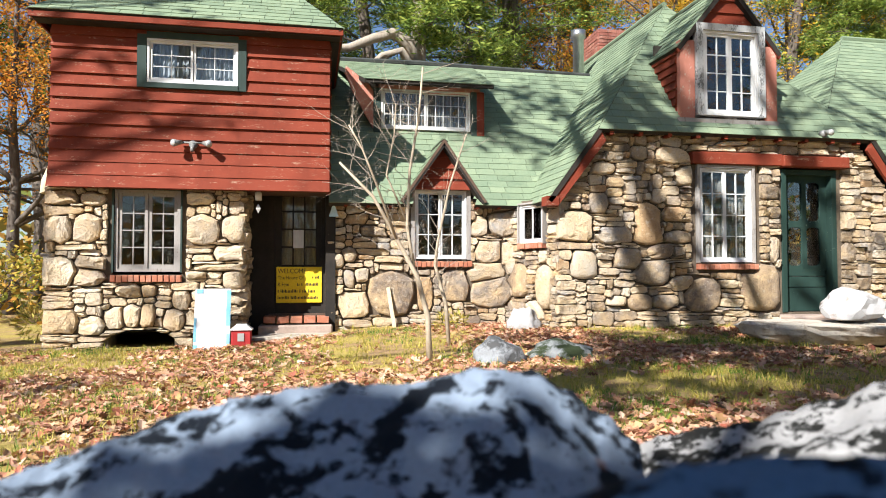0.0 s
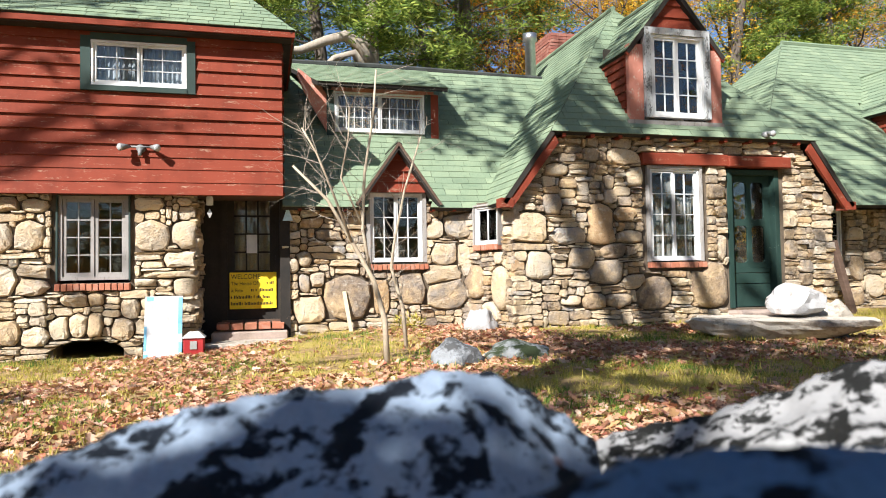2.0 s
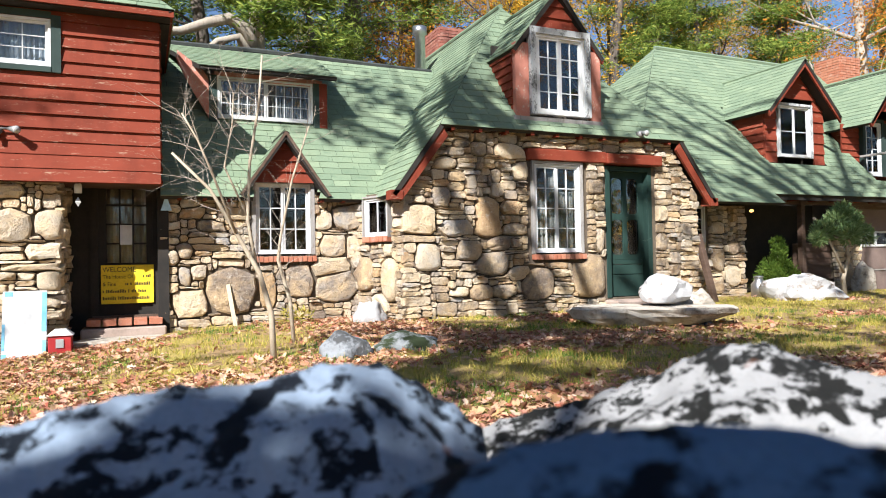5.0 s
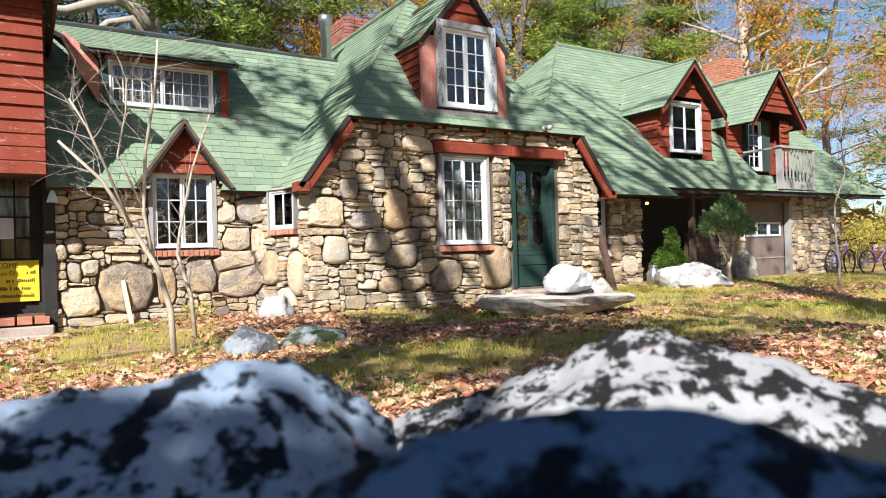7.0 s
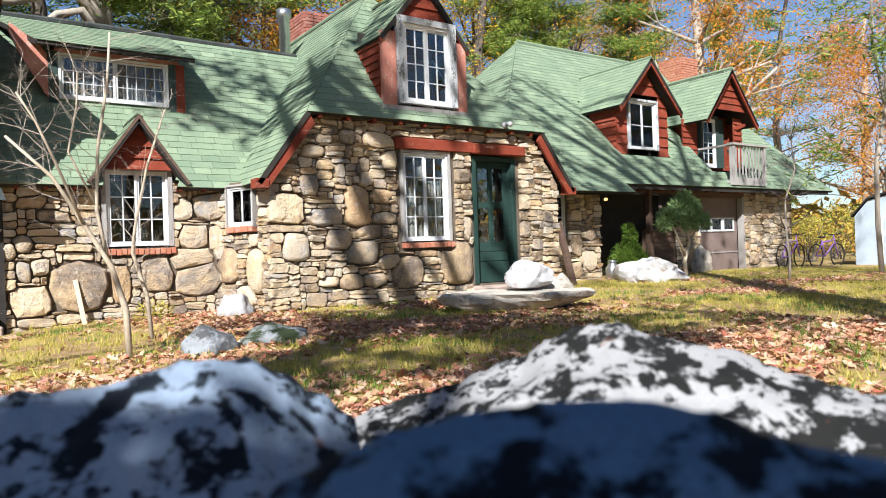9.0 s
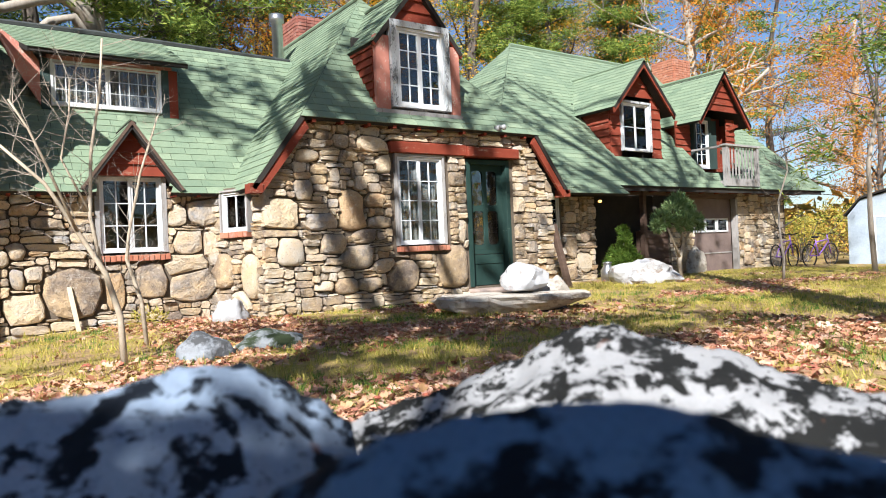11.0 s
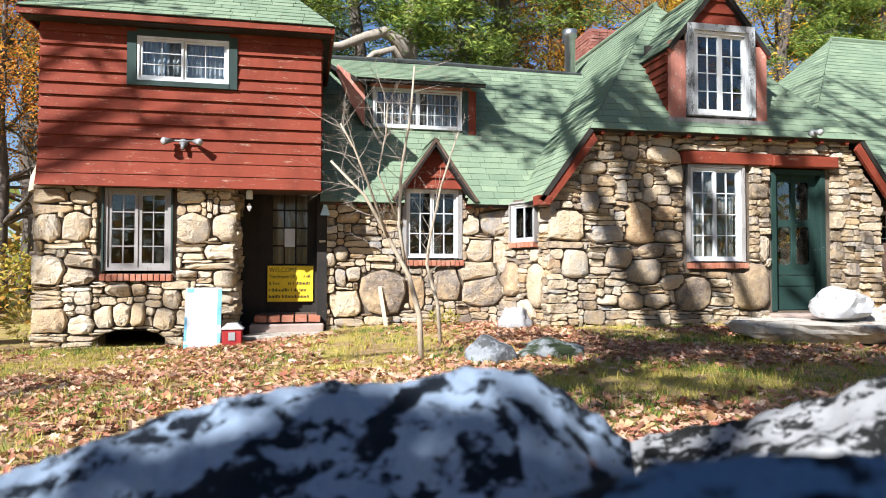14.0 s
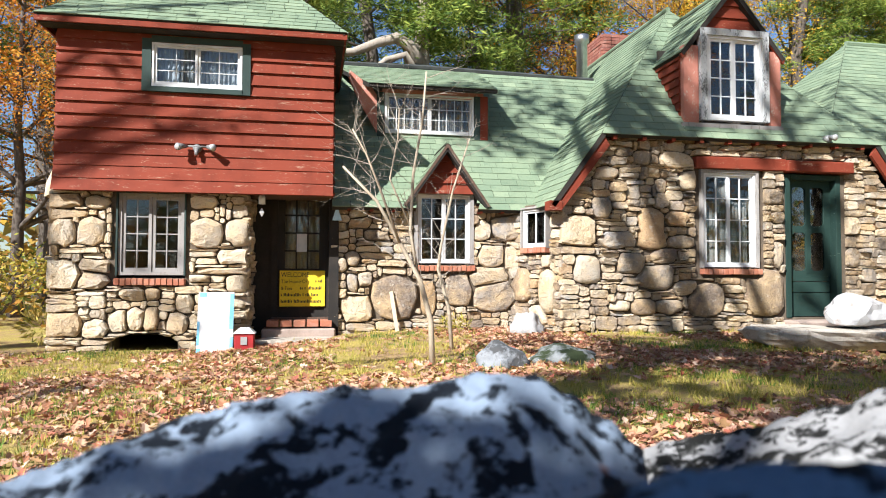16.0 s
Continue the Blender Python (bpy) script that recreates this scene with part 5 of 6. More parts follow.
# leaning white and blue panel, small red lantern, stick
BLUE = make_plain("pale_blue_paint", (0.16, 0.42, 0.62), (0.25, 0.52, 0.70), 9)
lean = pose(-1.22, 9.02, 0.0, -12, 0, 0)
panel = base("painted_panel", (-1.22, 9.02, 0.0), "white board with blue painted edges leaning on the wall", "board")
part("board", Shape().box(-0.22, 0.22, 0, 0.02, 0, 0.78, ), WHITE, panel, at=lean)
for k, (a, b, c, d) in enumerate(((-0.22, -0.19, 0.1, 0.4), (0.17, 0.22, 0.3, 0.76), (0.18, 0.22, 0.02, 0.2), (-0.2, -0.12, 0.72, 0.77), (-0.22, -0.17, 0.0, 0.06))):
    part("blue_patch", Shape().box(a, b, -0.004, -0.001, c, d), BLUE, panel, "pale blue paint patch", at=lean)
LANTERN_RED = make_paint("lantern_red", (0.36, 0.03, 0.03), (0.5, 0.4, 0.35), 0.7)
lantern = base("garden_lantern", (-0.86, 9.12, 0.03), "small red lantern house with a white roof", "lantern")
part("body", Shape().box(-0.98, -0.74, 9.02, 9.22, 0.03, 0.24), LANTERN_RED, lantern, bevel=0.008)
part("roof", Shape().add([(-1.0, 9.0, 0.24), (-0.72, 9.0, 0.24), (-0.72, 9.24, 0.24), (-1.0, 9.24, 0.24), (-0.92, 9.06, 0.31), (-0.8, 9.06, 0.31), (-0.8, 9.18, 0.31), (-0.92, 9.18, 0.31)], [(3, 2, 1, 0), (4, 5, 6, 7), (0, 1, 5, 4), (1, 2, 6, 5), (2, 3, 7, 6), (3, 0, 4, 7)]), WHITE, lantern, "white pyramid roof")
part("window", Shape().box(-0.9, -0.82, 9.008, 9.016, 0.1, 0.2), LENS, lantern, "pale grey window")
thing("leaning_stick", Shape().box(-0.028, 0.028, -0.02, 0.02, 0, 0.64), PALE_WOOD, "pale cut stick leaning on the stone wall", "stick", bevel=0.004, at=pose(1.22, 9.98, 0.12, -10, -8, 0))

# yellow welcome board on the dark door
YELLOW = make_plain("yellow_paint", (0.72, 0.50, 0.015), (0.80, 0.58, 0.03), 5)
INK = make_plain("black_lettering", (0.02, 0.02, 0.02), (0.03, 0.03, 0.03), 5)
sign = base("welcome_sign", (-0.15, 10.36, 0.53), "yellow painted welcome board hung on the dark door", "sign")
part("board", Shape().box(-0.49, 0.17, 10.345, 10.365, 0.52, 1.05), YELLOW, sign, bevel=0.003)


def words(text, x, y, z, size, parent, material, squeeze=1.0):
    c = bpy.data.curves.new("writing", "FONT")
    c.body, c.size, c.extrude = text, size, 0.0015
    tmp = bpy.data.objects.new("writing", c)
    scene.collection.objects.link(tmp)
    me = bpy.data.meshes.new_from_object(tmp.evaluated_get(bpy.context.evaluated_depsgraph_get()))
    bpy.data.objects.remove(tmp)
    me.materials.clear()
    me.materials.append(material)
    return part("writing", me, None, parent, "black hand lettering", at=pose(x, y, z, 90, 0, 0) @ Matrix.Diagonal((squeeze, 1, 1, 1)))


words("WELCOME", -0.47, 10.343, 0.955, 0.10, sign, INK, 0.85)
words("The House Of", -0.47, 10.343, 0.865, 0.075, sign, INK, 0.85)
words("& Fine", -0.47, 10.343, 0.765, 0.075, sign, INK, 0.85)
for a, b, z in ((-0.19, 0.12, 0.77), (-0.47, 0.10, 0.67), (-0.47, 0.12, 0.575), (0.03, 0.13, 0.875)):
    x = a
    rr = random.Random(int(z * 100))
    while x < b - 0.012:
        if rr.random() < 0.82:
            h = rr.choice((0.032, 0.036, 0.046))
            part("bar", Shape().box(x, x + 0.013, 10.342, 10.345, z, z + h), INK, sign, "black lettering bar")
        x += 0.021
thing("paper_notice", Shape().box(-0.25, -0.10, 10.385, 10.388, 1.33, 1.60), WHITE, "white paper notice on the door pane", "notice")
thing("wall_plaque", Shape().slab([(0.26, 10.02, 1.78), (0.40, 10.02, 1.78), (0.33, 10.02, 2.0)], (0, 0.012, 0)), make_plain("pale_blue_enamel", (0.42, 0.60, 0.72), (0.5, 0.68, 0.8), 9), "pale blue triangular plaque by the door", "plaque")
tag = base("hanging_lantern", (-0.7, 9.58, 1.78), "white hanging ornament on a string", "ornament")
part("body", Shape().tube([(-0.70, 9.58, 1.95), (-0.70, 9.58, 2.05), (-0.70, 9.58, 2.09)], [0.045, 0.045, 0.015], 10), WHITE, tag, smooth=True)
part("drop", Shape().tube([(-0.70, 9.58, 1.78), (-0.70, 9.58, 1.84), (-0.70, 9.58, 1.9)], [0.004, 0.045, 0.004], 4), WHITE, tag)
part("string", Shape().rod((-0.70, 9.58, 1.78), (-0.70, 9.58, 2.12), 0.003, n=5), BLACK_WOOD, tag)


def floodlight(x, y, z, heads, label):
    f = base("floodlight", (x, y, z), label, "lamp")
    part("mount", Shape().tube([(x, y + 0.03, z), (x, y - 0.05, z)], [0.055, 0.05], 12).rod((x - 0.16 * (heads > 1), y - 0.04, z + 0.02), (x + 0.16 * (heads > 1), y - 0.04, z + 0.02), 0.014), LAMP_METAL, f, smooth=True)
    for sg in ((-1, 1) if heads > 1 else (0,)):
        a = Vector((x + sg * 0.13, y - 0.05, z + 0.02))
        b = a + Vector((sg * 0.09, -0.12, -0.03))
        h = part("head", Shape().tube([a, a.lerp(b, 0.5), b], [0.022, 0.035, 0.05], 14), LAMP_METAL, f, smooth=True)
        part("lens", Shape().tube([b, b + (b - a) * 0.12], [0.046, 0.035], 14), LENS, h, smooth=True)
    if heads > 1:
        part("sensor", Shape().tube([(x, y - 0.06, z - 0.02), (x, y - 0.09, z - 0.10)], [0.03, 0.022], 10), LAMP_METAL, f, smooth=True)
    return f


floodlight(-1.53, 9.46, 2.66, 2, "double floodlight with a sensor on the red boards")
floodlight(7.6, 8.98, 3.06, 1, "single floodlight under the green eave")

# small tree before the middle part: pale bare stems
def grow(shape, rng, p, d, length, r, depth, tips, bend=0.25, n=6):
    pts, radii = [Vector(p)], [r]
    k = 5
    for i in range(k):
        d = (d + Vector((rng.uniform(-bend, bend), rng.uniform(-bend, bend), rng.uniform(-bend * 0.3, bend * 0.6))) * 0.4).normalized()
        pts.append(pts[-1] + d * length / k)
        radii.append(r * (1 - 0.55 * (i + 1) / k))
    shape.tube(pts, radii, n)
    if depth <= 0:
        tips.append((pts[-1], d))
        return
    for i in range(rng.randint(2, 4)):
        q = rng.randint(2, k)
        side = d.orthogonal().normalized()
        side.rotate(Matrix.Rotation(rng.uniform(0, 6.28), 3, d))
        grow(shape, rng, pts[q], (d * rng.uniform(0.5, 1.0) + side * rng.uniform(0.5, 1.0)).normalized(), length * rng.uniform(0.45, 0.7), radii[q] * 0.6, depth - 1, tips, bend, max(4, n - 1))


sapling = base("sapling", (1.12, 6.3, 0.15), "small bare tree with pale leaning stems and twigs", "tree")
srng = random.Random(12)
stems = (([(1.10, 6.3, 0.1), (1.08, 6.3, 0.57), (0.98, 6.3, 0.94), (0.776, 6.3, 1.31), (0.567, 6.3, 1.68), (0.257, 6.3, 1.99)], 0.031), ([(0.97, 6.32, 0.92), (0.89, 6.35, 1.42), (0.92, 6.38, 1.95), (1.01, 6.4, 2.48), (1.05, 6.42, 2.95)], 0.018), ([(0.776, 6.28, 1.3), (0.592, 6.25, 1.79), (0.463, 6.22, 2.1), (0.335, 6.2, 2.32)], 0.013), ([(0.89, 6.35, 1.45), (0.7, 6.4, 1.9), (0.78, 6.45, 2.3), (0.8, 6.5, 2.6)], 0.010), ([(1.49, 7.3, 0.1), (1.45, 7.3, 0.63), (1.33, 7.3, 1.06), (1.36, 7.3, 1.3), (1.49, 7.3, 1.91), (1.68, 7.3, 2.5)], 0.024))
for pts, r in stems:
    part("stem", Shape().tube(pts, [r * (1 - 0.13 * i) for i in range(len(pts))], 9), TWIG, sapling, smooth=True)
tw, tips = Shape(), []
for pts, r in stems:
    for i in range(2, len(pts)):
        for q in range(5):
            a = Vector(pts[i - 1]).lerp(Vector(pts[i]), srng.random())
            grow(tw, srng, a, Vector((srng.uniform(-1, 1), srng.uniform(-0.5, 0.5), srng.uniform(0.1, 1.2))).normalized(), srng.uniform(0.22, 0.45), 0.0042, 2, tips, 0.5, 4)
part("twig", tw, BARK_PALE, sapling, kind="stuff")


# ---- beside the garage wing ----
def needle_bush(name, at, boughs, label, seed, mat, size, n, stems=(), long=2.6, spike=0.0):
    t = base(name, at, label, "shrub")
    for pts, r in stems:
        part("stem", Shape().tube(pts, [r * (1 - 0.18 * i) for i in range(len(pts))], 7), TWIG, t, smooth=True)
    rng = random.Random(seed)
    c = Shape()
    for x, y, z, rad in boughs:
        for _ in range(n):
            d = Vector((rng.gauss(0, 1), rng.gauss(0, 1), rng.gauss(0, 1))).normalized()
            p = Vector((x, y, z)) + d * rad * rng.uniform(0.55, 1.05)
            a = (d + Vector((rng.uniform(-0.5, 0.5), rng.uniform(-0.5, 0.5), rng.uniform(-0.1, 0.7)))).normalized()
            b = a.orthogonal().normalized()
            b.rotate(Matrix.Rotation(rng.uniform(0, 3.14), 3, a))
            s = size * rng.uniform(0.6, 1.3)
            c.add([p, p + a * s * 0.6 - b * s * 0.12, p + a * s * long * 0.5, p + a * s * 0.6 + b * s * 0.12], [(0, 1, 2, 3)])
    part("crown", c, mat, t, kind="stuff")
    return t


cone = []
for k in range(7):
    f = k / 6
    for q in range(max(1, 5 - k)):
        a = q * 1.4 + k
        cone.append((12.35 + (0.30 * (1 - f) ** 0.8) * math.cos(a), 10.35 + 0.3 * (1 - f) * math.sin(a), 0.33 + 0.95 * f, 0.22 - 0.13 * f))
needle_bush("dwarf_spruce", (12.35, 10.35, 0.1), cone, "small cone-shaped dwarf spruce by the porch", 3, SPRUCE, 0.07, 480, [([(12.35, 10.35, 0.0), (12.35, 10.35, 0.5), (12.35, 10.35, 1.0)], 0.03)])
bp = (13.0, 9.4)
pads = [(bp[0] - 0.42, bp[1] + 0.1, 1.55, 0.26), (bp[0] - 0.1, bp[1], 1.75, 0.30), (bp[0] + 0.3, bp[1] - 0.1, 1.6, 0.30), (bp[0] + 0.62, bp[1] - 0.15, 1.42, 0.24), (bp[0] + 0.1, bp[1], 1.98, 0.24), (bp[0] + 0.02, bp[1] - 0.2, 1.45, 0.26), (bp[0] - 0.62, bp[1] + 0.1, 1.38, 0.18), (bp[0] + 0.45, bp[1], 1.85, 0.2)]
pads = [(bp[0] + (x - bp[0]) * 0.8, y, 1.15 + (z - 1.15) * 0.85, r * 0.72) for x, y, z, r in pads]
needle_bush("garden_pine", (*bp, 0.1), pads, "small clipped pine with tufted blue-green pads", 5, CYPRESS, 0.085, 640, [([(bp[0] + 0.12, bp[1], 0.05), (bp[0] + 0.05, bp[1], 0.5), (bp[0] + 0.25, bp[1], 0.95), (bp[0] + 0.1, bp[1], 1.4)], 0.055), ([(bp[0] + 0.1, bp[1], 0.6), (bp[0] - 0.2, bp[1], 1.1), (bp[0] - 0.45, bp[1], 1.5)], 0.03), ([(bp[0] + 0.22, bp[1], 0.9), (bp[0] + 0.5, bp[1], 1.2), (bp[0] + 0.6, bp[1], 1.4)], 0.028)])
needle_bush("weed_clump", (2.0, 9.75, 0.2), [(2.0, 9.75, 0.28, 0.14), (2.12, 9.7, 0.24, 0.12), (1.9, 9.8, 0.24, 0.1)], "low yellow-green weeds at the wall's foot", 6, BLADES, 0.07, 90)
needle_bush("weed_clump", (-3.75, 10.6, 0.1), [(-3.7, 10.4, 0.25, 0.22), (-3.9, 10.8, 0.3, 0.25)], "green weeds beside the tower", 7, BLADES, 0.09, 140)

can = base("milk_can", (11.6, 10.2, 0.15), "grey metal milk can by the porch", "can")
part("body", Shape().tube([(11.6, 10.2, 0.12), (11.6, 10.2, 0.42), (11.6, 10.2, 0.5), (11.6, 10.2, 0.56)], [0.15, 0.15, 0.09, 0.08], 16), METAL, can, smooth=True)
part("lid", Shape().tube([(11.6, 10.2, 0.56), (11.6, 10.2, 0.58), (11.6, 10.2, 0.6)], [0.10, 0.10, 0.05], 16), METAL, can, smooth=True)
thing("leaning_beam", Shape().box(-0.06, 0.06, -0.05, 0.05, 0, 1.35), BROWN_WOOD, "dark weathered beam leaning on the stone pier", "beam", bevel=0.01, at=pose(9.6, 9.4, 0.1, -6, -12, 10))
bulb = base("porch_bulb", (11.95, 10.7, 1.95), "small warm porch bulb on the pier", "lamp")
part("socket", Shape().tube([(11.95, 10.72, 1.97), (11.95, 10.68, 1.97)], [0.03, 0.03], 10), BLACK_WOOD, bulb)
GLOW = Nodes("bulb_glow")
GLOW.b.inputs["Emission Color"].default_value, GLOW.b.inputs["Emission Strength"].default_value = (1.0, 0.42, 0.10, 1), 1.6
part("globe", Shape().tube([(11.95, 10.68, 1.97), (11.95, 10.65, 1.97), (11.95, 10.61, 1.97), (11.95, 10.59, 1.97)], [0.02, 0.035, 0.03, 0.01], 10), GLOW.m, bulb, smooth=True)


def bicycle(at, turn, colour, label):
    m = pose(*at, 0, 0, turn)
    b = base("bicycle", at, label, "bicycle", "bicycles by the garage")
    for x in (-0.52, 0.52):
        ring = [m @ Vector((x + 0.33 * math.cos(a * math.pi / 12), 0, 0.34 + 0.33 * math.sin(a * math.pi / 12))) for a in range(25)]
        w = part("wheel", Shape().tube(ring, [0.02] * 25, 6), BLACK_WOOD, b, "black tyred wheel")
        sp = Shape()
        for a in range(14):
            sp.rod(m @ Vector((x, 0, 0.34)), m @ Vector((x + 0.32 * math.cos(a * 0.449), 0, 0.34 + 0.32 * math.sin(a * 0.449))), 0.003, n=4)
        part("spokes", sp, METAL, w)
    fr = Shape()
    for p, q in (((-0.52, 0.34), (-0.1, 0.32)), ((-0.1, 0.32), (-0.22, 0.78)), ((-0.52, 0.34), (-0.2, 0.72)), ((-0.2, 0.72), (0.36, 0.78)), ((-0.1, 0.32), (0.38, 0.70)), ((0.52, 0.34), (0.34, 0.92))):
        fr.rod(m @ Vector((p[0], 0, p[1])), m @ Vector((q[0], 0, q[1])), 0.018, n=6)
    part("frame", fr, colour, b, smooth=True)
    part("handlebar", Shape().tube([m @ Vector(p) for p in ((0.3, -0.28, 0.98), (0.34, -0.1, 0.94), (0.34, 0.1, 0.94), (0.3, 0.28, 0.98))], [0.014] * 4, 6), BLACK_WOOD, b)
    part("saddle", Shape().box(-0.34, -0.12, -0.06, 0.06, 0.84, 0.9, m), BLACK_WOOD, b, bevel=0.02)


PURPLE = make_plain("purple_enamel", (0.16, 0.07, 0.30), (0.22, 0.10, 0.38), 8, 0.35, 0.02, 0.5)
bicycle((18.9, 10.15, 0.08), 4, PURPLE, "purple bicycle leaning by the stone wall")
bicycle((20.4, 9.9, 0.05), -6, PURPLE, "second purple bicycle beside the garage")

# pale garden shed far across the lawn
shed = base("garden_shed", (21, 8.5, 0.0), "pale blue-white garden shed with a gambrel roof", "shed")
SHED_PAINT = make_plain("pale_shed_paint", (0.30, 0.345, 0.39), (0.35, 0.40, 0.445), 3)
SM = Matrix.Translation((20.7, 9.25, 0.0)) @ Matrix.Rotation(radians(-73), 4, "Z") @ Matrix.Scale(0.85, 4)
part("wall", Shape().slab([SM @ Vector(p) for p in ((0, 0, 0), (2.6, 0, 0), (2.6, 0, 1.75), (2.2, 0, 2.25), (1.3, 0, 2.5), (0.4, 0, 2.25), (0, 0, 1.75))], SM.to_3x3() @ Vector((0, 3, 0))), SHED_PAINT, shed)
for (a, b), (c, d) in (((-0.1, 1.72), (0.38, 2.29)), ((0.38, 2.29), (1.3, 2.55)), ((1.3, 2.55), (2.22, 2.29)), ((2.22, 2.29), (2.7, 1.72))):
    part("roof", Shape().hexa([(a, -0.12, b), (c, -0.12, d), (c, 3.1, d), (a, 3.1, b), (a, -0.12, b + 0.06), (c, -0.12, d + 0.06), (c, 3.1, d + 0.06), (a, 3.1, b + 0.06)], SM), BLACK_WOOD, shed, "dark shed roof")
part("vent", Shape().box(1.15, 1.45, -0.02, 0.0, 1.75, 2.05, SM), BLACK_WOOD, shed, "dark vent")
part("door_trim", Shape().box(0.75, 0.8, -0.02, 0.0, 0.05, 1.7, SM).box(1.8, 1.85, -0.02, 0.0, 0.05, 1.7, SM).box(0.8, 1.8, -0.02, 0.0, 1.65, 1.7, SM), WHITE, shed)

# thin young trees on the right of the lawn
for (x, y), h, sd in (((12.2, 6.6), 3.2, 4), ((15.2, 6.3), 7.0, 9)):
    y_t = base("young_tree", (x, y, 0.1), "thin bare young tree on the lawn", "tree", "young trees on the lawn")
    rg = random.Random(sd)
    pts = [(x + rg.uniform(-0.05, 0.05) * i, y + rg.uniform(-0.05, 0.05) * i, 0.05 + h * i / 6) for i in range(7)]
    part("trunk", Shape().tube(pts, [0.0085 * h * (1 - 0.12 * i) for i in range(7)], 8), BARK_PALE, y_t, smooth=True)
    tw, tp = Shape(), []
    for i in range(2, 7):
        for q in range(4):
            grow(tw, rg, pts[i], Vector((rg.uniform(-1, 1), rg.uniform(-1, 1), rg.uniform(0.1, 0.9))).normalized(), h * 0.14, 0.010, 2, tp, 0.4, 4)
    part("twig", tw, BARK, y_t, kind="stuff")
    if h > 5:
        lv = Shape()
        for p, d in tp:
            leaf_cloud(lv, rg, p, 0.35, 26, 0.03, 3.5)
        part("crown", lv, PINE, y_t, kind="stuff")

# ---- leaf litter and grass ----
def scatter(name, template, faces, n, area, keep, size, tilt, material, label, seed, lift=0.01):
    """Many copies of one small shape, joined into one mesh, lying on the lawn."""
    rng = random.Random(seed)
    tv = np.array(template)
    verts, fs, k = [], [], 0
    while k < n:
        x, y = rng.uniform(area[0], area[1]), rng.uniform(area[2], area[3])
        if not keep(x, y, rng):
            continue
        m = np.array(Euler((rng.gauss(0, tilt), rng.gauss(0, tilt), rng.uniform(0, 6.283))).to_matrix()) * size * rng.uniform(0.6, 1.35)
        o = len(template) * k
        verts.append(tv @ m.T + (x, y, ground_z(x, y) + lift + rng.uniform(0, 0.012)))
        fs += [tuple(i + o for i in f) for f in faces]
        k += 1
    me = bpy.data.meshes.new(name)
    me.from_pydata(np.concatenate(verts).tolist(), [], fs)
    me.materials.append(material)
    return tagged(new(name, me), label, name.split("_")[-1], kind="stuff")


def open_lawn(x, y):
    if y > 9.1 and 3.3 < x < 9.1 or y > 10.1 or (y > 9.5 and x < 0.4) or x * x + y * y < 2.6:
        return False
    return True


OAK_LEAF = [(0, -0.6, 0.02), (0, 0.6, 0.05), (0.28, -0.25, 0.10), (0.13, -0.08, 0.04), (0.38, 0.12, 0.14), (0.16, 0.25, 0.06), (0.24, 0.45, 0.1), (-0.28, -0.25, 0.10), (-0.13, -0.08, 0.04), (-0.38, 0.12, 0.14), (-0.16, 0.25, 0.06), (-0.24, 0.45, 0.1), (0, 0, 0.0)]
OAK_FACES = [(0, 2, 3, 12), (12, 3, 4, 5), (12, 5, 6, 1), (0, 12, 8, 7), (12, 10, 9, 8), (12, 1, 11, 10)]


def leafy(x, y, rng):
    if not open_lawn(x, y):
        return False
    d = 0.42 + 1.1 * noise.noise((x * 0.55, y * 0.55, 1.0)) + 0.5 * noise.noise((x * 1.9, y * 1.9, 4.0)) + (0.12 if y < 6.5 else -0.12) - 0.55 * min(1.0, max(0.0, (x - 4.2) / 2.5))
    return rng.random() < d


scatter("fallen_leaves", OAK_LEAF, OAK_FACES, 34000, (-6.5, 15, 1.2, 10.1), leafy, 0.068, 0.4, FALLEN, "curled brown and tan oak leaves lying on the lawn", 31)
TUFT, TUFT_F = [], []
_r = random.Random(5)
for q in range(7):
    a, l, b = _r.uniform(0, 6.28), _r.uniform(0.5, 1.0), _r.uniform(0.15, 0.6)
    cx, cy = _r.uniform(-0.35, 0.35), _r.uniform(-0.35, 0.35)
    TUFT += [(cx - 0.05 * math.sin(a), cy + 0.05 * math.cos(a), 0), (cx + 0.05 * math.sin(a), cy - 0.05 * math.cos(a), 0), (cx + b * math.cos(a), cy + b * math.sin(a), l)]
    TUFT_F.append((3 * q, 3 * q + 1, 3 * q + 2))


def grassy(x, y, rng):
    if not open_lawn(x, y):
        return False
    return rng.random() < 0.35 - 1.0 * noise.noise((x * 0.55, y * 0.55, 1.0)) + (0.2 if x > 7 or x < -1 else 0)


scatter("lawn_grass", TUFT, TUFT_F, 16000, (-7, 18, 1.3, 10.1), grassy, 0.075, 0.2, BLADES, "thin yellow-green autumn grass in tufts", 32, lift=-0.01)

GREEN_BLADES = make_leaf("green_grass_blades", [(0.06, 0.13, 0.02), (0.12, 0.21, 0.03), (0.20, 0.27, 0.05)])
green = lambda x, y, rng: open_lawn(x, y) and rng.random() < 0.9 * noise.noise((x * 0.9, y * 0.9, 8.0)) + 0.05
scatter("green_grass", TUFT, TUFT_F, 5000, (-6, 9, 1.6, 9.6), green, 0.07, 0.2, GREEN_BLADES, "fresh green grass tufts among the fallen leaves", 33, lift=-0.01)

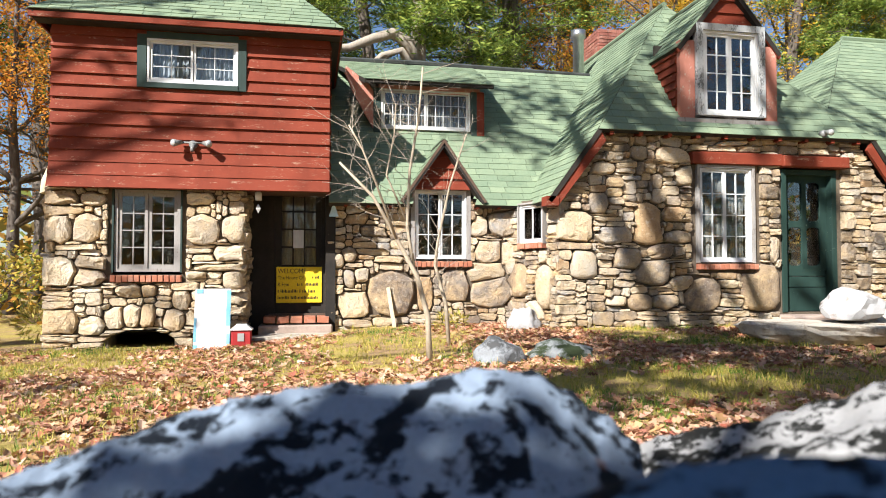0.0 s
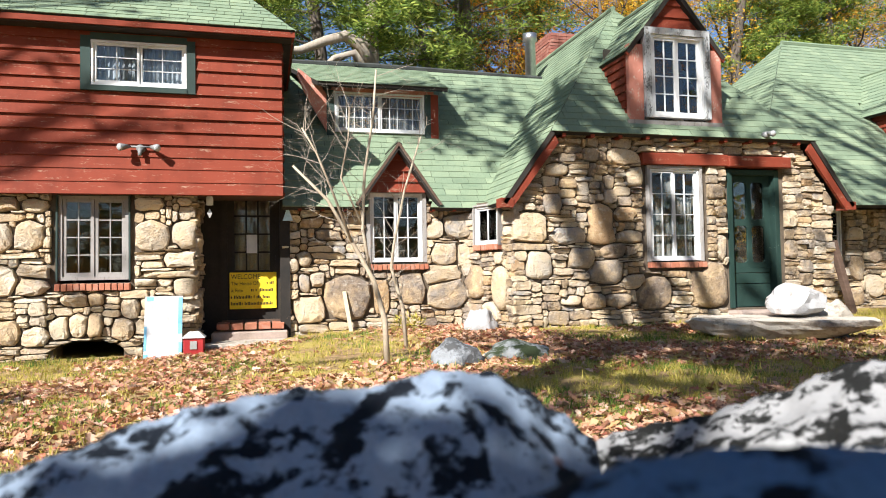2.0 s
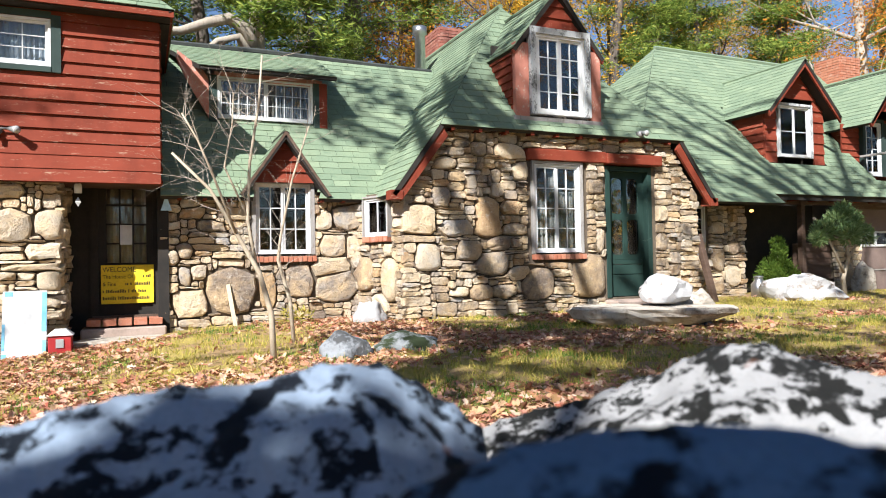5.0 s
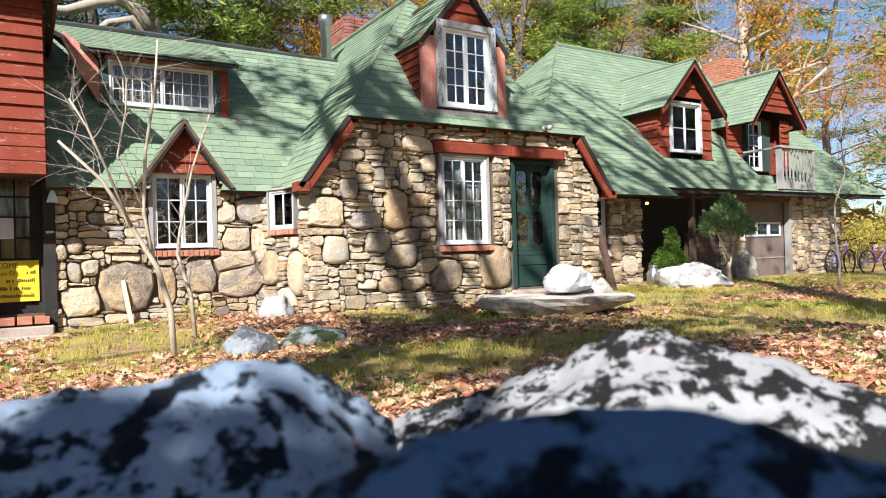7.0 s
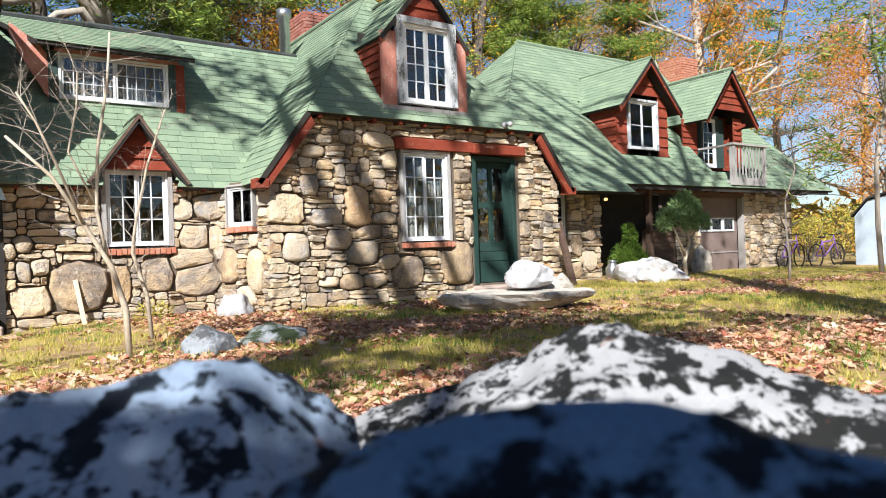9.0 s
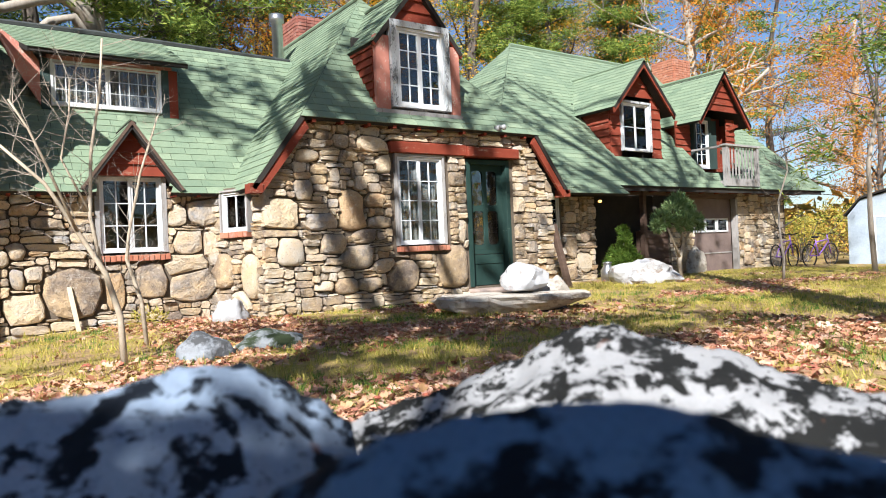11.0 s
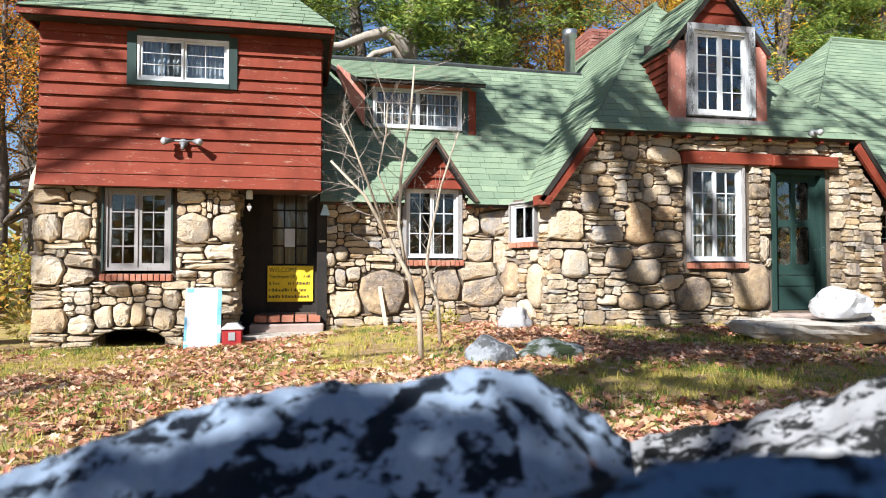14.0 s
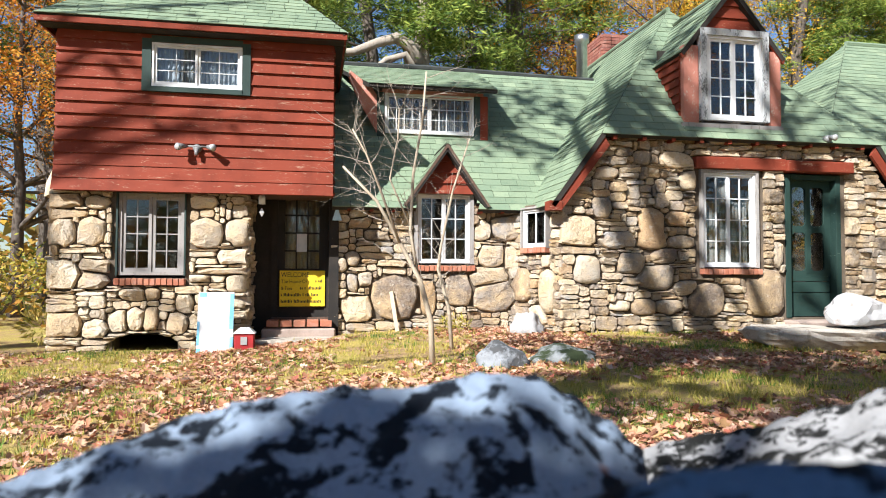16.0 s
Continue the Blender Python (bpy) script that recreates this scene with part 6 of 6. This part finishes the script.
# ---- trees ----
def broadleaf(name, at, height, radius, seed, leaf_mat, bark, label, leaves=26, size=0.16, spread=0.5, start=0.3, lean=(0, 0), group=""):
    rng = random.Random(seed)
    t = base(name, at, label, "tree", group)
    a = Vector(at)
    trunk, tips = Shape(), []
    k = 8
    pts, radii = [], []
    for i in range(k + 1):
        f = i / k
        pts.append(a + Vector((lean[0] * f + rng.uniform(-0.15, 0.15) * f, lean[1] * f + rng.uniform(-0.15, 0.15) * f, height * 0.85 * f)))
        radii.append(radius * (1.25 if i == 0 else 1 - 0.8 * f))
    trunk.tube(pts, radii, 10)
    limbs = Shape()
    for i in range(int(k * start), k + 1):
        for q in range(3):
            ang = rng.uniform(0, 6.28)
            d = Vector((math.cos(ang), math.sin(ang), rng.uniform(0.2, 0.9))).normalized()
            grow(limbs, rng, pts[i], d, height * spread * rng.uniform(0.25, 0.5) * (1.15 - 0.5 * i / k), radii[i] * 0.5 + 0.01, 2, tips, 0.35, 5)
    part("trunk", trunk, bark, t, smooth=True)
    part("limb", limbs, bark, t, smooth=True, kind="stuff")
    crown = Shape()
    for p, d in tips:
        if leaves:
            leaf_cloud(crown, rng, p, height * 0.06, leaves, size)
    if crown.v:
        part("crown", crown, leaf_mat, t, kind="stuff")
    return t


def pine(name, at, height, radius, seed, label, bare=0.35, spread=0.2, leaf_mat=None, n_leaf=135, group="", bark=None):
    rng = random.Random(seed)
    t = base(name, at, label, "tree", group)
    a = Vector(at)
    pts = [a + Vector((rng.uniform(-0.1, 0.1) * i, rng.uniform(-0.1, 0.1) * i, height * i / 8)) for i in range(9)]
    part("trunk", Shape().tube(pts, [radius * (1.2 if i == 0 else 1 - 0.105 * i) for i in range(9)], 10), bark or BARK, t, smooth=True)
    limbs, crown = Shape(), Shape()
    z = bare * 0.5
    while z < 0.98:
        i = min(7, int(z * 8))
        c = pts[i].lerp(pts[i + 1], z * 8 - i)
        for q in range(rng.randint(2, 4)):
            ang = rng.uniform(0, 6.28)
            length = height * spread * (1.05 - z) * rng.uniform(0.6, 1.2) + 0.3
            d = Vector((math.cos(ang), math.sin(ang), rng.uniform(-0.12, 0.3)))
            e = c + d * length
            mid = c.lerp(e, 0.5) + Vector((0, 0, rng.uniform(-0.1, 0.25)))
            limbs.tube([c, mid, e], [0.05 * (1.2 - z), 0.03, 0.01], 5)
            if z > bare:
                for f in (0.45, 0.62, 0.8, 1.0):
                    leaf_cloud(crown, rng, c.lerp(e, f) + Vector((rng.uniform(-0.2, 0.2), rng.uniform(-0.2, 0.2), 0.1)), 0.32 + 0.012 * height, n_leaf, 0.032, 3.4, 0.4)
        z += rng.uniform(0.025, 0.05)
    part("limb", limbs, bark or BARK, t, kind="stuff")
    part("crown", crown, leaf_mat or PINE, t, kind="stuff")
    return t


def repeat(ob, spots, seed):
    rng = random.Random(seed)
    for x, y, s in spots:
        c = copy_thing(ob, pose(x, y, ground_z(min(60, x), min(60, y)) - 0.1, 0, 0, rng.uniform(0, 360)))
        c.scale = (s, s, s * rng.uniform(0.92, 1.08))


p1 = pine("pine_tree", (1.5, 19, 0), 19, 0.26, 1, "tall dark pine behind the cottage roof", 0.3, 0.22, group="pines behind the house")
p2 = pine("pine_tree", (6.2, 21, 0), 22, 0.42, 2, "tall pine with a thick bare grey trunk", 0.28, 0.2, group="pines behind the house")
repeat(p1, [(-1.5, 18.5, 1.0), (3.6, 22, 1.1), (-7.5, 22, 1.1), (-11, 19, 0.9), (15.5, 26, 1.0), (40, 22, 1.1), (-15, 24, 1.0), (-5, 27, 1.2), (9, 30, 1.1), (22, 36, 1.1)], 3)
repeat(p2, [(20.5, 23, 0.95), (24.5, 25.5, 1.0), (17, 21.5, 0.8), (0, 25, 1.0), (11.2, 26, 0.9), (-9.5, 27, 1.0), (28, 34, 1.0), (46, 30, 1.0), (14, 36, 1.1)], 4)
p3 = pine("spruce_tree", (20.5, 20.5, 0), 17, 0.2, 11, "dense dark green conifer behind the garage wing", 0.08, 0.13, group="pines behind the house")
repeat(p3, [(22.4, 18.6, 0.95), (17.6, 19.6, 0.85), (24.8, 20.0, 1.05), (13.2, 22.5, 0.9), (4.6, 19.6, 0.8), (-0.2, 20.5, 0.85), (34, 21, 1.0)], 12)
o1 = broadleaf("oak_tree", (-9.5, 16.5, 0), 12, 0.2, 5, ORANGE, BARK, "autumn oak with rust-orange leaves", 84, 0.056, group="autumn trees")
o2 = broadleaf("maple_tree", (14, 23, 0), 15, 0.22, 6, GOLD, BARK, "tall tree with golden autumn leaves", 96, 0.056, group="autumn trees")
o3 = broadleaf("oak_tree", (25, 17, 0), 17, 0.38, 7, ORANGE, BARK_PALE, "tall pale-trunked oak with orange leaves", 100, 0.056, group="autumn trees")
repeat(o1, [(-6.8, 17.5, 0.8), (9.5, 25, 1.2), (31, 12.5, 0.8)], 5)
repeat(o2, [(18.3, 23.5, 0.95), (23, 22, 0.9), (11, 20.5, 0.8), (8, 26, 1.1), (18, 30, 1.1), (-13, 28, 1.0), (33, 30, 1.1)], 6)
repeat(o3, [(31, 24, 1.0), (42, 18, 1.0)], 7)

# woods all round, far off and behind the camera
repeat(p1, [(14, -16, 1.0), (22, -8, 1.0), (4, -22, 1.0), (-22, 8, 1.0), (-24, 16, 1.1), (30, 0, 1.0)], 8)
repeat(o1, [(9, -15, 1.1), (18, -12, 1.1), (27, -4, 1.2), (-19, 3, 1.1), (-18, 12, 1.0), (0, -24, 1.2)], 9)
WOODS = make_leaf("far_woods_leaves", [(0.07, 0.10, 0.02), (0.17, 0.19, 0.04), (0.42, 0.20, 0.04), (0.50, 0.32, 0.05), (0.20, 0.14, 0.06)])
far = Shape()
wr = random.Random(77)
for i in range(900):
    a, r = wr.uniform(0, 6.283), wr.uniform(46, 70)
    h = (5 + 4 * noise.noise((math.cos(a) * 6, math.sin(a) * 6, 2))) * wr.random() ** 0.7
    if 3.5 < a < 4.4 or 0.2 < a < 0.62:
        h *= 0.4
    leaf_cloud(far, wr, Vector((r * math.cos(a), r * math.sin(a), h)), 2.2, 26, 0.55)
tagged(thing("far_woods", far, WOODS, "distant mixed autumn woods round the clearing", "woods"), kind="stuff")
under = Shape()
for i in range(160):
    x, y = wr.choice([(wr.uniform(-16, -5.0), wr.uniform(13.5, 19)), (wr.uniform(23, 36), wr.uniform(12, 20)), (wr.uniform(0, 22), wr.uniform(19, 24))])
    leaf_cloud(under, wr, Vector((x, y, wr.uniform(0.1, 1.3))), 0.8, 40, 0.10)
tagged(thing("undergrowth", under, WOODS, "tangled brown and green undergrowth at the wood's edge", "undergrowth"), kind="stuff")

BUSH = make_leaf("yellow_green_bush_leaves", [(0.22, 0.26, 0.04), (0.42, 0.38, 0.06), (0.55, 0.42, 0.08), (0.34, 0.20, 0.06)], clear=0.4)
for x, y, r, h, sd in ((24.0, 12.2, 1.1, 1.7, 1), (26.2, 11.4, 1.2, 1.5, 2), (28.0, 13.2, 1.4, 2.3, 3), (30.5, 10.5, 1.2, 1.6, 4), (-6.2, 14.6, 0.9, 1.5, 5)):
    br = random.Random(sd)
    b = base("bush", (x, y, ground_z(x, y)), "yellow-green autumn bush at the edge of the lawn", "bush", "bushes round the lawn")
    st, lv = Shape(), Shape()
    for k in range(16):
        e = Vector((x + br.gauss(0, r * 0.5), y + br.gauss(0, r * 0.5), h * br.uniform(0.35, 1.0)))
        st.tube([(x + br.uniform(-0.15, 0.15), y + br.uniform(-0.15, 0.15), ground_z(x, y) - 0.05), Vector((x, y, 0)).lerp(e, 0.6) + Vector((0, 0, 0.1)), e], [0.02, 0.014, 0.006], 5)
        leaf_cloud(lv, br, e, 0.42, 90, 0.05)
    part("stem", st, BARK, b, kind="stuff")
    part("crown", lv, BUSH, b, kind="stuff")

# trees behind the camera, which throw the shade
forked = base("forked_oak", (-3.4, -0.6, 0.1), "tall forked oak with leaning limbs and few leaves", "tree")
part("trunk", Shape().tube([(-3.4, -0.6, 0), (-3.4, -0.55, 3), (-3.35, -0.45, 6), (-3.2, -0.35, 9.2)], [0.34, 0.27, 0.24, 0.21], 12), BARK, forked, smooth=True)
fr_rng = random.Random(41)
f_limbs, f_tips, f_leaves = Shape(), [], Shape()
for (xa, za), (xb, zb), r in (((4.5, 2.95), (5.6, 0.4), 0.21), ((3.9, 2.6), (5.0, 0.4), 0.17), ((5.55, 2.95), (6.6, 0.5), 0.09), ((7.2, 2.9), (7.95, 0.5), 0.12)):
    A, B = Vector((xa, 9.2, za)) - SUN_WAY * 17, Vector((xb, 9.2, zb)) - SUN_WAY * 17
    up = A - B
    part("limb", Shape().tube([(-3.22, -0.36, 9.0), B - up * 0.25, B, B + up * 0.5, A, A + up * 0.6 + Vector((0, 0.2, 0.3)), A + up * 1.3 + Vector((0.2, 0.5, 0.5))], [r, r, r * 0.95, r * 0.9, r * 0.8, r * 0.6, r * 0.25], 9), BARK, forked, smooth=True)
    for k in range(5):
        p = A + up * fr_rng.uniform(-0.2, 1.2)
        grow(f_limbs, fr_rng, p, Vector((fr_rng.uniform(-1, 1), fr_rng.uniform(-1, 1), fr_rng.uniform(0.2, 1))).normalized(), fr_rng.uniform(1.5, 3.2), 0.05, 2, f_tips, 0.4, 5)
for p, d in f_tips:
    leaf_cloud(f_leaves, fr_rng, p, 0.8, 2, 0.16)
for k in range(74):
    g = Vector((fr_rng.uniform(2.0, 6.4), fr_rng.uniform(3.4, 8.4), 0.2)) if k < 72 else Vector((fr_rng.uniform(-3.2, 0.8), fr_rng.uniform(5.0, 6.4), 0.1))
    if math.hypot(g.x - 2.0, g.y - 6.1) < 0.9 or math.hypot(g.x - 5.9, g.y - 6.7) < 1.5:
        continue
    p = g - SUN_WAY * fr_rng.uniform(14.5, 17)
    f_limbs.tube([(-3.3, -0.4, p.z - 1.2), p.lerp(Vector((-3.3, -0.4, p.z)), 0.4), p], [0.05, 0.035, 0.015], 5)
    leaf_cloud(f_leaves, fr_rng, p, 0.46, 40, 0.13)
for k in range(9):
    p = Vector((fr_rng.uniform(2.5, 4.6), 0, fr_rng.uniform(2.6, 4.4)))
    p.y = 9.95 + (p.z - 1.98) * 0.92
    p -= SUN_WAY * fr_rng.uniform(15, 17)
    f_limbs.tube([(-3.3, -0.4, p.z - 1.5), p.lerp(Vector((-3.3, -0.4, p.z)), 0.4), p], [0.08, 0.06, 0.02], 5)
    leaf_cloud(f_leaves, fr_rng, p, 0.5, 34, 0.13)
part("limb", f_limbs, BARK, forked, kind="stuff")
part("crown", f_leaves, ORANGE, forked, kind="stuff")
broadleaf("oak_tree", (-13.2, 0.3, 0.0), 15, 0.22, 24, ORANGE, BARK, "half-bare oak at the edge of the lawn", 1, 0.14, 0.45, 0.4, (0.8, 0.3), "oaks on the lawn")
broadleaf("oak_tree", (-1.2, -5.4, 0.1), 20, 0.24, 25, GOLD, BARK, "tall oak with thinning golden leaves", 7, 0.18, 0.5, 0.5, (0.6, 0.4), "oaks on the lawn")
broadleaf("oak_tree", (4.5, -4.5, 0.1), 19, 0.2, 26, GOLD, BARK, "tall oak with thinning golden leaves", 3, 0.16, 0.5, 0.5, (0.4, 0.2), "oaks on the lawn")

# tall half-bare oaks further back: shade on the wing's roof and on the tower's red boards
def shade_oak(at, top, spots, reach, label, seed, leaves, rad):
    rng = random.Random(seed)
    t = base("oak_tree", at, label, "tree", "oaks on the lawn")
    a, b = Vector(at), Vector(top)
    part("trunk", Shape().tube([a, a.lerp(b, 0.35) + Vector((0.1, 0, 0)), a.lerp(b, 0.7), b], [0.3, 0.24, 0.17, 0.06], 10), BARK, t, smooth=True)
    limbs, crown = Shape(), Shape()
    for p in spots:
        e = Vector(p) - SUN_WAY * (reach + rng.uniform(-1.5, 1.5))
        s0 = a.lerp(b, min(0.95, max(0.3, (e.z - 1.8) / b.z)))
        mid = s0.lerp(e, 0.55) + Vector((rng.uniform(-0.4, 0.4), rng.uniform(-0.4, 0.4), 0.3))
        limbs.tube([s0, mid, e, e + (e - mid) * 0.3], [0.09, 0.06, 0.035, 0.01], 6)
        leaf_cloud(crown, rng, e, rad, leaves, 0.12)
    part("limb", limbs, BARK, t, kind="stuff")
    part("crown", crown, ORANGE, t, kind="stuff")


so = random.Random(19)
wing_spots = [(x, 10.4 + (z - 2.5) * 0.9, z) for x, z in ((so.uniform(9.2, 13.2), so.uniform(2.4, 5.6)) for _ in range(14))] + [(so.uniform(13, 17), 10.8, so.uniform(2.4, 3.0)) for _ in range(4)]
shade_oak((1.6, -3.4, 0.1), (2.6, -1.6, 20), wing_spots, 19, "tall half-bare oak with spreading limbs", 20, 24, 0.5)
tower_spots = [(so.uniform(-3.2, -0.6), 9.5, so.uniform(2.9, 4.1)) for _ in range(4)] + [(so.uniform(-2.4, 0.2), 10, 4.7) for _ in range(2)]
shade_oak((-14.4, 0.4, 0.0), (-13.8, 1.0, 16), tower_spots, 14, "bare oak with its last few brown leaves", 21, 5, 0.6)

# unseen pine, added close behind the camera to shade the near side of the boulders
yp = base("young_pine", (-3.3, -3.0, 0.1), "unseen pine added to shade the near boulders", "tree")
part("trunk", Shape().tube([(-3.3, -3.0, 0.0), (-3.25, -2.95, 2.5), (-3.2, -2.9, 5.6)], [0.11, 0.08, 0.03], 9), BARK, yp, smooth=True)
yr = random.Random(8)
bough, yl = Shape(), Shape()
for k in range(47):
    az = yr.uniform(-36, 24) if k < 12 else yr.uniform(18, 80)
    px, py = polar(az, yr.uniform(0.54, 0.70) if k < 12 else yr.uniform(0.22, 0.50))
    c = Vector((px, py, 0.8)) - SUN_WAY * yr.uniform(3.6, 4.6)
    bough.tube([(-3.23, -2.93, c.z - 0.3), ((c.x - 3.23) / 2, (c.y - 2.93) / 2, c.z - 0.05), c], [0.02, 0.012, 0.005], 5)
    leaf_cloud(yl, yr, c, 0.13, 18 if k < 12 else 60, 0.055, 2.2, 0.8)
part("bough", bough, BARK, yp, kind="stuff")
part("crown", yl, PINE, yp, kind="stuff")

old = base("old_pine", (2.75, 17.3, 0.1), "old pine with one thick pale curving limb", "tree")
part("trunk", Shape().tube([(2.75, 17.3, 0), (2.72, 17.3, 4), (2.7, 17.25, 6.9), (2.8, 17.3, 9.5)], [0.28, 0.24, 0.2, 0.1], 10), BARK_PALE, old, smooth=True)
part("limb", Shape().tube([(2.7, 17.2, 6.2), (2.45, 17.0, 6.75), (2.0, 16.9, 6.95), (1.5, 16.8, 6.75), (0.9, 16.7, 6.45), (0.2, 16.7, 6.4), (-0.6, 16.6, 6.2)], [0.2, 0.17, 0.14, 0.12, 0.10, 0.08, 0.05], 9), BARK_PALE, old, "thick pale curving limb", True)
part("limb", Shape().tube([(2.68, 17.1, 5.9), (2.2, 16.8, 6.5), (1.7, 16.7, 6.3), (1.3, 16.6, 5.9)], [0.12, 0.10, 0.08, 0.05], 8), BARK_PALE, old, "thick pale curving limb", True)
oc = Shape()
orr = random.Random(3)
for k in range(26):
    leaf_cloud(oc, orr, Vector((2.8 + orr.uniform(-1.6, 1.8), 17 + orr.uniform(-1, 1), 7.0 + orr.uniform(-0.6, 3.5))), 0.6, 190, 0.045, 2.8, 0.6)
part("crown", oc, PINE, old, kind="stuff")
